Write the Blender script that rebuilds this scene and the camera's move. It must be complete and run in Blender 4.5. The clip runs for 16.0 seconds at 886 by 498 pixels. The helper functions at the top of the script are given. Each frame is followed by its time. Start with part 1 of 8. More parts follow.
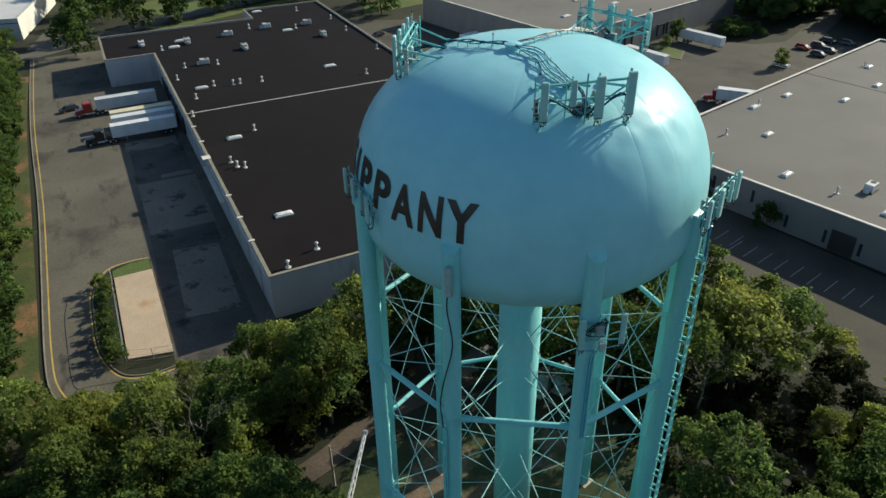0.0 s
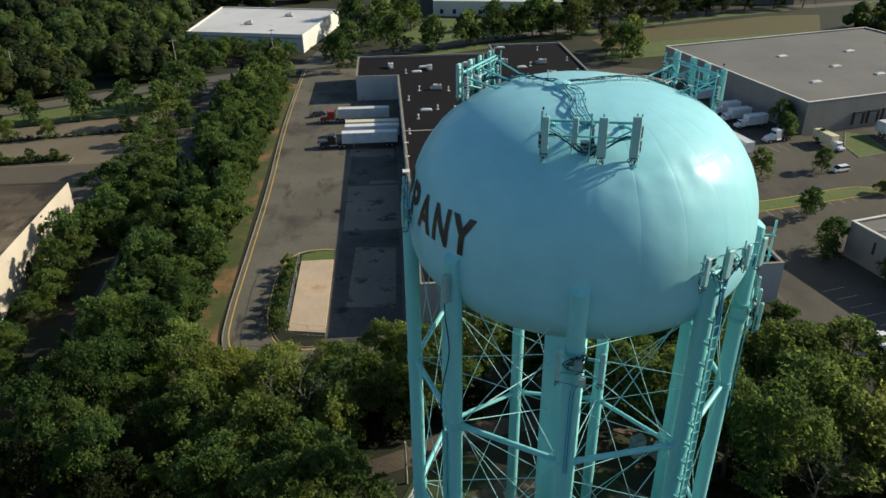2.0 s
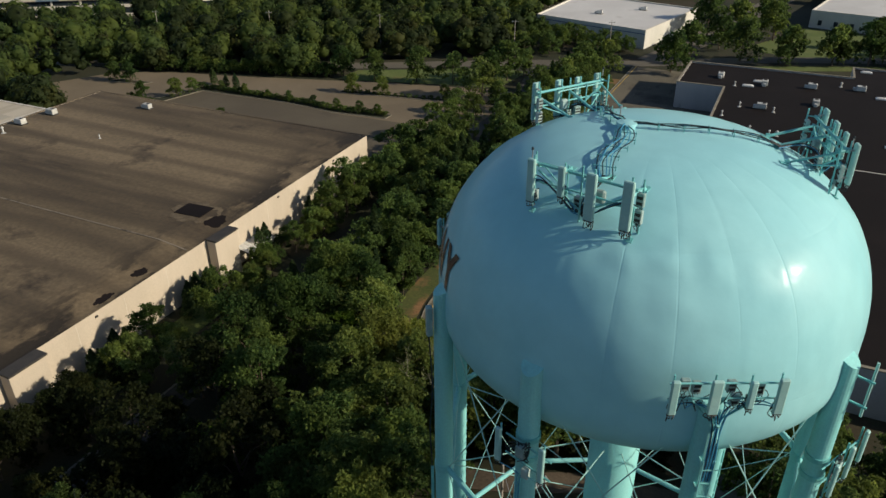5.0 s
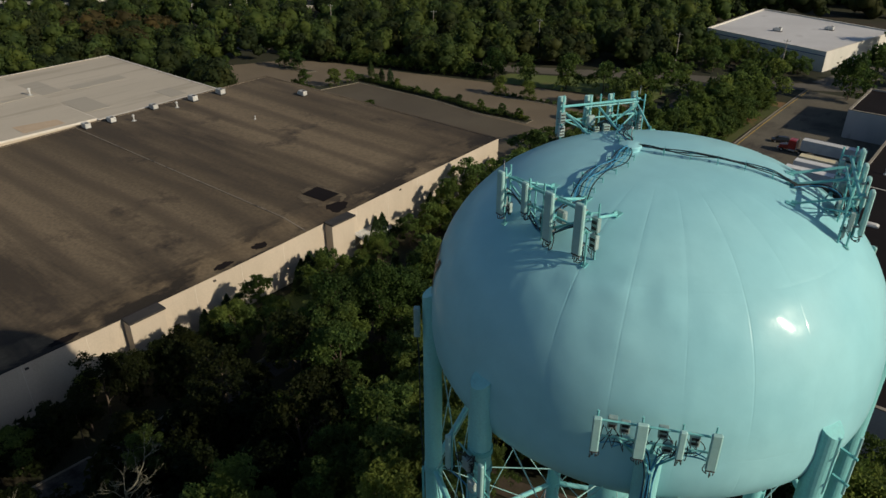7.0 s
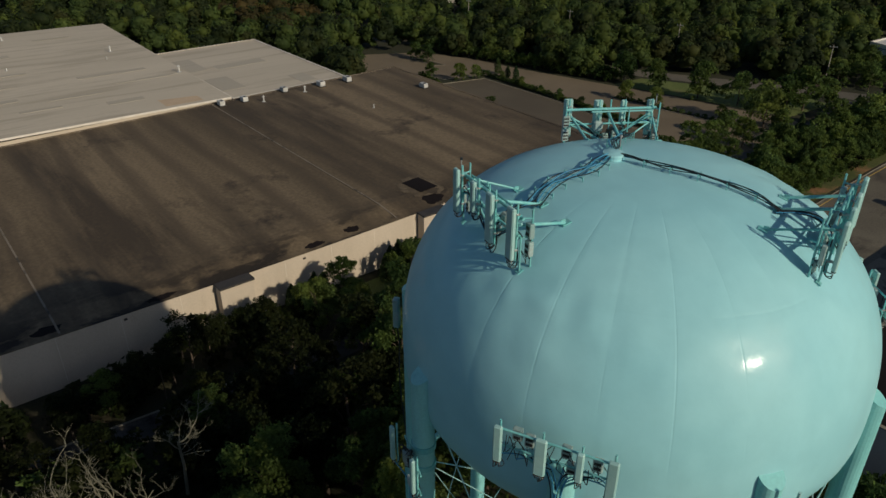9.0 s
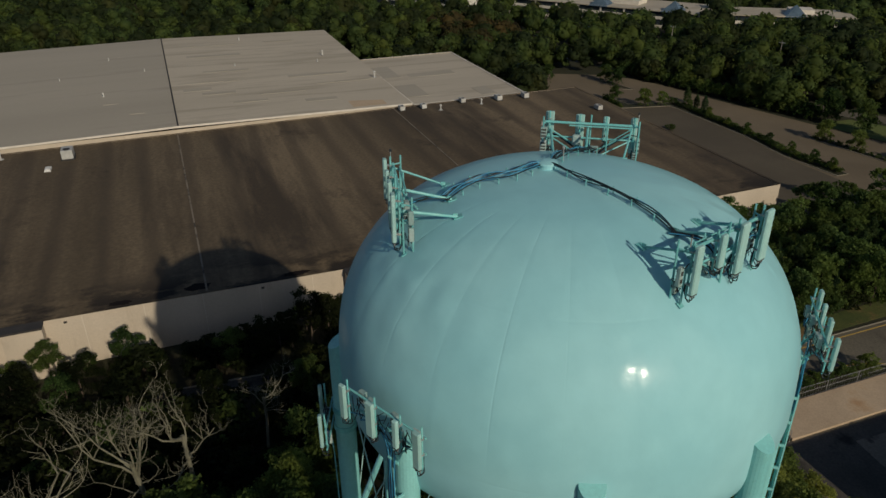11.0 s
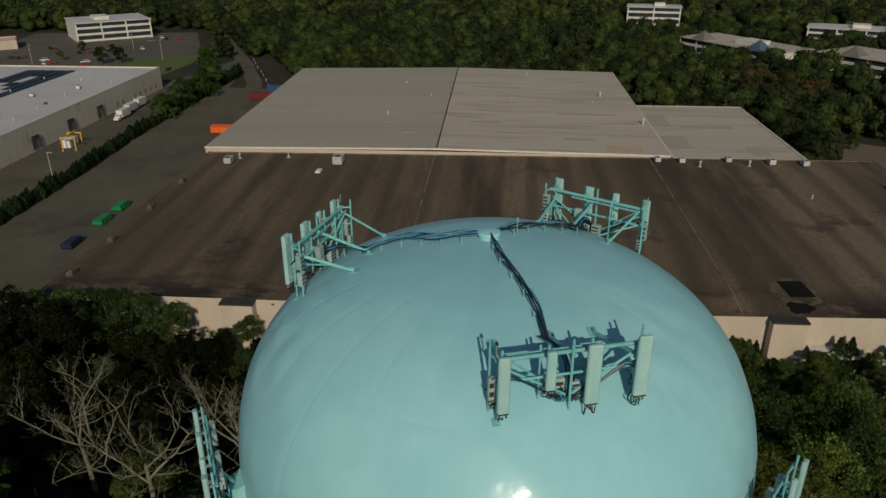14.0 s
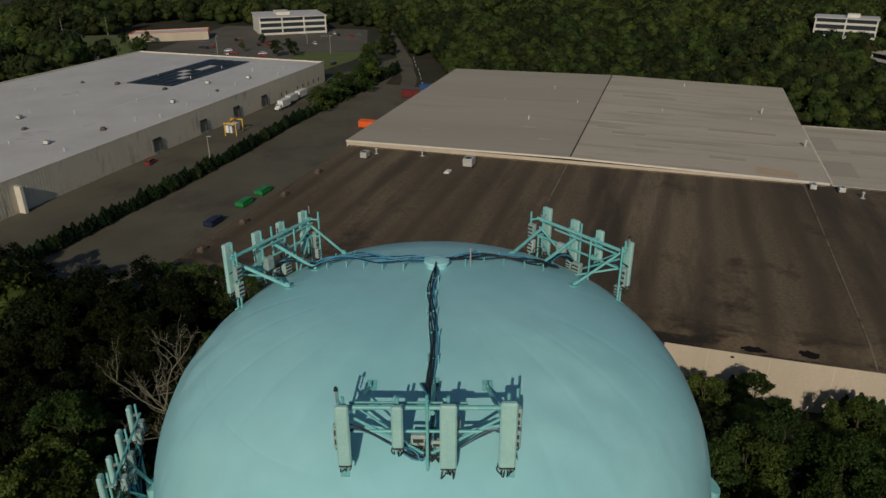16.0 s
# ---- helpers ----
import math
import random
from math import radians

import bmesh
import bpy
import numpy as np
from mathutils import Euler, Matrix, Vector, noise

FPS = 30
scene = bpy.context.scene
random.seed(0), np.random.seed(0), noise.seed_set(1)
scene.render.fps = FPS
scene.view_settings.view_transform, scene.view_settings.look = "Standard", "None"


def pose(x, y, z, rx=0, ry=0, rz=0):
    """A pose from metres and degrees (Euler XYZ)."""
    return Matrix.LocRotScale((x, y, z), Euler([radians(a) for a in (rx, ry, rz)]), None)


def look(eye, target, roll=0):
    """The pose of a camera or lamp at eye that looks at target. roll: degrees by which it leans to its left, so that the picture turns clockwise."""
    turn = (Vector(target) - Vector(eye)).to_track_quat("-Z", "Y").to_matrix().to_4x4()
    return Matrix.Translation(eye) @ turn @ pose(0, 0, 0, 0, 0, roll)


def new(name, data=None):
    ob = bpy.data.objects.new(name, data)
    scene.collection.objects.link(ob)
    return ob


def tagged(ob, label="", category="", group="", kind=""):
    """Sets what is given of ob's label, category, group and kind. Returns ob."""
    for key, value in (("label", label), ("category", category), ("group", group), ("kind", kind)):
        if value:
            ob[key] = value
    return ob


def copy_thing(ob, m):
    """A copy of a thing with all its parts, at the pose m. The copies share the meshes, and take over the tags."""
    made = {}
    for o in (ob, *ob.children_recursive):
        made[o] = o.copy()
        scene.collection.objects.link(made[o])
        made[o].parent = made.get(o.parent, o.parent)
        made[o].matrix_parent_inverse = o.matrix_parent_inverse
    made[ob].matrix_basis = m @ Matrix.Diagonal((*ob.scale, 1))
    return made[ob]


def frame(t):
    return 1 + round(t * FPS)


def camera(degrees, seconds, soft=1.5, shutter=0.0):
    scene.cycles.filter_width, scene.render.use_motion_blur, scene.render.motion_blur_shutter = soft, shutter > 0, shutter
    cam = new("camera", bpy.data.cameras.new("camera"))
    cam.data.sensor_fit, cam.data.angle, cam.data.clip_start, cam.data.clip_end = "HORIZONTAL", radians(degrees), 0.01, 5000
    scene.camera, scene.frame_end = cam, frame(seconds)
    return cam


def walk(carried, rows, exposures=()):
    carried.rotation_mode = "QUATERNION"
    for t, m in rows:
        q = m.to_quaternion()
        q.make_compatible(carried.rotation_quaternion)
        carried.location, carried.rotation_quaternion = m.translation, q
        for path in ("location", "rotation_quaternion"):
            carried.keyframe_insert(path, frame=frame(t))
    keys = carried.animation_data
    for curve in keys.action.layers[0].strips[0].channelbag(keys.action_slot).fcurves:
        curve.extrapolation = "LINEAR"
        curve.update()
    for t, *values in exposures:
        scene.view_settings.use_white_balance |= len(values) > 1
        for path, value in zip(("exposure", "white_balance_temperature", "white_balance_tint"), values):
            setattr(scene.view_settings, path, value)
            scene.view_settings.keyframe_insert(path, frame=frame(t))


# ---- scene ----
cam = camera(62.7, 16.0)
METRES, EYE, TILT, LEAN, TURN = 68.0, 51.0, 0.0, 0.0, -26.2
PATH = [
    (0, (0.764, 0.266, 67.48), (1.488, 1.803, 66.424), -1.1),
    (0.5, (3.593, -2.03, 67.506), (4.169, -0.415, 66.476), -1.1),
    (1, (6.243, -4.198, 67.445), (6.678, -2.522, 66.443), -0.9),
    (1.5, (9.309, -6.163, 67.567), (9.586, -4.439, 66.592), -0.9),
    (2, (12.459, -6.914, 67.486), (12.582, -5.159, 66.535), -0.8),
    (2.5, (15.822, -6.968, 67.466), (15.778, -5.2, 66.531), -0.7),
    (3, (18.91, -6.228, 67.451), (18.712, -4.467, 66.523), -0.6),
    (3.5, (22.19, -4.818, 67.421), (21.831, -3.085, 66.49), -0.5),
    (4, (25.006, -2.884, 67.457), (24.511, -1.19, 66.518), -0.4),
    (4.5, (27.723, -0.995, 67.447), (27.092, 0.644, 66.49), -0.4),
    (5, (30.267, 0.574, 67.529), (29.512, 2.153, 66.562), -0.3),
    (7.5, (38.999, 6.028, 67.719), (37.824, 7.333, 66.762), 0.1),
    (8, (40.028, 7.144, 67.724), (38.8, 8.396, 66.764), 0.2),
    (8.5, (41.672, 8.879, 67.656), (40.374, 10.056, 66.692), 0.1),
    (9, (43.665, 10.879, 67.597), (42.296, 11.973, 66.633), 0.1),
    (11.5, (54.927, 23.439, 67.563), (53.21, 23.939, 66.668), -0.4),
    (12, (56.167, 26.149, 67.604), (54.404, 26.519, 66.735), -0.4),
    (12.5, (56.536, 28.817, 67.52), (54.738, 29.063, 66.678), -0.3),
    (13, (56.023, 31.845, 67.472), (54.207, 31.958, 66.643), -0.3),
    (13.5, (54.846, 34.774, 67.442), (53.027, 34.762, 66.611), -0.2),
    (14, (53.192, 37.758, 67.553), (51.375, 37.625, 66.728), -0.1),
    (14.5, (52.014, 39.919, 67.56), (50.208, 39.68, 66.734), -0.2),
    (15, (50.943, 42.128, 67.581), (49.155, 41.773, 66.758), -0.2),
    (15.5, (50.106, 44.222, 67.648), (48.34, 43.764, 66.828), -0.0),
    (16, (49.308, 46.134, 67.703), (47.569, 45.584, 66.883), -0.0),
]
EXPOSURES = [(0, .60, 6050, 3), (2.5, 0.57, 6250, 6), (5, 0.19, 6500, 9), (8.5, -0.40, 6500, 10), (12, -0.80, 6500, 10), (16, -0.83, 6450, 10)]
walk(cam, [(t, look(eye, target, roll)) for t, eye, target, roll in PATH], EXPOSURES)

# ---- light ----
SUN_AZ, SUN_EL = 9.6, 27.0
world = bpy.data.worlds.new("world")
scene.world = world
world.use_nodes = True
wn = world.node_tree.nodes
sky = wn.new("ShaderNodeTexSky")
sky.sky_type = "NISHITA"
sky.sun_disc = False
sky.sun_elevation = radians(SUN_EL)
sky.sun_rotation = radians(90 - SUN_AZ)
sky.altitude = 100
sky.ozone_density = 2.2
wn["Background"].inputs["Strength"].default_value = 0.072
world.node_tree.links.new(sky.outputs["Color"], wn["Background"].inputs["Color"])
sun_data = bpy.data.lights.new("sun", "SUN")
sun_data.energy = 3.9
sun_data.angle = radians(0.6)
sun_data.color = (1.0, 0.87, 0.68)
sun = new("sun", sun_data)
sun.matrix_world = look((math.cos(radians(SUN_EL)) * math.cos(radians(SUN_AZ)) * 300, math.cos(radians(SUN_EL)) * math.sin(radians(SUN_AZ)) * 300, math.sin(radians(SUN_EL)) * 300), (0, 0, 0))


# ---- materials ----
def nodes_of(name):
    m = bpy.data.materials.new(name)
    m.use_nodes = True
    return m, m.node_tree.nodes, m.node_tree.links, m.node_tree.nodes["Principled BSDF"]


def mixed(nt, ln, fac, a, b, kind="MIX"):
    n = nt.new("ShaderNodeMix")
    n.data_type, n.blend_type = "RGBA", kind
    for sock, v in ((n.inputs[0], fac), (n.inputs[6], a), (n.inputs[7], b)):
        if isinstance(v, bpy.types.NodeSocket):
            ln.new(v, sock)
        elif isinstance(v, tuple):
            sock.default_value = (*v, 1)
        else:
            sock.default_value = v
    return n.outputs[2]


def ranged(nt, ln, v, a, b, c=0.0, d=1.0):
    n = nt.new("ShaderNodeMapRange")
    ln.new(v, n.inputs[0])
    for i, x in enumerate((a, b, c, d)):
        n.inputs[1 + i].default_value = x
    return n.outputs[0]


def noisy(nt, ln, scale, detail=4.0, stretch=(1, 1, 1), rough=0.55):
    g = nt.new("ShaderNodeNewGeometry")
    mp = nt.new("ShaderNodeMapping")
    mp.inputs["Scale"].default_value = stretch
    n = nt.new("ShaderNodeTexNoise")
    n.inputs["Scale"].default_value, n.inputs["Detail"].default_value, n.inputs["Roughness"].default_value = scale, detail, rough
    ln.new(g.outputs["Position"], mp.inputs["Vector"])
    ln.new(mp.outputs[0], n.inputs["Vector"])
    return n.outputs["Fac"]


def surface(name, a, b, scale=0.3, fine=6.0, rough=0.85, bump=0.15, metal=0.0, coat=0.0, stain=None, stain_scale=0.08, stain_at=(0.55, 0.7), stretch=(1, 1, 1), vary=0.0, spec=0.4, grain=0.25, spots=None, spot_stretch=(1, 1, 1)):
    """Two colours in broad patches, a fine grain, and stains of a third colour."""
    m, nt, ln, p = nodes_of(name)
    col = mixed(nt, ln, ranged(nt, ln, noisy(nt, ln, scale, 5, stretch), 0.35, 0.65), a, b)
    if stain:
        col = mixed(nt, ln, ranged(nt, ln, noisy(nt, ln, stain_scale, 6, stretch, 0.65), *stain_at), col, stain)
    if spots:
        col = mixed(nt, ln, ranged(nt, ln, noisy(nt, ln, spots[1], 6, spot_stretch, 0.68), spots[2], spots[3]), col, spots[0])
    g = noisy(nt, ln, fine, 3)
    col = mixed(nt, ln, grain, col, mixed(nt, ln, ranged(nt, ln, g, 0.3, 0.7), (0.35, 0.35, 0.35), (1.6, 1.6, 1.6)), "MULTIPLY") if grain else col
    if vary:
        o = nt.new("ShaderNodeObjectInfo")
        h = nt.new("ShaderNodeHueSaturation")
        ln.new(ranged(nt, ln, o.outputs["Random"], 0, 1, 1 - vary, 1 + vary), h.inputs["Value"])
        ln.new(col, h.inputs["Color"])
        col = h.outputs[0]
    ln.new(col, p.inputs["Base Color"])
    p.inputs["Metallic"].default_value = metal
    p.inputs["Coat Weight"].default_value = coat
    p.inputs["Specular IOR Level"].default_value = spec
    ln.new(ranged(nt, ln, g, 0.2, 0.8, max(rough - 0.1, 0.03), min(rough + 0.1, 1)), p.inputs["Roughness"])
    if bump:
        bp = nt.new("ShaderNodeBump")
        bp.inputs["Strength"].default_value, bp.inputs["Distance"].default_value = bump, 0.05
        ln.new(g, bp.inputs["Height"])
        ln.new(bp.outputs[0], p.inputs["Normal"])
    return m


def leafy(name, dark, light, tone=0.35, broad=0.09):
    """Leaves that let some light through, each clump and each tree a little different."""
    m, nt, ln, p = nodes_of(name)
    g = nt.new("ShaderNodeNewGeometry")
    o = nt.new("ShaderNodeObjectInfo")
    col = mixed(nt, ln, g.outputs["Random Per Island"], dark, light)
    col = mixed(nt, ln, ranged(nt, ln, noisy(nt, ln, broad, 2), 0.4, 0.62, 0, 0.8), col, tuple(0.5 * (x + y) * k for x, y, k in zip(dark, light, (1.3, 1.1, 0.8))))
    col = mixed(nt, ln, ranged(nt, ln, noisy(nt, ln, broad * 1.7, 1, (1, 1, 0.3)), 0.35, 0.6, 0.0, 0.55), col, tuple(x * 0.5 for x in dark))
    h = nt.new("ShaderNodeHueSaturation")
    ln.new(ranged(nt, ln, o.outputs["Random"], 0, 1, 1 - tone, 1 + tone), h.inputs["Value"])
    ln.new(ranged(nt, ln, o.outputs["Random"], 0, 1, 0.522, 0.478), h.inputs["Hue"])
    ln.new(col, h.inputs["Color"])
    ln.new(h.outputs[0], p.inputs["Base Color"])
    p.inputs["Roughness"].default_value = 0.7
    p.inputs["Specular IOR Level"].default_value = 0.12
    t = nt.new("ShaderNodeBsdfTranslucent")
    th = nt.new("ShaderNodeHueSaturation")
    th.inputs["Value"].default_value, th.inputs["Hue"].default_value, th.inputs["Saturation"].default_value = 3.2, 0.492, 1.0
    ln.new(h.outputs[0], th.inputs["Color"])
    ln.new(th.outputs[0], t.inputs["Color"])
    mx = nt.new("ShaderNodeMixShader")
    mx.inputs[0].default_value = 0.38
    ln.new(p.outputs[0], mx.inputs[1])
    ln.new(t.outputs[0], mx.inputs[2])
    ln.new(mx.outputs[0], nt["Material Output"].inputs["Surface"])
    return m


M_TANK = surface("tank_paint", (0.3009, 0.63, 0.6871), (0.3382, 0.6671, 0.7129), 0.2, 0.8, 0.40, 0.0, coat=0.19, spec=0.10, grain=0.04)
M_TANK.node_tree.nodes["Principled BSDF"].inputs["Coat Roughness"].default_value = 0.17
def weld_seams(m, centre, count, phase, levels):
    """Fine upright and level weld seams on a round shell, some of them faint."""
    nt, ln = m.node_tree.nodes, m.node_tree.links
    xyz = nt.new("ShaderNodeSeparateXYZ")
    ln.new(nt.new("ShaderNodeNewGeometry").outputs["Position"], xyz.inputs[0])

    def calc(op, a, b=None):
        n = nt.new("ShaderNodeMath")
        n.operation = op
        for i, v in enumerate((a, b)):
            if isinstance(v, bpy.types.NodeSocket):
                ln.new(v, n.inputs[i])
            elif v is not None:
                n.inputs[i].default_value = v
        return n.outputs[0]

    turn = calc("ARCTAN2", calc("SUBTRACT", xyz.outputs["Y"], centre[1]), calc("SUBTRACT", xyz.outputs["X"], centre[0]))
    f = calc("FRACT", calc("ADD", calc("MULTIPLY", turn, count / (2 * math.pi)), phase + count))
    edge = calc("SUBTRACT", 0.5, calc("ABSOLUTE", calc("SUBTRACT", f, 0.5)))
    up = calc("MULTIPLY", ranged(nt, ln, edge, 0.0, 0.022, 1.0, 0.0), calc("MULTIPLY", ranged(nt, ln, noisy(nt, ln, 0.24, 3), 0.45, 0.62), ranged(nt, ln, calc("COSINE", calc("ADD", turn, 1.48)), 0.35, 0.75)))
    h = calc("MULTIPLY", up, -0.0065)
    for z in levels:
        d = calc("ABSOLUTE", calc("SUBTRACT", xyz.outputs["Z"], z))
        h = calc("ADD", h, calc("MULTIPLY", calc("MULTIPLY", ranged(nt, ln, d, 0.0, 0.07, 1.0, 0.0), ranged(nt, ln, noisy(nt, ln, 0.2, 2), 0.5, 0.62)), -0.006))
    h = calc("ADD", h, calc("MULTIPLY", noisy(nt, ln, 1.1, 3), 0.012))
    # hammered dents along the plates
    dent = calc("MULTIPLY", ranged(nt, ln, noisy(nt, ln, 0.55, 2, (1, 1, 0.35)), 0.44, 0.74), ranged(nt, ln, noisy(nt, ln, 0.14, 2), 0.46, 0.62))
    h = calc("ADD", h, calc("MULTIPLY", dent, -0.011))
    bp = nt.new("ShaderNodeBump")
    bp.inputs["Strength"].default_value, bp.inputs["Distance"].default_value = 1.0, 1.0
    ln.new(h, bp.inputs["Height"])
    ln.new(bp.outputs[0], nt["Principled BSDF"].inputs["Normal"])
    ln.new(bp.outputs[0], nt["Principled BSDF"].inputs["Coat Normal"])


weld_seams(M_TANK, (24.96, 38.0), 25, 58 / 14.4, (52.2, 45.7))
M_LEG = surface("leg_paint", (0.214, 0.5671, 0.5671), (0.2675, 0.6206, 0.6099), 0.6, 8.0, 0.5, 0.05, stain=(0.15, 0.40, 0.42), stain_scale=0.5, stain_at=(0.6, 0.8), stretch=(1, 1, 0.2), vary=0.06, grain=0.1)
M_ROD = surface("rod_paint", (0.30, 0.60, 0.58), (0.42, 0.66, 0.62), 1.0, 9.0, 0.45, 0.0, grain=0.1)
M_MOUNT = surface("mount_paint", (0.14, 0.47, 0.48), (0.22, 0.55, 0.54), 1.5, 9.0, 0.45, 0.0, vary=0.08, grain=0.15)
M_PANEL = surface("antenna_plastic", (0.30, 0.55, 0.53), (0.37, 0.60, 0.57), 1.2, 9.0, 0.5, 0.0, vary=0.1, grain=0.08)
M_RADIO = surface("radio_casing", (0.24, 0.38, 0.37), (0.38, 0.46, 0.44), 1.2, 9.0, 0.5, 0.0, vary=0.2, grain=0.15)
M_CABLE = surface("cable_rubber", (0.010, 0.018, 0.022), (0.02, 0.03, 0.035), 2.0, 9.0, 0.45, 0.0)
M_CABLE_BLUE = surface("cable_painted", (0.04, 0.24, 0.42), (0.07, 0.32, 0.5), 2.0, 9.0, 0.45, 0.0)
M_LETTER = surface("letter_paint", (0.012, 0.011, 0.012), (0.022, 0.018, 0.018), 2.0, 9.0, 0.4, 0.0, coat=0.1)
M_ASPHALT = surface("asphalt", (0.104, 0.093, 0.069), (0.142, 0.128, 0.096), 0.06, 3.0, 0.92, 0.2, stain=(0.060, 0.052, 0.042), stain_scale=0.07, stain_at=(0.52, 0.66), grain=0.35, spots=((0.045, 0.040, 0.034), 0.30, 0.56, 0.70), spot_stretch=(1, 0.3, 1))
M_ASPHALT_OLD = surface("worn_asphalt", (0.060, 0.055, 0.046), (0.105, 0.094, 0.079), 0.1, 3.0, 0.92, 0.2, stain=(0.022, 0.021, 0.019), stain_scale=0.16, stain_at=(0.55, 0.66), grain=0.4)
M_APRON = surface("worn_concrete_apron", (0.17, 0.145, 0.11), (0.23, 0.195, 0.15), 0.1, 3.0, 0.92, 0.2, stain=(0.06, 0.053, 0.044), stain_scale=0.2, stain_at=(0.54, 0.62), grain=0.3)
M_ROAD = surface("road_asphalt", (0.096, 0.087, 0.068), (0.128, 0.115, 0.090), 0.05, 3.0, 0.92, 0.2, grain=0.3)
M_CONCRETE = surface("concrete", (0.42, 0.36, 0.29), (0.52, 0.44, 0.35), 0.15, 4.0, 0.9, 0.2, stain=(0.40, 0.24, 0.12), stain_scale=0.15, stain_at=(0.58, 0.75))
M_PAD = surface("tan_pad_concrete", (0.46, 0.35, 0.24), (0.54, 0.42, 0.29), 0.15, 4.0, 0.9, 0.2, stain=(0.42, 0.25, 0.12), stain_scale=0.15, stain_at=(0.58, 0.75), grain=0.15)
M_KERB = surface("kerb_stone", (0.2108, 0.1904, 0.1462), (0.272, 0.2448, 0.1904), 0.5, 6.0, 0.9, 0.1)
M_YELLOW = surface("road_yellow", (0.45, 0.30, 0.06), (0.55, 0.38, 0.10), 0.4, 6.0, 0.85, 0.0)
M_WHITE_LINE = surface("road_white", (0.30, 0.29, 0.27), (0.42, 0.41, 0.37), 0.4, 6.0, 0.85, 0.0)
M_GROUND = surface("ground_cover", (0.018, 0.022, 0.009), (0.034, 0.034, 0.015), 0.05, 2.2, 0.95, 0.3, stain=(0.050, 0.034, 0.019), stain_scale=0.035, stain_at=(0.54, 0.68), grain=0.5)
M_LAWN = surface("lawn", (0.085, 0.120, 0.028), (0.115, 0.145, 0.040), 0.12, 3.0, 0.95, 0.3, stain=(0.16, 0.12, 0.05), stain_scale=0.1, stain_at=(0.58, 0.76), grain=0.45)
M_VERGE = surface("worn_verge", (0.04872, 0.0672, 0.0154), (0.07728, 0.0875, 0.0224), 0.12, 3.0, 0.95, 0.3, stain=(0.21, 0.115, 0.052), stain_scale=0.09, stain_at=(0.51, 0.63), grain=0.45)
M_PARKING = surface("tan_asphalt", (0.142, 0.113, 0.074), (0.180, 0.144, 0.096), 0.05, 3.0, 0.92, 0.2, grain=0.25)
M_YARD_TAN = surface("tan_yard_asphalt", (0.08488, 0.07033, 0.0485), (0.1051, 0.08815, 0.06063), 0.05, 3.0, 0.92, 0.2, stain=(0.085, 0.070, 0.050), stain_scale=0.06, stain_at=(0.52, 0.68), grain=0.25)
M_MEADOW = surface("dry_meadow", (0.118, 0.086, 0.034), (0.092, 0.094, 0.031), 0.06, 2.0, 0.95, 0.3, grain=0.45)
M_DIRT = surface("dirt_track", (0.07875, 0.06, 0.042), (0.1237, 0.096, 0.0675), 0.12, 3.0, 0.95, 0.3, stain=(0.07, 0.07, 0.03), stain_scale=0.2, grain=0.4)
M_DARK_ROOF = surface("dark_roof_membrane", (0.010, 0.0075, 0.007), (0.013, 0.010, 0.0095), 0.08, 5.0, 0.8, 0.05, stain=(0.017, 0.013, 0.012), stain_scale=0.05, stain_at=(0.55, 0.75), spec=0.12, grain=0.15)
M_BROWN_ROOF = surface("gravel_roof", (0.09438, 0.07078, 0.04227), (0.1789, 0.1357, 0.08356), 0.06, 1.4, 0.95, 0.15, stain=(0.05742, 0.04263, 0.02697), stain_scale=0.075, stain_at=(0.5, 0.66), stretch=(0.14, 1, 1), grain=0.34, spots=((0.03045, 0.02262, 0.01653), 0.06, 0.58, 0.72))
nt_, ln_ = M_BROWN_ROOF.node_tree.nodes, M_BROWN_ROOF.node_tree.links
xyz_ = nt_.new("ShaderNodeSeparateXYZ")
ln_.new(nt_.new("ShaderNodeNewGeometry").outputs["Position"], xyz_.inputs[0])
wet_ = nt_.new("ShaderNodeMath")
wet_.operation = "MULTIPLY"
ln_.new(ranged(nt_, ln_, xyz_.outputs["X"], -67, -58.5), wet_.inputs[0])
ln_.new(ranged(nt_, ln_, noisy(nt_, ln_, 0.16, 6, (1, 0.45, 1), 0.65), 0.44, 0.53), wet_.inputs[1])
wave_ = nt_.new("ShaderNodeTexWave")
wave_.bands_direction = "Y"
wave_.inputs["Scale"].default_value, wave_.inputs["Distortion"].default_value, wave_.inputs["Detail"].default_value, wave_.inputs["Detail Scale"].default_value = 0.036, 2.6, 4.0, 1.6
squash_ = nt_.new("ShaderNodeMapping")
squash_.inputs["Scale"].default_value = (0.22, 1, 1)
ln_.new(nt_.new("ShaderNodeNewGeometry").outputs["Position"], squash_.inputs["Vector"])
ln_.new(squash_.outputs[0], wave_.inputs["Vector"])
base_ = nt_["Principled BSDF"].inputs["Base Color"]
banded_ = mixed(nt_, ln_, ranged(nt_, ln_, wave_.outputs["Fac"], 0.5, 1.0, 0.0, 0.5), base_.links[0].from_socket, (0.048, 0.036, 0.024))
ln_.new(mixed(nt_, ln_, wet_.outputs[0], banded_, (0.022, 0.017, 0.012)), base_)
M_SILT = surface("dried_silt", (0.105, 0.082, 0.052), (0.150, 0.118, 0.075), 0.25, 3.0, 0.95, 0.15, stain=(0.07, 0.052, 0.033), stain_scale=0.35, stain_at=(0.46, 0.6), grain=0.4)
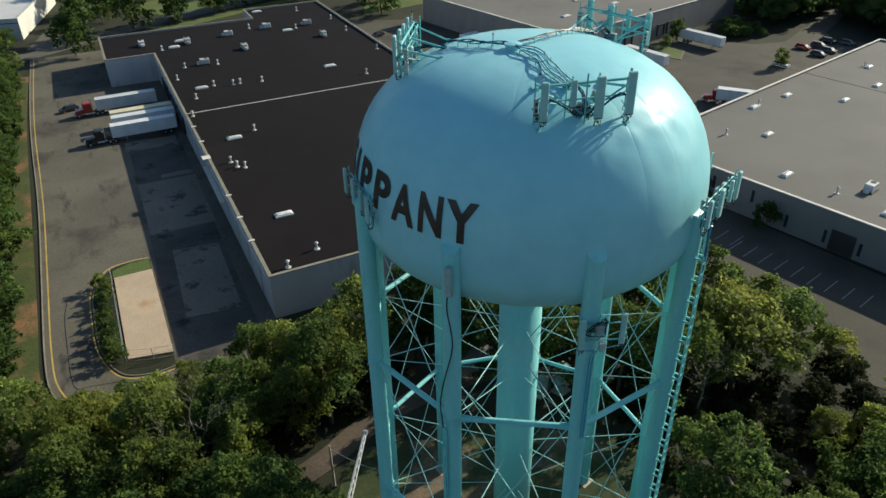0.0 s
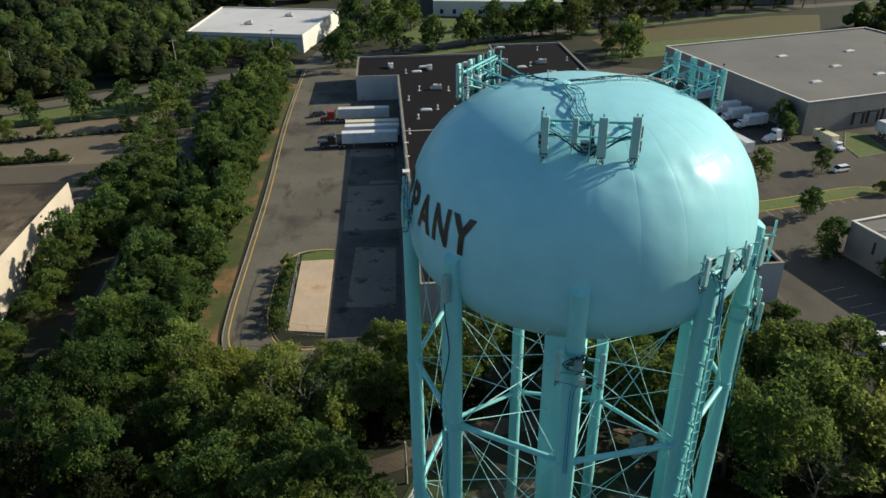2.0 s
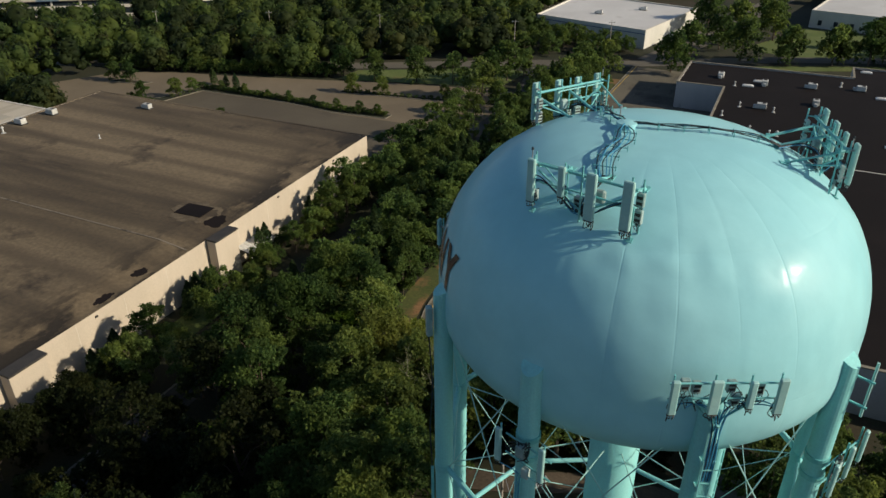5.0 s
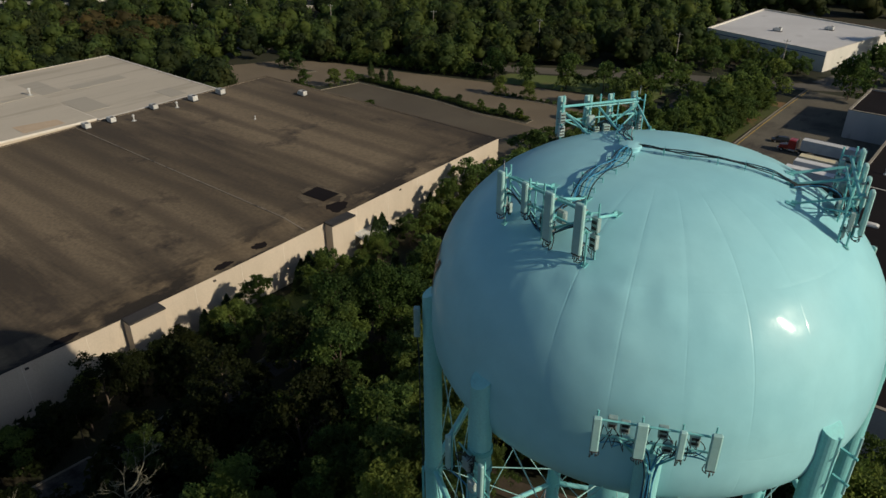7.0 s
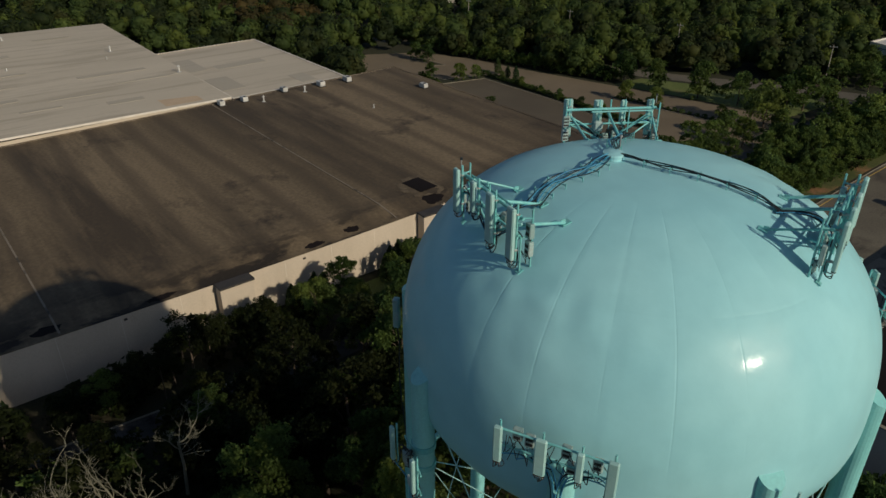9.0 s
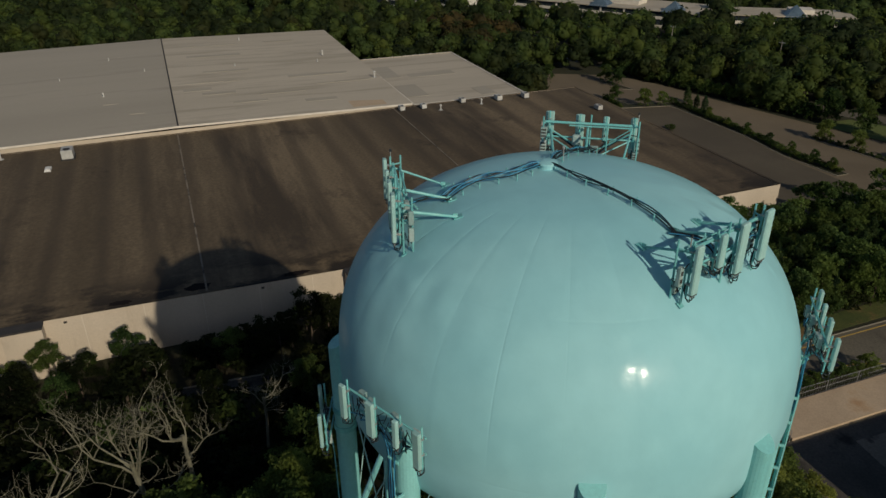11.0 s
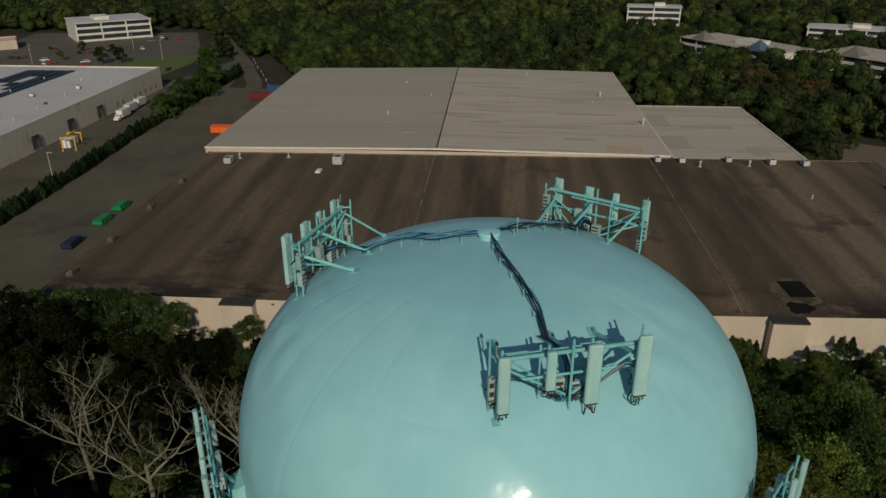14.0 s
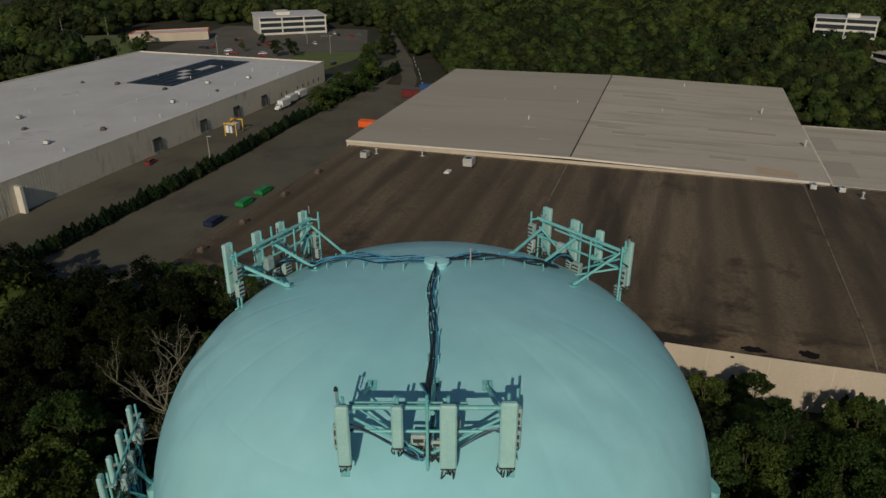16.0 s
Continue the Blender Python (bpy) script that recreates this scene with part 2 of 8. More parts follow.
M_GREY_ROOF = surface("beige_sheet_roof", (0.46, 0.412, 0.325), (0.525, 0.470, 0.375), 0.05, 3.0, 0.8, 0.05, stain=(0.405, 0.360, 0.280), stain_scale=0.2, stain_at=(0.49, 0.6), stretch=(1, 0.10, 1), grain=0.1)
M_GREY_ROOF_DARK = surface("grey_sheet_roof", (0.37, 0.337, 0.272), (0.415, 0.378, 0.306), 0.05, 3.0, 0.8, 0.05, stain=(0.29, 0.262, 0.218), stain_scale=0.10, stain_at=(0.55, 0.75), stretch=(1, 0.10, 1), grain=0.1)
M_EAST_ROOF = surface("east_grey_roof", (0.140, 0.131, 0.114), (0.172, 0.161, 0.140), 0.05, 4.0, 0.85, 0.1, stain=(0.125, 0.116, 0.108), stain_scale=0.06, stain_at=(0.55, 0.75), grain=0.15)
M_WHITE_ROOF = surface("white_roof", (0.527, 0.518, 0.501), (0.612, 0.603, 0.586), 0.06, 3.0, 0.7, 0.05, stain=(0.383, 0.365, 0.340), stain_scale=0.06, stain_at=(0.62, 0.78), grain=0.1)
M_CREAM_WALL = surface("cream_wall", (0.4902, 0.4257, 0.3354), (0.5547, 0.4816, 0.3827), 0.2, 5.0, 0.85, 0.1, stain=(0.387, 0.3268, 0.2494), stain_scale=0.25, stain_at=(0.6, 0.8), stretch=(1, 1, 0.3), grain=0.1)
M_GREY_WALL = surface("grey_wall", (0.21, 0.20, 0.185), (0.25, 0.235, 0.22), 0.2, 5.0, 0.85, 0.1, stain=(0.165, 0.152, 0.142), stain_scale=0.2, stain_at=(0.6, 0.8), stretch=(1, 1, 0.3), grain=0.12)
M_WHITE_WALL = surface("white_wall", (0.594, 0.585, 0.522), (0.666, 0.648, 0.585), 0.2, 5.0, 0.85, 0.1, stain=(0.450, 0.432, 0.378), stain_scale=0.2, stain_at=(0.62, 0.8), stretch=(1, 1, 0.3), grain=0.1)
M_SHEET_WALL = surface("ribbed_sheet_wall", (0.5934, 0.552, 0.4416), (0.6762, 0.6278, 0.5106), 0.3, 5.0, 0.7, 0.1, stain=(0.414, 0.3795, 0.3105), stain_scale=0.3, stretch=(1, 1, 0.3), grain=0.1)
M_TRIM = surface("pale_trim", (0.62, 0.58, 0.50), (0.70, 0.66, 0.58), 0.4, 6.0, 0.7, 0.05, grain=0.12)
M_CLEARING = surface("rough_clearing", (0.030, 0.044, 0.013), (0.050, 0.064, 0.020), 0.14, 3.0, 0.95, 0.3, stain=(0.17, 0.125, 0.078), stain_scale=0.10, stain_at=(0.50, 0.60), grain=0.45)
M_DARK_WALL = surface("ribbed_grey_wall", (0.4205, 0.4132, 0.406), (0.493, 0.4785, 0.464), 0.2, 5.0, 0.85, 0.1, stain=(0.22, 0.21, 0.20), stain_scale=0.2, stain_at=(0.6, 0.8), stretch=(1, 1, 0.3), grain=0.12)
M_DARK_TRIM = surface("dark_trim", (0.035, 0.032, 0.03), (0.05, 0.045, 0.04), 0.5, 6.0, 0.7, 0.0)
M_GLASS = surface("dark_window_glass", (0.02, 0.03, 0.035), (0.03, 0.04, 0.05), 0.5, 6.0, 0.5, 0.0, spec=0.12, grain=0.0)
M_DOOR = surface("painted_dock_door", (0.20, 0.19, 0.18), (0.26, 0.25, 0.23), 0.5, 6.0, 0.7, 0.05, vary=0.2)
M_UNIT = surface("rooftop_unit_metal", (0.45, 0.46, 0.44), (0.58, 0.58, 0.55), 0.8, 6.0, 0.55, 0.05, vary=0.2, stain=(0.28, 0.24, 0.2), stain_scale=0.8, stain_at=(0.6, 0.8))
M_SKYLIGHT = surface("skylight_dome", (0.62, 0.61, 0.56), (0.75, 0.73, 0.68), 0.8, 6.0, 0.3, 0.0, vary=0.12, grain=0.08)
M_TRAILER = surface("trailer_white", (0.62, 0.63, 0.62), (0.74, 0.74, 0.72), 0.5, 6.0, 0.45, 0.0, vary=0.12, stain=(0.48, 0.46, 0.42), stain_scale=0.4, stain_at=(0.62, 0.8), grain=0.06)
M_CREAM_TRAILER = surface("trailer_cream", (0.66, 0.58, 0.36), (0.72, 0.64, 0.42), 0.5, 6.0, 0.45, 0.0, grain=0.06)
M_RED = surface("red_paint", (0.28, 0.02, 0.018), (0.36, 0.03, 0.025), 0.8, 6.0, 0.3, 0.0, coat=0.5, vary=0.1, grain=0.05)
M_ORANGE = surface("orange_paint", (0.75, 0.12, 0.02), (0.85, 0.16, 0.03), 0.8, 6.0, 0.5, 0.0, grain=0.05)
M_GREEN = surface("green_paint", (0.015, 0.20, 0.05), (0.02, 0.26, 0.07), 0.8, 6.0, 0.5, 0.0, vary=0.2, grain=0.05)
M_MAROON = surface("maroon_paint", (0.115, 0.014, 0.012), (0.155, 0.022, 0.018), 0.8, 6.0, 0.5, 0.0, grain=0.1)
M_NAVY = surface("navy_paint", (0.010, 0.016, 0.045), (0.016, 0.026, 0.065), 0.8, 6.0, 0.6, 0.0, grain=0.1)
M_BLUE = surface("blue_paint", (0.02, 0.06, 0.18), (0.03, 0.09, 0.24), 0.8, 6.0, 0.5, 0.0, grain=0.05)
M_YELLOW_STEEL = surface("yellow_steel", (0.6, 0.35, 0.04), (0.7, 0.42, 0.06), 0.8, 6.0, 0.5, 0.0, grain=0.05)
M_BLACK = surface("black_paint", (0.012, 0.012, 0.014), (0.02, 0.02, 0.022), 0.8, 6.0, 0.35, 0.0, coat=0.3, grain=0.05)
M_TYRE = surface("tyre_rubber", (0.014, 0.013, 0.013), (0.022, 0.021, 0.02), 1.0, 8.0, 0.9, 0.0)
M_CAR = surface("car_silver", (0.10, 0.105, 0.115), (0.15, 0.155, 0.165), 0.8, 6.0, 0.42, 0.0, coat=0.12, vary=0.5, grain=0.03)
M_WHITE_CAR = surface("car_white", (0.7, 0.7, 0.69), (0.78, 0.78, 0.77), 0.8, 6.0, 0.3, 0.0, coat=0.5, grain=0.03)
M_STEEL = surface("galvanised_steel", (0.42, 0.43, 0.43), (0.55, 0.55, 0.54), 1.0, 8.0, 0.4, 0.0, metal=0.6, grain=0.1)
M_POLE = surface("weathered_pole", (0.30, 0.27, 0.23), (0.42, 0.39, 0.34), 0.8, 6.0, 0.85, 0.1)
M_BARK = surface("bark", (0.07, 0.052, 0.038), (0.12, 0.095, 0.07), 0.8, 5.0, 0.95, 0.3, stretch=(1, 1, 0.3))
M_DEAD = surface("bleached_bark", (0.1309, 0.1267, 0.08589), (0.2201, 0.2104, 0.1482), 0.8, 5.0, 0.95, 0.3, stretch=(1, 1, 0.3), vary=0.15)
M_LEAF = leafy("leaf_green", (0.02228, 0.04558, 0.01355), (0.1141, 0.1725, 0.04558), 0.35, 0.12)
M_LEAF_BELT = leafy("leaf_belt", (0.0344, 0.06504, 0.01938), (0.1642, 0.2324, 0.06642), 0.35, 0.12)
# lightened copy of leaf_green with sunshine put into the colour
M_LEAF_SUNLIT = leafy("leaf_sunlit", (0.03983, 0.07052, 0.01923), (0.1992, 0.2511, 0.06625), 0.3, 0.12)
# darkened copy of leaf_green: the shade of the woods is in the colour
M_LEAF_SHADED = leafy("leaf_shaded", (0.005967, 0.01127, 0.003647), (0.02122, 0.03116, 0.008619), 0.3, 0.12)
M_LEAF_PARK = leafy("leaf_park", (0.01356, 0.025, 0.008), (0.0565, 0.08, 0.022), 0.3, 0.12)
M_LEAF_BRIGHT = leafy("leaf_bright", (0.05, 0.095, 0.012), (0.12, 0.18, 0.025), 0.2)
M_LEAF_CONIFER = leafy("needle_green", (0.0168, 0.0392, 0.0168), (0.0476, 0.0812, 0.0336))
M_LEAF_FAR = leafy("far_leaf", (0.0349, 0.06398, 0.01986), (0.06981, 0.1114, 0.03309), 0.1, 0.13)
M_FAR_DARK = leafy("far_leaf_dark", (0.01559, 0.02957, 0.01084), (0.03453, 0.05322, 0.0207), 0.1, 0.13)
M_FAR_LIGHT = leafy("far_leaf_light", (0.04638, 0.07798, 0.02052), (0.08117, 0.1232, 0.03284), 0.1, 0.13)
M_FAR_OLIVE = leafy("far_leaf_olive", (0.03158, 0.04458, 0.01486), (0.05387, 0.06873, 0.02415), 0.1, 0.13)
M_LEAF_RUST = leafy("rust_leaf", (0.042, 0.044, 0.017), (0.082, 0.066, 0.026), 0.2)
M_PYRAMID = surface("pyramid_glass", (0.07, 0.11, 0.15), (0.10, 0.15, 0.20), 0.3, 6.0, 0.3, 0.0, spec=0.5, grain=0.0)
M_YARD = surface("brown_asphalt", (0.06808, 0.0598, 0.04324), (0.092, 0.08096, 0.05888), 0.06, 3.0, 0.92, 0.2, stain=(0.046, 0.03864, 0.0322), stain_scale=0.07, stain_at=(0.5, 0.7), grain=0.3)
M_YARD_GREY = surface("grey_brown_asphalt", (0.0912, 0.084, 0.0589), (0.1216, 0.112, 0.0798), 0.06, 3.0, 0.92, 0.2, stain=(0.06, 0.05, 0.04), stain_scale=0.05, stain_at=(0.52, 0.72), grain=0.3)
M_RUST = surface("rusty_casing", (0.085, 0.062, 0.048), (0.13, 0.10, 0.08), 0.8, 6.0, 0.8, 0.05, vary=0.2)
M_SOLAR = surface("solar_glass", (0.010, 0.014, 0.018), (0.016, 0.02, 0.026), 0.5, 6.0, 0.45, 0.0, spec=0.2, vary=0.2, grain=0.0)


# ---- mesh tools ----
class Geo:
    """Collects vertices and faces; makes one mesh object."""

    def __init__(self):
        self.v, self.f = [], []

    def add(self, verts, faces):
        n = len(self.v)
        self.v += [tuple(p) for p in verts]
        self.f += [tuple(n + i for i in q) for q in faces]
        return self

    def box(self, c, s, rz=0.0, m=None):
        hx, hy, hz = s[0] / 2, s[1] / 2, s[2] / 2
        vs = [Vector((x, y, z)) for z in (-hz, hz) for x, y in ((-hx, -hy), (hx, -hy), (hx, hy), (-hx, hy))]
        r = Matrix.Translation(c) @ (m if m else Matrix.Rotation(radians(rz), 4, "Z"))
        return self.add([r @ p for p in vs], [(3, 2, 1, 0), (4, 5, 6, 7), (0, 1, 5, 4), (1, 2, 6, 5), (2, 3, 7, 6), (3, 0, 4, 7)])

    def cbox(self, c, s, b=0.04, rz=0.0, m=None):
        """A box with its twelve edges cut."""
        h = [x / 2 for x in s]
        b = min(b, *(x * 0.6 for x in h))
        vs, ids = [], {}
        for sx in (-1, 1):
            for sy in (-1, 1):
                for sz in (-1, 1):
                    for ax in range(3):
                        p = [sg * (hh - (0 if i == ax else b)) for i, (sg, hh) in enumerate(zip((sx, sy, sz), h))]
                        ids[(sx, sy, sz, ax)] = len(vs)
                        vs.append(Vector(p))
        fs = []
        for ax in range(3):
            o = [i for i in range(3) if i != ax]
            for sg in (-1, 1):
                q = []
                for a, d in ((-1, -1), (1, -1), (1, 1), (-1, 1)):
                    k = [0, 0, 0]
                    k[ax], k[o[0]], k[o[1]] = sg, a, d
                    q.append(ids[(*k, ax)])
                fs.append(q if (sg > 0) == (ax != 1) else q[::-1])
            for a in (-1, 1):
                for d in (-1, 1):
                    k0, k1 = [0, 0, 0], [0, 0, 0]
                    k0[ax], k1[ax] = -1, 1
                    k0[o[0]] = k1[o[0]] = a
                    k0[o[1]] = k1[o[1]] = d
                    fs.append([ids[(*k0, o[0])], ids[(*k1, o[0])], ids[(*k1, o[1])], ids[(*k0, o[1])]])
        for sx in (-1, 1):
            for sy in (-1, 1):
                for sz in (-1, 1):
                    fs.append([ids[(sx, sy, sz, i)] for i in range(3)])
        r = Matrix.Translation(c) @ (m if m else Matrix.Rotation(radians(rz), 4, "Z"))
        return self.add([r @ p for p in vs], fs)

    def tube(self, p, q, r, n=8, r2=None, caps=True):
        p, q = Vector(p), Vector(q)
        r2 = r if r2 is None else r2
        d = (q - p).normalized()
        u = d.orthogonal().normalized()
        w = d.cross(u)
        vs = []
        for c, rr in ((p, r), (q, r2)):
            vs += [c + (u * math.cos(t) + w * math.sin(t)) * rr for t in (2 * math.pi * i / n for i in range(n))]
        fs = [(i, (i + 1) % n, n + (i + 1) % n, n + i) for i in range(n)]
        if caps:
            fs += [tuple(range(n))[::-1], tuple(range(n, 2 * n))]
        return self.add(vs, fs)

    def path(self, pts, r, n=6, r2=None):
        """A bent tube along points."""
        pts = [Vector(p) for p in pts]
        r2 = r if r2 is None else r2
        k, vs = len(pts), []
        u = (pts[1] - pts[0]).orthogonal().normalized()
        for i, c in enumerate(pts):
            d = (pts[min(i + 1, k - 1)] - pts[max(i - 1, 0)]).normalized()
            u = (u - d * u.dot(d)).normalized()
            w = d.cross(u)
            rr = r + (r2 - r) * i / (k - 1)
            vs += [c + (u * math.cos(t) + w * math.sin(t)) * rr for t in (2 * math.pi * j / n for j in range(n))]
        fs = [(i * n + j, i * n + (j + 1) % n, (i + 1) * n + (j + 1) % n, (i + 1) * n + j) for i in range(k - 1) for j in range(n)]
        fs += [tuple(range(n))[::-1], tuple(range((k - 1) * n, k * n))]
        return self.add(vs, fs)

    def prism(self, poly, z0, z1):
        n = len(poly)
        vs = [(x, y, z0) for x, y in poly] + [(x, y, z1) for x, y in poly]
        return self.add(vs, [tuple(range(n))[::-1], tuple(range(n, 2 * n))] + [(i, (i + 1) % n, n + (i + 1) % n, n + i) for i in range(n)])

    def make(self, name, material, parent=None, label="", smooth=False, loc=None):
        me = bpy.data.meshes.new(name)
        me.from_pydata(self.v, [], self.f)
        me.materials.append(material)
        if smooth:
            me.shade_smooth()
        ob = new(name, me)
        if parent:
            ob.parent = parent
        if loc is not None:
            ob.matrix_basis = loc
        return tagged(ob, label) if label else ob


def part(name, geo, material, parent, label="", smooth=False):
    return geo.make(name, material, parent, label, smooth)


def thing(name, label, category, at=(0, 0, 0), rz=0.0, group="", kind=""):
    ob = new(name)
    ob.empty_display_size = 0.5
    ob.matrix_basis = pose(*at, 0, 0, rz)
    return tagged(ob, label, category, group, kind)


def fast_mesh(name, verts, faces, material, parent=None, label=""):
    """A mesh of triangles or quads from arrays."""
    faces = np.asarray(faces, np.int32)
    k = faces.shape[1]
    me = bpy.data.meshes.new(name)
    me.vertices.add(len(verts))
    me.vertices.foreach_set("co", np.asarray(verts, np.float32).ravel())
    me.loops.add(len(faces) * k)
    me.loops.foreach_set("vertex_index", faces.ravel())
    me.polygons.add(len(faces))
    me.polygons.foreach_set("loop_start", np.arange(0, len(faces) * k, k, dtype=np.int32))
    me.update(calc_edges=True)
    me.materials.append(material)
    ob = new(name, me)
    if parent:
        ob.parent = parent
    return tagged(ob, label) if label else ob


def smooth_step(a, b, x):
    t = min(max((x - a) / (b - a), 0.0), 1.0)
    return t * t * (3 - 2 * t)


AXIS = Vector((24.96, 38.0))


def terrain(x, y):
    """Height of the ground: a low hill under the tower, and a dip along the cream wall."""
    r = math.hypot(x - AXIS.x, y - AXIS.y)
    hill = 5.8 * (1 - smooth_step(19, 45, r))
    dip = -1.5 * smooth_step(-28, -42, x) * smooth_step(-150, -140, x) * (1 - smooth_step(115, 150, y)) * smooth_step(-62, -46, y)
    return hill + dip


# ---- ground, roads and lots ----
def ground_sheet():
    near = [i * 4.0 for i in range(-30, 31)]
    far = [130, 150, 180, 220, 280, 360, 480, 650, 900, 1300, 2000, 3500]
    xs = sorted([-f for f in far] + near + far)
    vs = [(x, y, terrain(x, y)) for y in (AXIS.y + v for v in xs) for x in (AXIS.x + v for v in xs)]
    n = len(xs)
    g = Geo().add(vs, [(j * n + i, j * n + i + 1, (j + 1) * n + i + 1, (j + 1) * n + i) for j in range(n - 1) for i in range(n - 1)])
    tagged(g.make("ground", M_GROUND, smooth=True), "mixed grass and bare earth between woods and yards", "ground", kind="structure")


def slab(name, poly, material, label, category, z=0.05, depth=0.3):
    return tagged(Geo().prism(poly, z - depth, z).make(name, material), label, category, kind="structure")


def strip(pts, w):
    """The outline of a band of width w along points."""
    left, right = [], []
    for i, p in enumerate(pts):
        a, b = Vector(pts[max(i - 1, 0)]), Vector(pts[min(i + 1, len(pts) - 1)])
        d = (b - a).normalized() * w / 2
        left.append((p[0] - d.y, p[1] + d.x))
        right.append((p[0] + d.y, p[1] - d.x))
    return right + left[::-1]


def band(pts, w, z0, z1):
    """A solid band along points."""
    o = strip(pts, w)
    n = len(pts)
    g = Geo()
    vs = [(x, y, z) for z in (z0, z1) for x, y in o]
    k = 2 * n
    fs = [(i, (i + 1) % k, k + (i + 1) % k, k + i) for i in range(k)]
    fs += [(k + i, k + i + 1, k + k - 2 - i, k + k - 1 - i) for i in range(n - 1)]
    return g.add(vs, fs)


def rounded(pts, steps=6):
    """Points through a smooth curve."""
    out = []
    p = [Vector(q) for q in [pts[0]] + list(pts) + [pts[-1]]]
    for i in range(1, len(p) - 2):
        for s in range(steps):
            t = s / steps
            a, b, c, d = p[i - 1], p[i], p[i + 1], p[i + 2]
            q = 0.5 * ((2 * b) + (c - a) * t + (2 * a - 5 * b + 4 * c - d) * t * t + (3 * b - a - 3 * c + d) * t ** 3)
            out.append(tuple(q))
    return out + [tuple(pts[-1])]


ground_sheet()
WEST_EDGE = rounded([(-18.6, 258), (-18.8, 225), (-18.5, 190), (-17.2, 150), (-16.9, 120), (-16.7, 98), (-15.8, 89), (-12.8, 84), (-6, 81.5), (2, 82)])
slab("lot_north", WEST_EDGE + [(15.4, 86), (15.4, 217.8), (2.2, 217.8), (2.2, 244), (3, 258)], M_ASPHALT, "patched grey asphalt truck yard", "truck yard")
slab("dock_apron_1", [(1.4, 127.5), (13.2, 127.5), (13.2, 150), (1.6, 150)], M_APRON, "paler patched paving before the docks", "paving", 0.058, 0.004)
slab("dock_apron_4", [(1.0, 169), (12.4, 168.6), (12.6, 174), (1.2, 174.6)], M_APRON, "pale worn paving beside parked trailers", "paving", 0.063, 0.004)
slab("dock_apron_5", [(6.5, 151.2), (13.1, 151.0), (13.1, 153.2), (6.6, 153.0)], M_APRON, "narrow pale paving strip before a dock", "paving", 0.063, 0.004)
slab("dock_apron_6", [(1.6, 150.4), (13.2, 150.4), (13.2, 176), (1.8, 176)], M_ASPHALT_OLD, "dark stained paving before the docks", "paving", 0.056, 0.004)
slab("dock_apron_3", [(3.2, 98.5), (11.6, 97.5), (12.0, 119), (4.2, 120)], M_APRON, "paler worn paving slab beside the pad", "paving", 0.063, 0.004)
slab("dock_apron_2", [(0.2, 86.5), (12.8, 87.5), (12.8, 127), (1.2, 127)], M_ASPHALT_OLD, "dark patched paving beside the pad", "paving", 0.058, 0.004)
slab("road_north", strip(rounded([(-230, 170), (-121, 213), (-56, 247), (-20, 262), (26, 288), (80, 309), (128, 326), (164, 338), (211, 349), (300, 366)]), 8), M_ROAD, "grey asphalt street", "street", 0.045)
slab("road_far", strip(rounded([(-14, 268), (-6, 300), (6, 350), (20, 415), (40, 500)]), 12), M_ROAD, "pale asphalt street leading away", "street", 0.055)
slab("parking_northwest", [(-190, 156), (-188, 139.9), (-56, 139.9), (-52, 160), (-37, 176), (-38, 208), (-49, 213), (-86, 205), (-140, 190), (-159, 186), (-178, 178)], M_PARKING, "brownish asphalt car park", "car park", 0.05)
slab("yard_northwest", [(-152, 140.1), (-56.2, 140.1), (-52, 160), (-56, 172), (-87, 171), (-104, 173), (-136.5, 172), (-141, 153), (-152, 155.5)], M_YARD_TAN, "worn brown asphalt yard", "car park", 0.056, 0.004)
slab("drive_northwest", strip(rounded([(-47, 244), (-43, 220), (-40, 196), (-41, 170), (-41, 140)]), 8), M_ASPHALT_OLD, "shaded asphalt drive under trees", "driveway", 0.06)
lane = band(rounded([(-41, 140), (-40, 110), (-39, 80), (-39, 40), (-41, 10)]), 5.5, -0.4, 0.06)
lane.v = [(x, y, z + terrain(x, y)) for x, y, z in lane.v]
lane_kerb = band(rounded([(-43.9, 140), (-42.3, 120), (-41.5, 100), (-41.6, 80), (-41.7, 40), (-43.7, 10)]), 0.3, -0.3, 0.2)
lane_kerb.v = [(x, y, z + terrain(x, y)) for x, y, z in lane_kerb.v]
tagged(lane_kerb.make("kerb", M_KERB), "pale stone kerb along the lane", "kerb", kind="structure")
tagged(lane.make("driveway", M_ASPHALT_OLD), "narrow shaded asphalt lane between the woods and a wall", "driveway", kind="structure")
slab("lot_southwest", [(-330, -100), (-272, -112), (-40, -112), (-46, -43.5), (-140, -45.5), (-258, -46), (-262, -80), (-330, -92)], M_YARD_GREY, "wide grey asphalt yard", "truck yard", 0.05)
slab("road_southwest", strip(rounded([(-250, -66), (-275, -73), (-296, -82), (-319, -91), (-352, -107), (-374, -117), (-401, -131), (-440, -152)]), 7), M_YARD_GREY, "grey asphalt road between hedges", "road", 0.055)
slab("lot_east", [(77, 96), (77, 256), (107, 243), (122.5, 171), (178, 184), (180, 170.5), (186, 163.5), (197, 160.5), (250, 185), (253, 180.5), (208, 157), (216, 150), (225, 140), (97, 107), (107, 58), (112, 30), (94, 26), (86, 36), (79, 48), (84, 62), (77, 84)], M_YARD, "brownish asphalt yard between warehouses", "truck yard", 0.05)
slab("parking_shop", [(-420, -265), (-300, -240), (-285, -125), (-330, -118), (-430, -160)], M_ROAD, "asphalt car park before an office", "car park", 0.045)
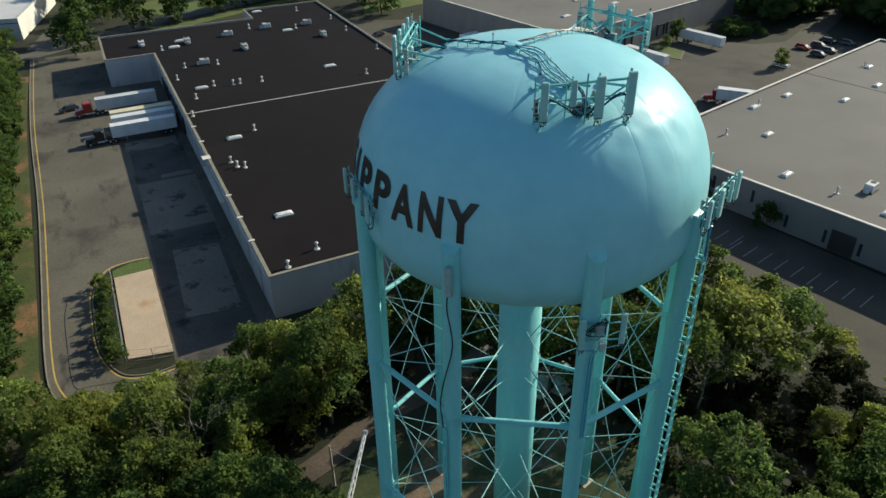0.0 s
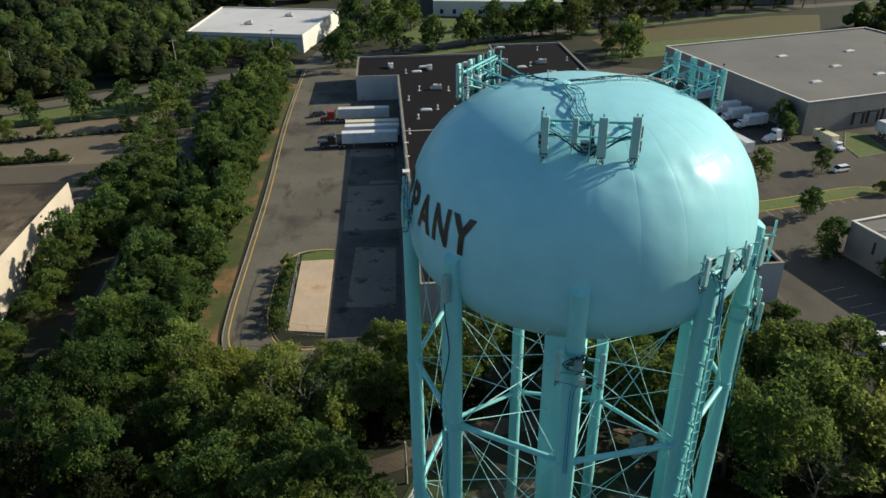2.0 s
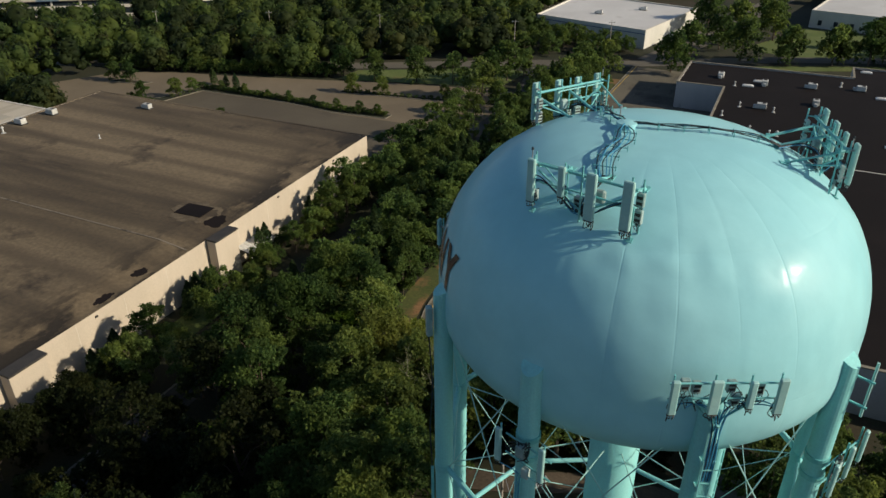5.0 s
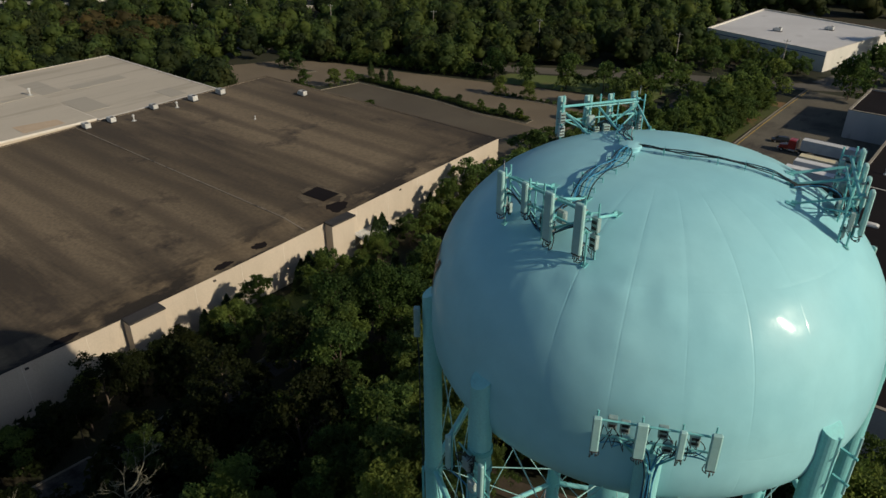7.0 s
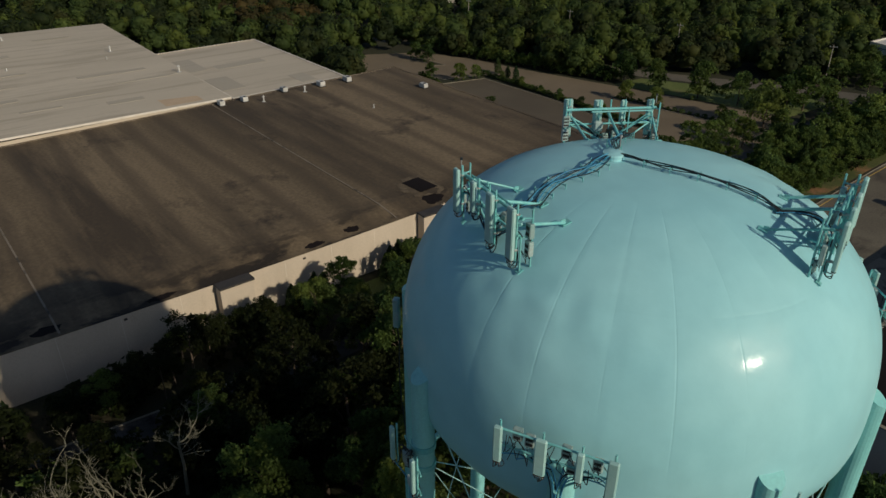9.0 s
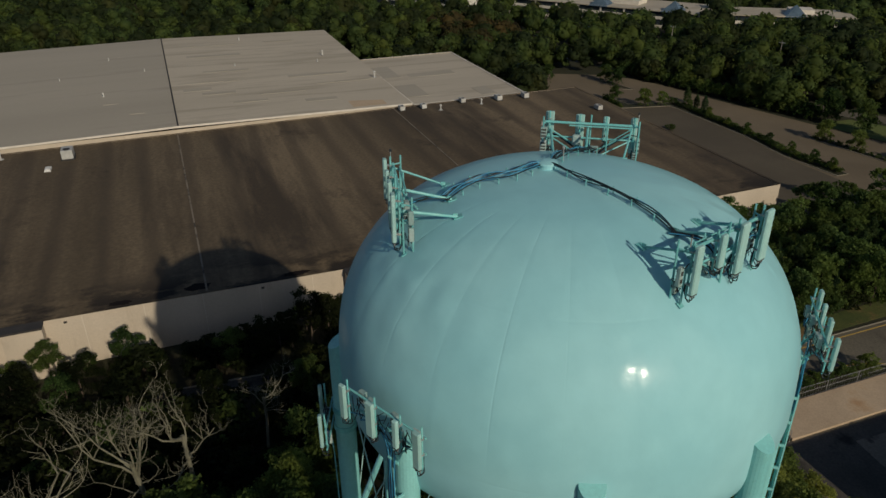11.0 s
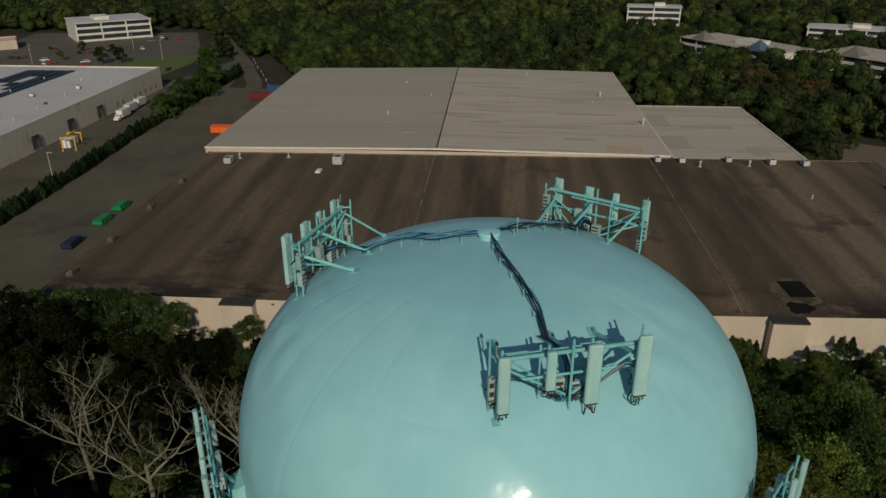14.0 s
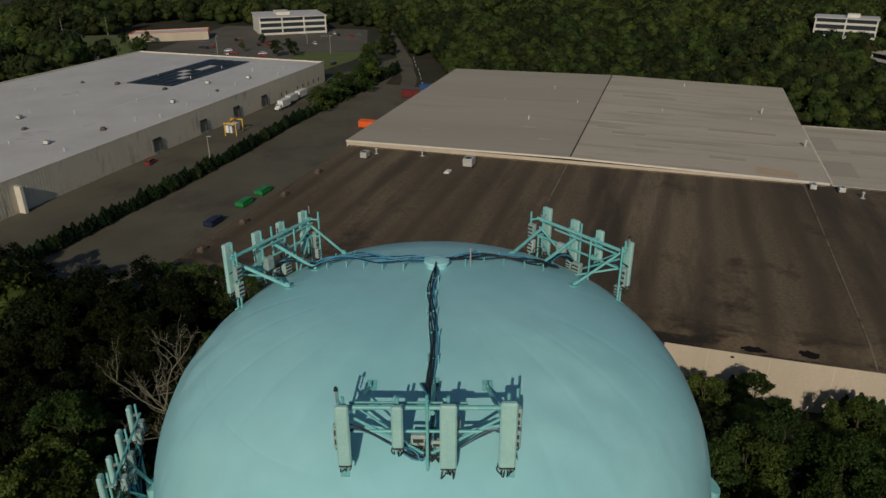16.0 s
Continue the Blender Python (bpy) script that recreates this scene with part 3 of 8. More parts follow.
slab("lawn_southwest", [(-330, -365), (-298, -335), (-274, -245), (-300, -240), (-345, -285), (-362, -292)], M_LAWN, "green verge between streets", "verge", 0.04, 0.2)
slab("road_southwest_1", strip([(-326, -370), (-318, -352), (-338, -309), (-354, -290)], 9), M_ROAD, "grey asphalt street", "street", 0.052)
slab("road_southwest_2", strip([(-310, -345), (-303, -325), (-286, -272), (-278, -245)], 9), M_ROAD, "grey asphalt street", "street", 0.056)
slab("lawn_shop", [(-330, -160), (-285, -150), (-285, -122), (-345, -118)], M_LAWN, "mown green lawn beside a car park", "lawn", 0.06, 0.2)
slab("meadow", [(98, 274), (124, 286), (196, 296), (214, 330), (190, 330), (124, 310), (96, 292)], M_MEADOW, "dry reddish meadow", "meadow", 0.05, 0.2)
slab("lawn_meadow", [(92, 258), (180, 274), (205, 290), (196, 296), (124, 286), (98, 274)], M_LAWN, "green lawn strip below a meadow", "lawn", 0.055, 0.2)
slab("lawn_north", strip(rounded([(14, 270), (60, 290), (118, 315), (170, 334), (205, 343)]), 6), M_LAWN, "green verge beside the street", "verge", 0.06, 0.2)
slab("lawn_northwest", [(-105, 201.5), (-52, 215), (-50, 236), (-60, 237), (-104, 214)], M_LAWN, "green lawn between car park and street", "lawn", 0.06, 0.2)
verge = band(rounded([(-21, 240), (-21.5, 200), (-20.5, 150), (-19.6, 110), (-19.2, 92), (-16, 80)]), 4.0, -0.2, 0.07)
verge.v = [(x, y, z + terrain(x, y)) for x, y, z in verge.v]
tagged(verge.make("verge", M_VERGE), "worn grass verge along the yard", "verge", kind="structure")
wall_lawn = band(rounded([(-50.8, 54), (-50.6, 70), (-51, 84), (-51.2, 92)]), 5.4, -0.3, 0.05)
wall_lawn.v = [(x, y, z + terrain(x, y)) for x, y, z in wall_lawn.v]
tagged(wall_lawn.make("wall_lawn", M_LAWN), "strip of green grass along a cream wall", "lawn", kind="structure")
track = band(rounded([(-8, 60), (4, 55.5), (12, 56.5), (20, 60), (34, 62), (44, 58)]), 3.4, -0.5, 0.07)
track.v = [(x, y, z + terrain(x, y)) for x, y, z in track.v]
tagged(track.make("dirt_road", M_DIRT), "pale dirt track below the tower", "track", kind="structure")

slab("clearing", [(AXIS.x + (17.5 + 1.6 * math.sin(3 * t + 1) + 1.1 * math.sin(7 * t)) * math.cos(t), AXIS.y + (17.5 + 1.6 * math.sin(3 * t + 1) + 1.1 * math.sin(7 * t)) * math.sin(t)) for t in (2 * math.pi * i / 60 for i in range(60))], M_CLEARING, "rough grass and bare dirt below the tower", "clearing", 5.85, 0.4)
for i, q in enumerate(([(135, 173), (139, 170), (138, 158), (128, 155), (129, 163)], [(157, 177), (162, 177), (163, 168), (156, 162), (154, 166)])):
    slab("island_dock_%d" % (i + 1), q, M_LAWN, "grass island beside a dock", "lawn", 0.16, 0.2)
    tagged(band(q + q[:1], 0.25, -0.1, 0.2).make("kerb", M_KERB), "pale stone kerb around a grass island", "kerb", kind="structure")
slab("lawn_far", [(30, 294), (95, 320), (98, 336), (34, 349), (14, 302)], M_LAWN, "mown lawn before a pale building", "lawn", 0.04, 0.2)
# planted islands of the north-west car park
ISLES = ([(-153, 156), (-141, 153.5), (-136.5, 172.5), (-104, 173.5), (-87, 171.5), (-70, 173), (-70, 176.5), (-87, 175.5), (-104, 177.5), (-139, 177), (-143.5, 161), (-153, 159.5)], [(-96, 189), (-44, 197), (-44, 199.5), (-96, 191.5)], [(-172, 168), (-160, 170), (-158, 173), (-171, 171.5)])
for i, q in enumerate(ISLES):
    slab("island_northwest_%d" % (i + 1), q, M_GROUND, "planted island in a car park", "island", 0.15, 0.2)
    tagged(band(q + q[:1], 0.25, -0.1, 0.2).make("kerb", M_KERB), "pale stone kerb around a planted island", "kerb", kind="structure")

# kerbs and painted lines
tagged(band(WEST_EDGE, 0.18, -0.1, 0.17).make("kerb", M_KERB), "pale stone kerb around the yard", "kerb", kind="structure")
inner = [(x + 0.9, y + 0.6) for x, y in WEST_EDGE]
tagged(band(inner, 0.22, 0.04, 0.058).make("edge_line", M_YELLOW), "worn yellow edge line", "road marking", kind="structure")
crack = band(rounded([(-13.2, 112), (-13.8, 107), (-13.7, 99), (-13.5, 92.3), (-12.9, 88.9), (-11.2, 88.5), (-6.7, 87.6)], 4), 0.14, 0.03, 0.056)
tagged(crack.make("crack_seal", M_BLACK), "dark sealed crack across the asphalt", "road marking", kind="structure")
ISLAND = rounded([(0.1, 119.0), (-3, 119.2), (-6.6, 118), (-9.2, 112.5), (-9.6, 104), (-9.2, 95.5), (-7, 89.2), (-3.2, 87.4), (0.1, 87.6)])
slab("island", ISLAND, M_GROUND, "planted island of bare earth", "island", 0.16, 0.3)
tagged(band(ISLAND, 0.15, -0.1, 0.19).make("kerb", M_KERB), "pale stone kerb around the island", "kerb", kind="structure")
tagged(band([(-3 + (x + 3) * 1.07, 103.3 + (y - 103.3) * 1.03) for x, y in ISLAND if x < -0.2], 0.22, 0.04, 0.058).make("edge_line", M_YELLOW), "worn yellow line round the island", "road marking", kind="structure")
slab("island_lawn", [(0.0, 114.9), (0.0, 118.6), (-3, 118.7), (-6.0, 117.4), (-6.0, 114.9)], M_LAWN, "mown grass end of the island", "lawn", 0.26, 0.2)
slab("pad", [(-5.9, 91.8), (0.15, 90.6), (0.15, 114.8), (-5.9, 114.8)], M_PAD, "bare tan concrete pad with rusty edge", "concrete pad", 0.42, 0.5)
for x0, y0, n, dx, dy, ang in ((91, 127.5, 8, 3.05, 0.75, 104), (79, 182, 12, 0.4, 4.2, 12), (110, 163, 9, 3.0, 0.75, 104), (88, 96, 8, 0.9, -2.7, 14), (93, 76, 9, 0.7, -2.7, 14)):
    for i in range(n):
        tagged(Geo().box((0, 0, 0), (4.6, 0.13, 0.008), 0).make("bay_line", M_WHITE_LINE, loc=pose(x0 + i * dx, y0 + i * dy, 0.058, 0, 0, ang)), "worn white bay line on asphalt", "road marking", "bay lines", "structure")
grass_e = rounded([(88, 131.5), (100, 134), (115, 137.6), (121, 136), (119, 133.6), (100, 129.4), (88, 127)], 4)
slab("island_east", grass_e, M_LAWN, "long grass island between bays", "lawn", 0.16, 0.3)
tagged(band(grass_e, 0.2, -0.1, 0.2).make("kerb", M_YELLOW), "yellow painted kerb round the grass island", "kerb", kind="structure")


# ---- buildings ----
def inset(poly, d):
    """The polygon moved in by d, with mitred corners."""
    out, n = [], len(poly)
    area = sum(poly[i][0] * poly[(i + 1) % n][1] - poly[(i + 1) % n][0] * poly[i][1] for i in range(n))
    s = 1 if area > 0 else -1
    for i in range(n):
        p, a, b = Vector(poly[i]), Vector(poly[i - 1]), Vector(poly[(i + 1) % n])
        u, w = (p - a).normalized(), (b - p).normalized()
        nu, nw = Vector((-u.y, u.x)) * s, Vector((-w.y, w.x)) * s
        q = p + (nu + nw) * d / (1 + nu.dot(nw))
        out.append((q.x, q.y))
    return out


def ring(poly, d, z0, z1, grow=0.0):
    """A mitred wall of thickness d between two heights."""
    o, i = inset(poly, -grow), inset(poly, d)
    n = len(poly)
    vs = [(*p, z) for z in (z0, z1) for q in (o, i) for p in q]
    fs = []
    for k in range(n):
        m = (k + 1) % n
        fs += [(k, m, 2 * n + m, 2 * n + k), (n + m, n + k, 3 * n + k, 3 * n + m), (2 * n + k, 2 * n + m, 3 * n + m, 3 * n + k), (m, k, n + k, n + m)]
    return Geo().add(vs, fs)


def warehouse(name, label, poly, h, wall, roof, trim, z0=-0.3, drop=0.35, edge=0.16, category="warehouse"):
    t = thing(name, label, category)
    part("wall", ring(poly, 0.4, z0, h), wall, t)
    part("roof", Geo().prism(inset(poly, 0.4), h - drop - 0.4, h - drop), roof, t)
    part("parapet_cap", ring(poly, 0.5, h, h + edge, 0.07), trim, t)
    return t


def on_wall(parent, name, p, size, facing, material, label="", out=0.06):
    """A slab that stands out of a wall: p is the middle of its foot, facing the wall's outward angle."""
    a = radians(facing)
    c = (p[0] + math.cos(a) * out / 2, p[1] + math.sin(a) * out / 2, p[2] + size[1] / 2)
    return part(name, Geo().box(c, (out, size[0], size[1]), facing), material, parent, label)


def dock_door(parent, p, facing, w=2.9, h=3.1):
    d = on_wall(parent, "dock_door", p, (w, h), facing, M_DOOR, "", 0.10)
    a = radians(facing)
    s = (-math.sin(a), math.cos(a))
    g = Geo()
    for k in (-1, 1):
        g.box((p[0] + s[0] * k * (w / 2 + 0.22) + math.cos(a) * 0.25, p[1] + s[1] * k * (w / 2 + 0.22) + math.sin(a) * 0.25, p[2] + h / 2), (0.5, 0.36, h), facing)
    g.box((p[0] + math.cos(a) * 0.25, p[1] + math.sin(a) * 0.25, p[2] + h + 0.25), (0.5, w + 0.8, 0.5), facing)
    part("dock_seal", g, M_DARK_TRIM, d)


def window(parent, p, size, facing):
    w = on_wall(parent, "window", p, (size[0] + 0.16, size[1] + 0.16), facing, M_TRIM, "", 0.07)
    a = radians(facing)
    part("pane", Geo().box((p[0] + math.cos(a) * 0.07, p[1] + math.sin(a) * 0.07, p[2] + 0.08 + size[1] / 2), (0.03, size[0], size[1]), facing), M_GLASS, w)


# dark-roofed warehouse
DARK = [(15.5, 92), (76, 93), (74.3, 256), (48.3, 256), (48.3, 243.5), (1.9, 243.5), (1.9, 218), (14.8, 218)]
dark = warehouse("warehouse", "long grey warehouse with a black membrane roof", DARK, 7.6, M_DARK_WALL, M_DARK_ROOF, M_KERB)
part("roof_seam", Geo().box((45.2, 166.9, 7.27), (59.6, 0.28, 0.06)), M_TRIM, dark)
for y in range(99, 212, 8):
    on_wall(dark, "wall_joint", (15.48 - (y - 92) * 0.0056, y, 0), (0.12, 7.5), 180, M_DARK_TRIM, "", 0.03)
part("gutter", Geo().box((15.0, 155, 7.0), (0.30, 124, 0.24), 0.32), M_TRIM, dark)
for y in (172.5, 177.3, 182, 186.4, 191, 197.9, 203):
    dock_door(dark, (15.0, y, 1.15), 180)
part("canopy", Geo().box((14.75, 133, 4.9), (0.9, 17, 0.3)), M_TRIM, dark, "pale canopy over a loading dock")
part("downpipe_box", Geo().box((15.0, 139.4, 7.7), (1.6, 1.8, 0.3)), M_TRIM, dark)
for y in (103.5, 112, 121, 148, 157):
    part("scupper", Geo().box((15.6, y, 7.8), (1.0, 0.5, 0.12)), M_TRIM, dark)
for y in (96, 110, 124, 138, 152, 166):
    dock_door(dark, (75.4, y + 40, 1.15), 0)


def roof_unit(kind, x, y, z, s=1.0, rz=0.0, group="rooftop units"):
    if kind == "ac":
        t = thing("air_conditioner", "pale boxy air conditioner on a flat roof", "air conditioner", (x, y, z), rz, group)
        part("cabinet", Geo().cbox((0, 0, 0.85 * s), (2.4 * s, 1.6 * s, 1.3 * s), 0.08), M_UNIT, t)
        part("base_frame", Geo().box((0, 0, 0.1 * s), (2.7 * s, 1.9 * s, 0.2 * s)), M_DARK_TRIM, t)
        part("fan_grille", Geo().tube((0.5 * s, 0, 1.5 * s), (0.5 * s, 0, 1.58 * s), 0.5 * s, 12), M_DARK_TRIM, t)
        part("duct", Geo().cbox((-1.6 * s, 0, 0.5 * s), (0.9 * s, 0.9 * s, 0.8 * s), 0.08), M_UNIT, t)
    elif kind == "low":
        t = thing("roof_fan", "low rusty fan box on a gravel roof", "roof fan", (x, y, z), rz, group)
        part("housing", Geo().cbox((0, 0, 0.5 * s), (1.9 * s, 1.3 * s, 0.6 * s), 0.08), M_RUST, t)
        part("base_frame", Geo().box((0, 0, 0.1 * s), (2.2 * s, 1.5 * s, 0.2 * s)), M_RUST, t)
        part("hood", Geo().tube((0.3 * s, 0, 0.8 * s), (0.3 * s, 0, 1.1 * s), 0.45 * s, 10, 0.3 * s), M_RUST, t)
    elif kind == "sky":
        t = thing("skylight", "white domed skylight on a flat roof", "skylight", (x, y, z), rz, group)
        part("kerb_frame", Geo().box((0, 0, 0.12), (3.0 * s, 1.4 * s, 0.24)), M_UNIT, t)
        vs = [(a * 1.4 * s * k, b * 0.62 * s * k, 0.24 + h) for k, h in ((1, 0), (0.8, 0.22), (0.3, 0.34)) for a, b in ((-1, -1), (1, -1), (1, 1), (-1, 1))]
        fs = [(4 * i + j, 4 * i + (j + 1) % 4, 4 * i + 4 + (j + 1) % 4, 4 * i + 4 + j) for i in (0, 1) for j in range(4)] + [(8, 9, 10, 11)]
        part("dome", Geo().add(vs, fs), M_SKYLIGHT, t)
    else:
        t = thing("roof_vent", "small metal vent pipe with a cap on a flat roof", "roof vent", (x, y, z), rz, group)
        part("pipe", Geo().tube((0, 0, 0), (0, 0, 1.1 * s), 0.16 * s, 8), M_UNIT, t)
        part("cap", Geo().tube((0, 0, 1.1 * s), (0, 0, 1.35 * s), 0.36 * s, 10, 0.12 * s), M_UNIT, t)
        part("flashing", Geo().tube((0, 0, 0), (0, 0, 0.1), 0.5 * s, 10, 0.35 * s), M_UNIT, t)
    return t


for x, y in ((12.8, 229.3), (25.2, 225.7), (26.1, 202.7), (38.9, 211.6), (37.6, 227.7), (50.0, 230.5), (62.4, 228.5), (62.9, 213.5)):
    roof_unit("ac", x, y, 7.25, 1.0, 90 * (round(x) % 2))
for x, y in ((22.3, 147.7), (22.7, 110.3), (21.8, 183), (55.4, 184.4), (21, 222.8), (55, 224.4), (23.5, 228.6), (52, 252)):
    roof_unit("sky", x, y, 7.25, 1.05)
for x, y in ((17.4, 192.8), (19.3, 176.2), (24.9, 183.7), (29.4, 182.1), (31.1, 182.2), (36.4, 181.3), (27.1, 150.3), (19.1, 136.1), (19.8, 133.4), (21.1, 132.4), (24.4, 97.1), (18.9, 94), (17.5, 221.9), (20.8, 202.2), (29.2, 200.9), (64.3, 247.2), (71.2, 231.5), (71, 216.2), (72.2, 193.2), (61.9, 174.4), (16.6, 164.9), (58, 226), (45, 233)):
    roof_unit("vent", x, y, 7.25, 1.0)

# cream warehouse with a gravel roof, and the grey sheet roofs behind it
CREAM = [(-142, -43.5), (-55.9, -42.5), (-55.9, 139.5), (-142, 139.5)]
def cream_tilt(y):
    """The long roof falls gently to the south."""
    return (y - 50) * 0.0058


def cream_edge(x, y):
    """Height of the gravel roof: it rolls down to the middle of its eastern edge."""
    return 7.86 + cream_tilt(y) - 0.95 * math.exp(-(((y - 58) / 47) ** 2)) * smooth_step(-62.5, -55.9, x)


def around(poly, step):
    """The outline with points no further apart than step."""
    out = []
    for i in range(len(poly)):
        p, q = Vector(poly[i]), Vector(poly[(i + 1) % len(poly)])
        n = max(int((q - p).length / step), 1)
        out += [tuple(p.lerp(q, k / n)) for k in range(n)]
    return out


def rim(outer, inner, low, high):
    """A wall between two outlines of equal length, its foot and its top given by functions of the place."""
    n = len(outer)
    vs = [(x, y, low(x, y)) for q in (outer, inner) for x, y in q] + [(x, y, high(x, y)) for q in (outer, inner) for x, y in q]
    fs = []
    for k in range(n):
        m = (k + 1) % n
        fs += [(k, m, 2 * n + m, 2 * n + k), (n + m, n + k, 3 * n + k, 3 * n + m), (2 * n + k, 2 * n + m, 3 * n + m, 3 * n + k), (m, k, n + k, n + m)]
    return Geo().add(vs, fs)


cream = thing("warehouse", "huge cream warehouse with a stained brown gravel roof", "warehouse")
outline = around(CREAM, 6.0)
pulled = [(-98.5 + (x + 98.5) * (42.6 / 43.05), 48.5 + (y - 48.5) * (90.6 / 91.2)) for x, y in outline]
grown = [(-98.5 + (x + 98.5) * (43.15 / 43.05), 48.5 + (y - 48.5) * (91.3 / 91.2)) for x, y in outline]
part("wall", rim(outline, pulled, lambda x, y: -2.5, cream_edge), M_CREAM_WALL, cream)
part("roof_edge", rim(grown, pulled, lambda x, y: cream_edge(x, y) + 0.003, lambda x, y: cream_edge(x, y) + 0.06), M_BROWN_ROOF, cream)
rx = [-141.6, -120, -100, -80, -68, -62.5, -61, -59.5, -58.2, -57.2, -56.3]
ry = [-42.6 + i * 5.69 for i in range(33)]
m_ = len(rx)
rv = [(x, y, cream_edge(x, y) - d) for d in (0.03, 0.4) for y in ry for x in rx]
part("roof", Geo().add(rv, [(j * m_ + i, j * m_ + i + 1, (j + 1) * m_ + i + 1, (j + 1) * m_ + i) for j in range(32) for i in range(m_ - 1)] + [(33 * m_ + (j + 1) * m_ + i, 33 * m_ + (j + 1) * m_ + i + 1, 33 * m_ + j * m_ + i + 1, 33 * m_ + j * m_ + i) for j in range(32) for i in range(m_ - 1)]), M_BROWN_ROOF, cream, smooth=True)
def roof_strip(x0, x1, y, w):
    """A thin strip lying on the gravel roof from east to west."""
    k = 14
    vs = [(x0 + (x1 - x0) * i / k, y + e * w / 2, cream_edge(x0 + (x1 - x0) * i / k, y) + d) for d in (0.02, 0.05) for e in (-1, 1) for i in range(k + 1)]
    n = k + 1
    fs = [(2 * n + i, 2 * n + i + 1, 3 * n + i + 1, 3 * n + i) for i in range(k)] + [(i, i + 1, 2 * n + i + 1, 2 * n + i) for i in range(k)] + [(3 * n + i, 3 * n + i + 1, n + i + 1, n + i) for i in range(k)]
    return Geo().add(vs, fs)


for y in (21.2, 80.0):
    part("roof_joint", roof_strip(-141, -56.4, y, 0.3), M_APRON, cream)
part("repair_patch", Geo().box((-64.9, 91.5, cream_edge(-64.9, 91.5) + 0.04), (6.0, 4.4, 0.05), 4), M_DARK_ROOF, cream)
def puddle(cx, cy, rx, ry, lift, seed):
    """A thin uneven patch lying on the gravel roof."""
    rng = random.Random(seed)
    k = 26
    rim_ = [(cx + rx * math.cos(a) * w, cy + ry * math.sin(a) * w) for a, w in ((2 * math.pi * i / k, rng.uniform(0.72, 1.12)) for i in range(k))]
    vs = [(x, y, cream_edge(x, y) + lift) for x, y in rim_] + [(cx, cy, cream_edge(cx, cy) + lift)] + [(x, y, cream_edge(x, y) - 0.06) for x, y in rim_]
    return Geo().add(vs, [(i, (i + 1) % k, k) for i in range(k)] + [(k + 1 + i, k + 1 + (i + 1) % k, (i + 1) % k, i) for i in range(k)])


part("dried_silt", puddle(-64.2, 91.2, 5.6, 4.4, 0.012, 3), M_SILT, cream, "pale dried silt round the repair")
part("wet_patch", puddle(-58.6, 90.2, 1.9, 2.3, 0.03, 4), M_DARK_ROOF, cream)
for i, (x, y, rx_, ry_) in enumerate(((-57.4, 63, 0.7, 2.0), (-58, 71, 0.9, 1.6), (-57.2, 36, 0.7, 2.4), (-58.2, 20, 1.0, 2.2), (-57.3, 8, 0.7, 1.8))):
    part("wet_patch", puddle(x, y, rx_, ry_, 0.02, 10 + i), M_DARK_ROOF, cream)
for y in (-5.8, 46.8, 87.0):
    part("stair_block", Geo().box((-54.75, y, -2.5 + (cream_edge(-55.9, y) + 2.36) / 2), (1.9, 5.6, cream_edge(-55.9, y) + 2.36)), M_CREAM_WALL, cream)
    part("stair_roof", Geo().box((-54.62, y, cream_edge(-55.9, y) + 0.03), (2.3, 5.9, 0.3)), M_DARK_TRIM, cream)
part("lean_to_roof", Geo().box((-54.2, 94.9, 2.0), (3.4, 7.4, 0.12), 0, Matrix.Rotation(radians(9), 4, "Y")), M_UNIT, cream, "pale sheet roof of a lean-to")
for i in range(9):
    part("lean_to_rib", Geo().box((-54.2, 91.6 + i * 0.83, 2.08), (3.4, 0.08, 0.05), 0, Matrix.Rotation(radians(9), 4, "Y")), M_TRIM, cream)
for y in (91.6, 98.2):
    part("lean_to_post", Geo().box((-52.8, y, 0.1), (0.14, 0.14, 3.6)), M_UNIT, cream)
for y in (-30, 0, 30, 60, 105, 125):
    on_wall(cream, "scupper", (-55.9, y, cream_edge(-55.9, y) - 1.0), (0.5, 0.3), 0, M_DARK_TRIM, "", 0.15)
for y in range(-34, 136, 9):
    on_wall(cream, "wall_joint", (-55.9, y + 0.4, -2), (0.05, cream_edge(-55.9, y + 0.4) + 1.95), 0, M_TRIM, "", 0.015)


grey = thing("warehouse_wing", "low pitched grey sheet roof behind the gravel roof", "warehouse")
GX0, GX1, GY0, GYM, GY1 = -256.4, -142.5, -44.6, 21.7, 86
part("wall", ring([(GX0, GY0), (GX1, GY0), (GX1, GY1), (GX0, GY1)], 0.4, -0.3, 8.5), M_CREAM_WALL, grey)
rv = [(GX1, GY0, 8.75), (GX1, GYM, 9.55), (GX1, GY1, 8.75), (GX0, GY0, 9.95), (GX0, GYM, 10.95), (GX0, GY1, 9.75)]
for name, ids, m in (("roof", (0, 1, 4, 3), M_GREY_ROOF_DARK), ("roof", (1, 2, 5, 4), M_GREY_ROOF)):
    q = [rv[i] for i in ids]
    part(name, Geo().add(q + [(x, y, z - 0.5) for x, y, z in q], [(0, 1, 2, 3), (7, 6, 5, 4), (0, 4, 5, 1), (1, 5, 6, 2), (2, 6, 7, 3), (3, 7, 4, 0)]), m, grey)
part("upper_wall", Geo().add([(GX0, GY0 + .3, 8.4), (GX0, GY1 - .3, 8.4), (GX0, GY1 - .3, 9.3), (GX0, GY0 + .3, 9.5)], [(0, 1, 2, 3)]), M_CREAM_WALL, grey)
part("ridge_joint", Geo().tube((GX1, GYM, 9.56), (GX0, GYM, 10.96), 0.22, 6), M_DARK_TRIM, grey)
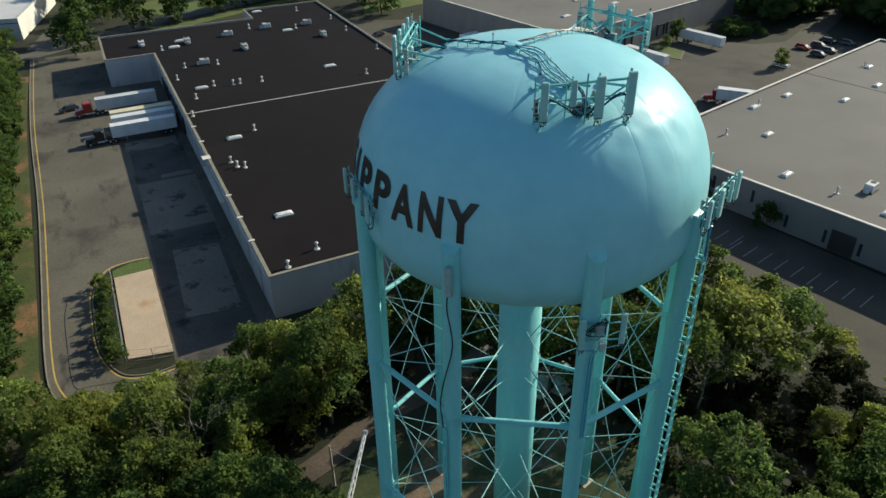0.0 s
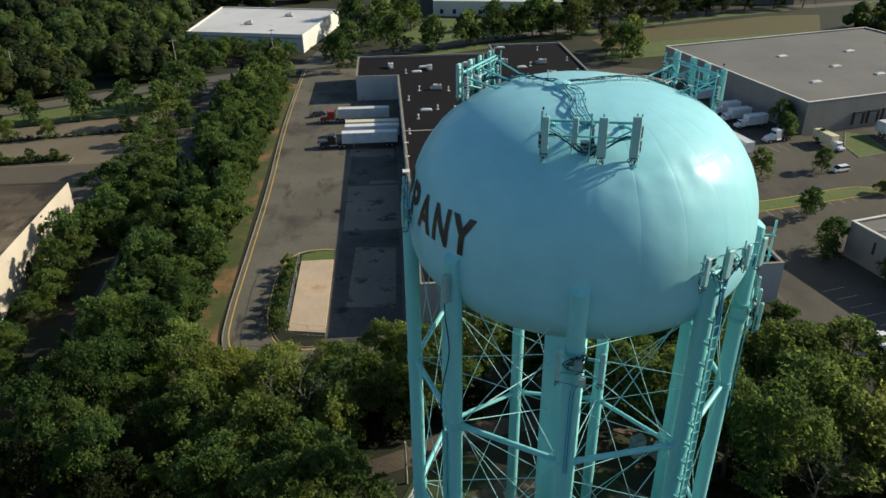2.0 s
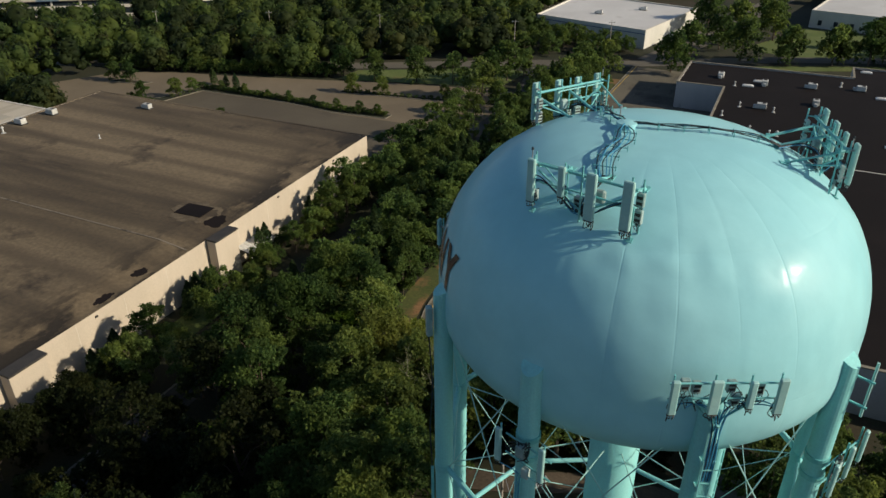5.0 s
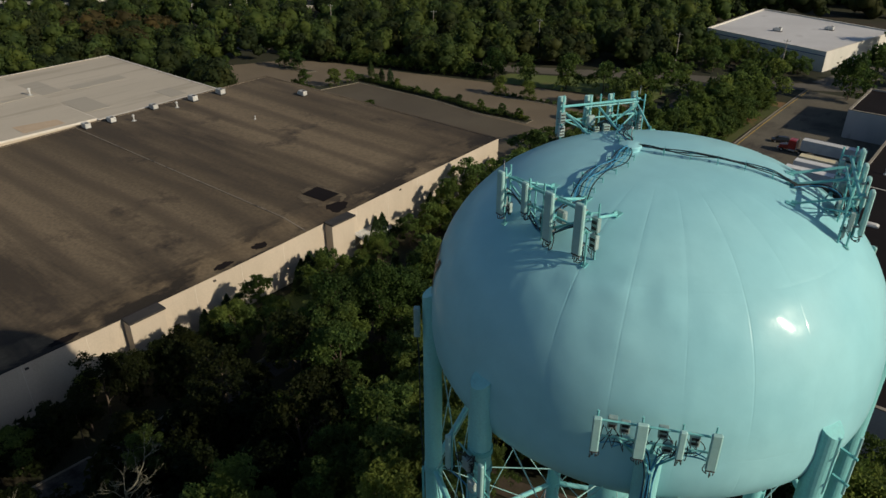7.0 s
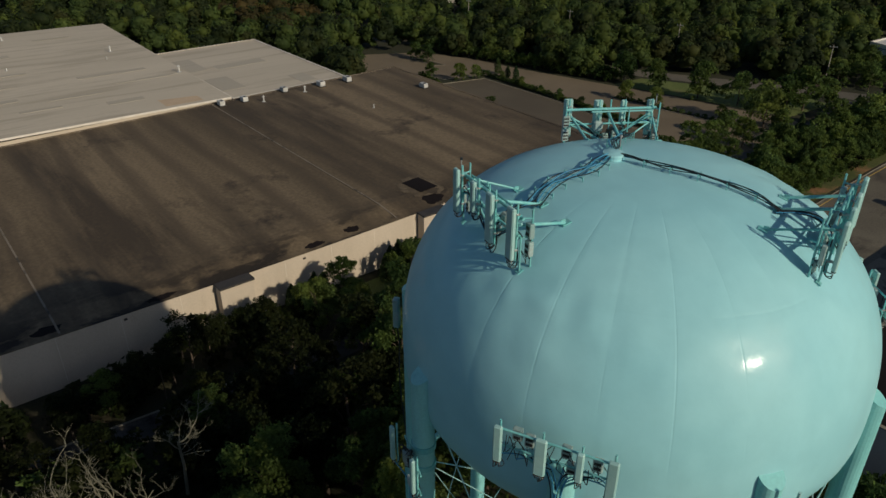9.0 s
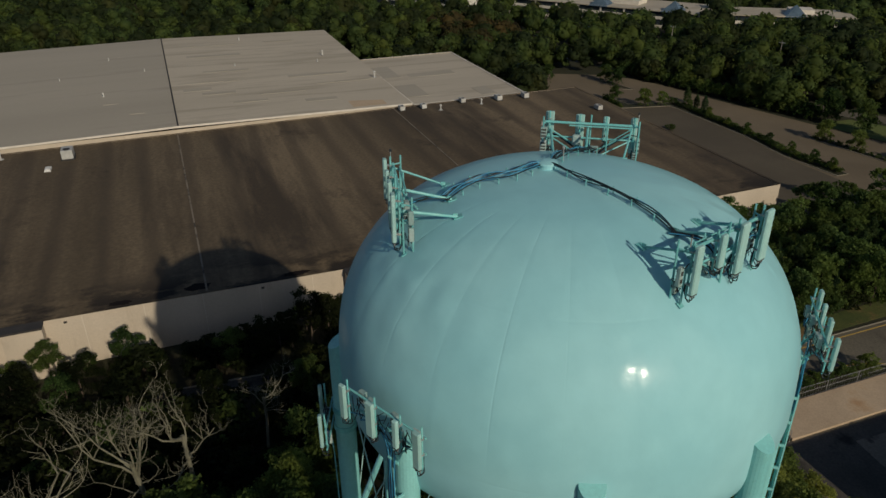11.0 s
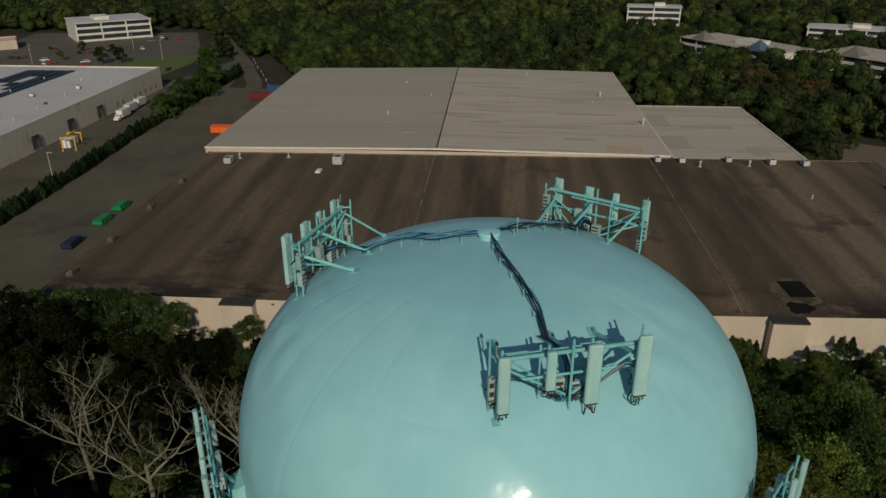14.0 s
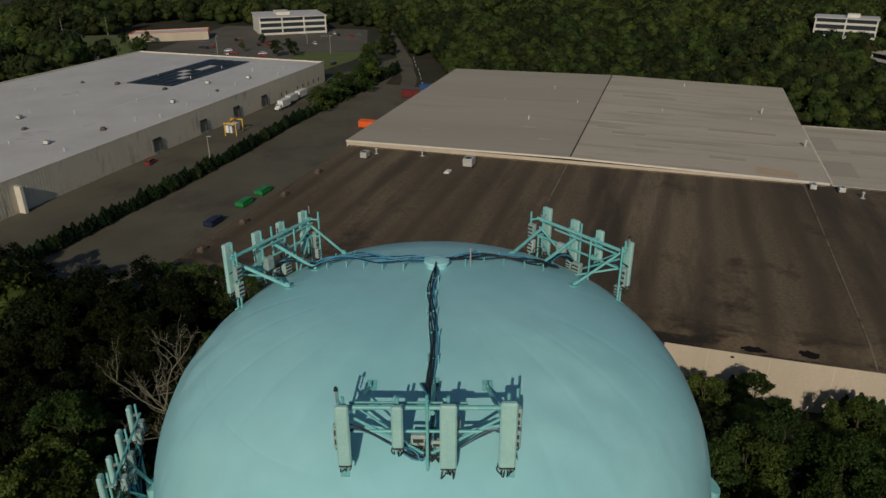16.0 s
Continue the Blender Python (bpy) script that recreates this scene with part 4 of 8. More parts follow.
part("eaves_trim", Geo().box((GX1 + 0.25, (GY0 + GYM) / 2, 8.95), (0.3, GYM - GY0, 0.5), 0, Matrix.Rotation(radians(0.69), 4, "X")), M_TRIM, grey, "pale eaves trim")
part("eaves_trim", Geo().box((GX1 + 0.25, (GYM + GY1) / 2, 8.95), (0.3, GY1 - GYM, 0.5), 0, Matrix.Rotation(radians(-0.71), 4, "X")), M_TRIM, grey, "pale eaves trim")
random.seed(5)


def roof_z(x, y):
    k = (x - GX1) / (GX0 - GX1)
    e, r = 8.75 + k * 1.1, 9.55 + k * 1.4
    return e + (r - e) * (1 - abs(y - GYM) / (GYM - GY0))


for i in range(16):
    x, y = random.uniform(-240, -150), random.uniform(26, 82)
    lx, ly = random.uniform(0.4, 1.6), random.uniform(8, 20)
    if y + ly / 2 > 85 or (y - ly / 2) < 23:
        continue
    q = [(x - lx, y - ly / 2), (x + lx, y - ly / 2), (x + lx, y + ly / 2), (x - lx, y + ly / 2)]
    part("roof_patch", Geo().add([(a, b, roof_z(a, b) + 0.02) for a, b in q] + [(a, b, roof_z(a, b) - 0.05) for a, b in q], [(0, 1, 2, 3), (0, 4, 5, 1), (1, 5, 6, 2), (2, 6, 7, 3), (3, 7, 4, 0)]), M_GREY_ROOF_DARK, grey)
q = [(-150.5, 69), (-144, 69), (-144, 79), (-148.5, 79)]
part("roof_patch", Geo().add([(a, b, roof_z(a, b) + 0.03) for a, b in q], [(0, 1, 2, 3)]), M_PAD, grey, "tan repair patch")
for x, y in ((-160, -25), (-170, 5), (-158, 12), (-182, -32), (-205, -18), (-230, 8)):
    part("roof_strip", Geo().box((x, y, roof_z(x, y) + 0.03), (0.5, 4.0, 0.05)), M_GREY_ROOF, grey)
wing = warehouse("warehouse_annex", "flat patched grey annex roof", [(-204.2, 86.6), (-142.5, 86.6), (-142.5, 122.5), (-204.2, 122.5)], 8.1, M_CREAM_WALL, M_GREY_ROOF, M_TRIM, -0.3, 0.12, 0.05)
for x, y, a, b in ((-183, 90, 16, 6.5), (-158, 91, 14, 7), (-176, 104, 5, 16), (-150, 112, 9, 5)):
    part("roof_patch", Geo().box((x, y, 8.0), (a, b, 0.06)), M_GREY_ROOF_DARK, wing)
for x, y, k, s in ((-131.9, -34.1, "ac", 1.2), (-136.3, -32.5, "vent", 1.2), (-132.9, -4.1, "ac", 1.6), (-126, -8, "sky", 1.0), (-115.9, -40.6, "low", 1.0), (-97.3, -40.4, "low", 1.0), (-79, -40.4, "low", 1.0), (-63.4, -40.3, "low", 1.0), (-137.9, -19.2, "vent", 1.4), (-138.5, 88, "ac", 0.9), (-139.7, 100.5, "ac", 0.9), (-137.8, 111.2, "ac", 1.0), (-137.1, 119.6, "ac", 1.0), (-139, 81.7, "ac", 0.9), (-118.1, 133.1, "ac", 0.9), (-135, 92, "vent", 1.2), (-136, 105, "vent", 1.2), (-112, 112, "vent", 0.7)):
    roof_unit(k, x, y, 7.84 + cream_tilt(y), s)
for x, y, s in ((-245, 49.9, 1.0), (-203.5, 43.4, 0.6), (-226.5, 3.3, 0.7), (-179.4, 2.8, 0.9), (-210.3, 75, 1.4), (-201.2, 71.2, 0.6), (-174.2, 84, 1.5), (-205.9, 14.7, 0.6), (-203.5, -10.6, 0.6)):
    roof_unit("vent", x, y, roof_z(x, y), s)

# grey warehouses to the east and north-east
EAST = [(96.4, 107.8), (110.8, 47.5), (216, 72.5), (201.5, 132.8)]
east = warehouse("warehouse", "broad grey warehouse with a pale grey roof", EAST, 7.1, M_GREY_WALL, M_EAST_ROOF, M_TRIM)
ed = Vector((14.4, -60.3)).normalized()
for s in (6, 12, 18, 26, 33, 40, 46):
    p = Vector((96.4, 107.8)) + ed * s
    on_wall(east, "window_slot", (p.x, p.y, 3.2 if s < 30 else 1.0), (0.55, 2.4), 193.4, M_GLASS, "", 0.04)
p = Vector((96.4, 107.8)) + ed * 43
on_wall(east, "loading_door", (p.x, p.y, 0.1), (4.2, 4.0), 193.4, M_DARK_TRIM, "dark open loading door", 0.08)
for x, y in ((131.2, 110.9), (143.6, 112.9), (152.4, 104.4), (122, 98.1), (110.5, 82.8), (167.6, 107.6), (113.8, 64.4), (178, 118)):
    roof_unit("sky", x, y, 6.75, 1.0, 13.4)
for x, y in ((114.6, 102.4), (133.4, 111.7), (112.5, 73.5), (177.9, 119.2), (101, 104), (103.5, 103)):
    roof_unit("vent", x, y, 6.75, 1.0)
roof_unit("ac", 118.5, 71.5, 6.75, 1.0, 13.4)
part("roof_joint", Geo().box((165, 104, 6.77), (0.4, 55, 0.05), 13.4), M_DARK_TRIM, east)

NE = [(122.3, 172.4), (206, 192.1), (191, 259.6), (107.5, 239.5)]
neb = warehouse("warehouse", "wide grey warehouse with truck docks", NE, 9.0, M_GREY_WALL, M_EAST_ROOF, M_TRIM)
nd = Vector((129.7, 30.6)).normalized()
for s in (18, 23, 28, 44, 49, 54):
    p = Vector((122.3, 172.4)) + nd * s
    dock_door(neb, (p.x, p.y, 1.15), -76.7)
for s in (40, 62, 80):
    p = Vector((122.3, 172.4)) + nd * s
    on_wall(neb, "wall_joint", (p.x, p.y, 0), (0.12, 8.9), -76.7, M_DARK_TRIM, "", 0.03)
for x, y in ((135, 192), (158, 198), (180, 206), (140, 222), (165, 226), (186, 236), (150, 208)):
    roof_unit("sky", x, y, 8.65, 1.2, 13.3)

# white buildings in the north
WN = [(-67.8, 297), (-20.7, 284.5), (-9.5, 336), (-64, 351)]
wn_b = warehouse("warehouse", "white flat-roofed warehouse with a row of windows", WN, 7.0, M_WHITE_WALL, M_WHITE_ROOF, M_TRIM)
d1 = Vector((47.1, -12.5)).normalized()
for s in (3, 5, 7, 9, 11.5, 16, 32, 35, 38, 41, 44):
    p = Vector((-67.8, 297)) + d1 * s
    window(wn_b, (p.x, p.y, 1.2), (1.0, 2.2), -104.9)
part("wall_stripe", Geo().box((-44.3, 290.55, 5.6), (48.6, 0.06, 0.25), -14.9), M_BLUE, wn_b, "blue stripe")
for x, y in ((-45, 310), (-30, 325)):
    roof_unit("ac", x, y, 6.65, 1.0)
W2 = [(34.5, 352), (100, 338), (122, 425), (52, 440)]
w2 = warehouse("warehouse", "pale flat-roofed building behind street trees", W2, 7.0, M_WHITE_WALL, M_WHITE_ROOF, M_TRIM)
for k in range(6):
    window(w2, (38.5 + k * 6.0, 352 - (4 + k * 6.0) * 0.2137, 1.2), (1.6, 2.0), -102.1)
W3 = [(128, 372), (215, 356), (235, 420), (142, 440)]
warehouse("warehouse", "grey-roofed building behind street trees", W3, 7.0, M_GREY_WALL, M_EAST_ROOF, M_TRIM)

# south-west sheet-metal warehouse
SW = [(-258.8, -108.9), (-258.8, -209.7), (-46.5, -212.6), (-46.5, -108.9)]
sw = warehouse("warehouse", "long ribbed grey metal warehouse with a white roof", SW, 9.1, M_SHEET_WALL, M_WHITE_ROOF, M_TRIM)
for x in (-138, -163, -184, -204):
    dock_door(sw, (x, -108.85, 0.9), 90, 3.0, 3.6)
for x in (-218, -222, -232, -237, -242, -247, -252):
    window(sw, (x, -108.85, 1.5), (0.9, 1.6), 90)
part("wall_ribs", (lambda g: [g.box((-258 + i * 1.0, -108.84, 4.5), (0.2, 0.012, 8.7)) for i in range(211)] and g)(Geo()), M_SHEET_WALL, sw)
part("door_frame", Geo().box((-83.5, -107.9, 3.6), (0.9, 2.0, 7.2)), M_TRIM, sw, "pale door frame")
part("roof_joint", Geo().box((-153, -139, 8.78), (209, 0.55, 0.05)), M_WHITE_CAR, sw)
random.seed(9)
for i in range(5):
    for j in range(9):
        if (i, j) in ((2, 3), (2, 5), (3, 4), (2, 6), (1, 2)):
            continue
        part("solar_panel", Geo().box((-195 - j * 6.4, -144 - i * 4.25, 9.05), (6.3, 4.1, 0.08), 0, Matrix.Rotation(radians(2), 4, "X")), M_SOLAR, sw, "dark solar panel")
for x, y, k in ((-95, -150, "ac"), (-118, -132, "ac"), (-150, -126, "vent"), (-176, -130, "ac"), (-190, -124, "vent"), (-140, -165, "ac"), (-110, -190, "ac"), (-165, -190, "vent"), (-225, -128, "ac"), (-240, -135, "vent"), (-210, -138, "ac"), (-250, -125, "vent"), (-90, -124, "vent")):
    roof_unit(k, 49.3 + (x - 49.3) * 0.965, 46.1 + (y - 46.1) * 0.965, 8.75, 0.8, 15)


# offices in the distance
def office(label, at, rz, size, floors, glass_bands=True, material=None, pyramids=(), group="distant offices"):
    lx, ly, h = size
    t = thing("office_building", label, "office building", (*at, 0), rz, group)
    m = material or M_WHITE_WALL
    fh = h / floors
    part("glass_core", Geo().box((0, 0, h / 2 - 0.2), (lx - 0.8, ly - 0.8, h - 0.4)), M_GLASS, t)
    for k in range(floors):
        part("floor_band", Geo().box((0, 0, k * fh + fh * 0.24), (lx, ly, fh * 0.34)), m, t)
    for k in range(int(lx // 12) + 1):
        part("pier", Geo().box((-lx / 2 + 0.5 + k * (lx - 1) / int(lx // 12), 0, h / 2), (0.8, ly + 0.12, h - 0.02)), m, t)
    part("roof", Geo().box((0, 0, h + 0.2), (lx + 1.2, ly + 1.2, 0.5)), M_GREY_ROOF if pyramids else M_WHITE_ROOF, t)
    part("plant_room", Geo().box((lx * 0.1, 0, h + 1.4), (lx * 0.2, ly * 0.4, 2.0)), m, t)
    for px_ in pyramids:
        part("pyramid_skylight", Geo().add([(px_ - 5, -ly / 2 - 1, h), (px_ + 5, -ly / 2 - 1, h), (px_ + 5, -ly / 2 + 9, h), (px_ - 5, -ly / 2 + 9, h), (px_, -ly / 2 + 4, h + 5)], [(0, 1, 4), (1, 2, 4), (2, 3, 4), (3, 0, 4)]), M_PYRAMID if px_ > 0 else M_EAST_ROOF, t)
    return t


office("low white-roofed office with pyramid skylights among trees", (-352, 167), 30, (64, 28, 8), 2, pyramids=(-18, 20))
office("long low office with pyramid skylights among trees", (-288, 240), 35, (112, 30, 8), 2, pyramids=(-40, 5, 42), material=M_TRIM)
office("low brick office wing with a pyramid skylight", (-222, 301), 55, (54, 22, 8), 2, pyramids=(2,), material=M_TRIM)
office("pale four-storey concrete office", (-462, 141), 80, (34, 18, 15), 4)
office("pale brown office block behind trees", (-400, 243), 66, (46, 22, 10), 3, material=M_TRIM)
office("white banded four-storey office with dark glass", (-408, -208), -52, (44, 34, 11), 3)
office("small white building far in the woods", (-560, 20), 30, (16, 12.5, 6), 2)
office("small cream house far in the woods", (-600, 90), 10, (14, 10, 6), 2, material=M_CREAM_WALL)
office("white office far behind the woods", (-372, 326), 75, (56, 20, 7), 2)
office("pale house far in the woods", (-470, -180), 20, (20, 14, 7), 2, material=M_TRIM)
shop = warehouse("shop", "small orange-brown shop with a pale flat roof", [(-345, -283), (-331, -276), (-358, -238), (-374, -248)], 5.0, M_CREAM_WALL, M_WHITE_ROOF, M_ORANGE, category="shop")
random.seed(14)
for i in range(34):
    roof_unit("vent" if i % 3 else "low", -66 - (i % 9) * 20 + random.uniform(-5, 5), -118 - (i // 9) * 22 + random.uniform(-6, 6), 8.75, random.uniform(0.7, 1.1), random.uniform(0, 90))


# ---- the water tower ----
TC = Vector((24.96, 38.0, 45.285))
TA, TT, TB, TN = 11.61, 9.34, 5.385, 2.476
LEG_R, LEG_A0, FOOT = 11.6, -102.8, 5.8


def tank_r(z):
    """Radius of the tank at a height."""
    h = (z - TC.z) / (TT if z > TC.z else TB)
    return TA * max(1 - min(abs(h), 1.0) ** TN, 0) ** (1 / TN)


def tank_z(r):
    """Height of the tank's upper skin at a radius."""
    return TC.z + TT * max(1 - (min(r, TA) / TA) ** TN, 0) ** (1 / TN)


def polar(r, ang, z):
    a = radians(ang)
    return Vector((AXIS.x + r * math.cos(a), AXIS.y + r * math.sin(a), z))


tower = thing("water_tower", "turquoise painted steel water tower on nine legs", "water tower", (AXIS.x, AXIS.y, FOOT))
TO_LOCAL = Matrix.Translation((-AXIS.x, -AXIS.y, -FOOT))


def tpart(name, geo, material, parent=None, label="", smooth=False):
    """A part of the tower from world coordinates."""
    geo.v = [tuple(TO_LOCAL @ Vector(p)) for p in geo.v]
    return part(name, geo, material, parent or tower, label, smooth)


def tank_shell():
    nu, nv = 450, 150
    plate_rng = random.Random(8)
    bulge = [[plate_rng.choice((0.1, 0.4, 1.0, 1.6)) for _ in range(25)] for _ in range(3)]
    vs, fs = [], []
    for j in range(nv + 1):
        t = j / nv
        th = math.pi * (0.002 + 0.996 * t)
        c, s = math.cos(th), math.sin(th)
        rr = (abs(s) ** (2 / TN)) * TA
        zz = (abs(c) ** (2 / TN)) * (TT if c > 0 else -TB)
        for i in range(nu):
            a = 2 * math.pi * i / nu
            p = Vector((math.cos(a), math.sin(a), 0))
            # plates: weld seams slightly proud, skin slightly dished and dented
            s25 = (math.degrees(a) + 58.0) / 14.4 % 25
            u = s25 % 1.0
            row = 0 if zz > 6.9 else 1 if zz > 0.4 else 2
            v = (zz - 6.9) / 2.2 if row == 0 else (zz - 0.4) / 6.5 if row == 1 else (zz + 5.4) / 5.8
            dish = (1 - abs(2 * u - 1) ** 5) * (1 - abs(2 * min(max(v, 0), 1) - 1) ** 4) * bulge[row][int(s25)]
            dish *= (1.0, 0.8, 0.3)[row]
            edge = min(u, 1 - u) * 0.2513 * max(rr, 0.1)
            near_seam = int(s25 + 0.5) % 25
            n_wear = noise.noise(Vector((p.x * rr, p.y * rr + 41, zz)) * 0.14)
            groove = 0.007 * math.exp(-((edge / 0.08) ** 2)) * (bulge[row][near_seam] > 0.3) if row < 2 else 0.0
            groove *= min(1.0, (rr / 6.5) ** 2)
            groove += 0.007 * math.exp(-(((zz - 6.9) / 0.08) ** 2)) + 0.005 * math.exp(-(((zz - 0.4) / 0.08) ** 2))
            ripple = 0.020 * noise.noise(Vector((p.x * rr, p.y * rr + 17, zz * 0.7)) * 1.5) * math.exp(-((edge / 0.8) ** 2)) * (0.35 + max(n_wear, 0) * 2) if row else 0.0
            n1 = noise.noise(Vector((p.x * rr, p.y * rr, zz)) * 0.32)
            n2 = noise.noise(Vector((p.x * rr, p.y * rr, zz + 9)) * 0.85)
            n3 = noise.noise(Vector((p.x * rr + 30, p.y * rr, zz)) * 0.2)
            d = (0.0038 * dish * min(1.0, (rr / 9.5) ** 3) - groove + ripple + 0.010 * n1 + 0.027 * n2 * max(n3 + 0.25, 0) * 2) * min(1.0, rr / 5)
            vs.append((AXIS.x + p.x * (rr + d), AXIS.y + p.y * (rr + d), TC.z + zz + (0.9 if zz > 6 else 0.3) * d))
    for j in range(nv):
        for i in range(nu):
            m = (i + 1) % nu
            fs.append((j * nu + i, (j + 1) * nu + i, (j + 1) * nu + m, j * nu + m))
    fs.append(tuple(range(nu)))
    fs.append(tuple(nv * nu + i for i in range(nu))[::-1])
    return Geo().add(vs, fs)


tank = tpart("tank", tank_shell(), M_TANK, None, "glossy turquoise steel tank with faint dents", True)
col = Geo().tube((AXIS.x, AXIS.y, FOOT), (AXIS.x, AXIS.y, 40.6), 1.62, 40)
riser = tpart("riser", col, M_LEG, None, "thick central riser pipe", True)
tpart("riser_collar", Geo().tube((AXIS.x, AXIS.y, 39.6), (AXIS.x, AXIS.y, 40.4), 1.8, 40, 2.6), M_LEG)

LEVELS = (33.4, 20.3)
for k in range(9):
    a = LEG_A0 + 40 * k
    n = 24
    base = polar(LEG_R, a, FOOT)
    g = Geo()
    d = Vector((math.cos(radians(a)), math.sin(radians(a)), 0))
    w = Vector((-d.y, d.x, 0))
    vs = []
    for z in (FOOT, 46.5):
        for i in range(n):
            t = 2 * math.pi * i / n
            top = -0.35 * math.cos(t) if z > 40 else 0
            vs.append(base + d * 0.55 * math.cos(t) + w * 0.55 * math.sin(t) + Vector((0, 0, z - FOOT + top)))
    g.add(vs, [(i, (i + 1) % n, n + (i + 1) % n, n + i) for i in range(n)] + [tuple(range(n, 2 * n)), tuple(range(n))[::-1]])
    leg = tpart("leg", g, M_LEG)
    tpart("base_plate", Geo().box(polar(LEG_R, a, FOOT + 0.05), (1.5, 1.5, 0.1), a), M_CONCRETE, leg)
    tpart("foot_block", Geo().box(polar(LEG_R, a, FOOT - 0.3), (2.6, 2.6, 0.6), a), M_CONCRETE, leg, "concrete footing")
    for z in LEVELS:
        g = Geo().tube(polar(LEG_R, a, z - 0.28), polar(LEG_R, a, z + 0.28), 0.6, 24)
        for turn in (110, -110):
            u = Vector((math.cos(radians(a + turn)), math.sin(radians(a + turn)), 0))
            g.box(polar(LEG_R, a, z) + u * 0.75, (0.62, 0.05, 0.62), a + turn)
        tpart("gusset", g, M_LEG, leg)
    b = a + 40
    p0, p1 = polar(LEG_R, a, 0), polar(LEG_R, b, 0)
    for z in LEVELS:
        q0, q1 = p0 + Vector((0, 0, z)), p1 + Vector((0, 0, z))
        tpart("strut", Geo().tube(q0, q1, 0.20, 10), M_LEG)
        # truss rods from strut to strut across each bay
    for z0, z1 in ((33.4, 45.2), (20.3, 33.4), (6.6, 20.3)):
        for c0, c1 in ((p0, p1), (p1, p0)):
            off = (c1 - c0).normalized() * 0.66
            tpart("tie_rod", Geo().tube(c0 + off + Vector((0, 0, z0 + 0.3)), c1 - off + Vector((0, 0, z1 - 0.3)), 0.036, 6), M_ROD)
    for z in LEVELS:
        tpart("spoke_rod", Geo().tube(polar(1.6, a, z), polar(LEG_R - 0.6, a, z), 0.04, 6), M_ROD)
        tpart("hanger_rod", Geo().tube(polar(1.6, a, z - 4.5), polar(LEG_R - 0.6, a, z - 0.2), 0.03, 6), M_ROD)

# hatch on the dome
hx, hy = 23.25, 37.62
hatch = tpart("hatch", Geo().tube((hx, hy, 54.3), (hx, hy, 54.82), 0.46, 20), M_TANK)
tpart("hatch_lid", Geo().tube((hx, hy, 54.82), (hx, hy, 54.92), 0.55, 20, 0.52).tube((hx, hy, 54.92), (hx, hy, 54.99), 0.5, 20, 0.2), M_TANK, hatch)
whip = tpart("whip_antenna", Geo().tube((22.6, 38.9, 54.5), (22.6, 38.9, 55.2), 0.035, 6), M_STEEL)
tpart("lamp_head", Geo().tube((22.6, 38.9, 55.2), (22.6, 38.9, 55.32), 0.07, 8), M_STEEL, whip)


# lettering on the tank
def lettering():
    order = (("S", -203.0, -194.6), ("I", -191.9, -189.0), ("P", -185.2, -176.7), ("P", -174.2, -165.8), ("A", -164.6, -155.4), ("N", -153.8, -145.9), ("Y", -145.0, -135.2))
    zb, zt = 46.72, 49.08
    for ch, a0, a1 in order:
        cu = bpy.data.curves.new("letter", "FONT")
        cu.body, cu.size, cu.offset = ch, 1.0, 0.035
        ob = new("letter_source", cu)
        bpy.context.view_layer.update()
        src = ob.evaluated_get(bpy.context.evaluated_depsgraph_get()).to_mesh()
        bm = bmesh.new()
        bm.from_mesh(src)
        xs, ys = [v.co.x for v in bm.verts], [v.co.y for v in bm.verts]
        x0, x1, y0, y1 = min(xs), max(xs), min(ys), max(ys)
        for axis, lo, hi in (((1, 0, 0), x0, x1), ((0, 1, 0), y0, y1)):
            for s in range(1, 12):
                at = lo + (hi - lo) * s / 12
                co = (at, 0, 0) if axis[0] else (0, at, 0)
                bmesh.ops.bisect_plane(bm, geom=bm.verts[:] + bm.edges[:] + bm.faces[:], plane_co=co, plane_no=axis)
        for v in bm.verts:
            u, h = (v.co.x - x0) / (x1 - x0), (v.co.y - y0) / (y1 - y0)
            z = zb + (zt - zb) * h
            v.co = TO_LOCAL @ polar(tank_r(z) + 0.055, a0 + (a1 - a0) * u, z)
        me = bpy.data.meshes.new("letter")
        bm.to_mesh(me)
        bm.free()
        bpy.data.objects.remove(ob)
        bpy.data.curves.remove(cu)
        me.materials.append(M_LETTER)
        let = new("letter", me)
        let.parent = tank
        tagged(let, "black painted capital letter")


lettering()


# ---- antennas on the tower ----
def antenna_panel(parent, x, y, z0, z1, w, depth=0.2, seed=0):
    """A panel with a flat back plate, end caps, and short cables looping from its foot back to the pipe behind."""
    rs = random.Random(seed + round(y * 100))
    p = part("antenna_panel", Geo().cbox((x, y, (z0 + z1) / 2), (depth, w, z1 - z0), 0.05), M_PANEL, parent)
    part("end_cap", Geo().cbox((x, y, z0 - 0.015), (depth * 0.86, w * 0.9, 0.05), 0.015), M_DARK_TRIM, p)
    n = 4 if w > 0.4 else 3
    for i in range(n):
        yy = y + (i / (n - 1) - 0.5) * w * 0.7
        part("connector", Geo().tube((x, yy, z0 - 0.14), (x, yy, z0), 0.026, 6), M_STEEL, p)
        drop = rs.uniform(0.22, 0.45)
        pts = [(x, yy, z0 - 0.12), (x - 0.02, yy + rs.uniform(-0.05, 0.05), z0 - drop), (x - 0.22, yy + rs.uniform(-0.12, 0.12), z0 - drop * rs.uniform(0.8, 1.15)), (x - 0.36, y + rs.uniform(-0.1, 0.1), z0 - rs.uniform(-0.05, 0.12)), (x - 0.34, y + rs.uniform(-0.06, 0.06), z0 + rs.uniform(0.25, 0.5))]
        part("feeder_loop", Geo().path(rounded(pts, 3), 0.022, 5), M_CABLE, p)
    return p


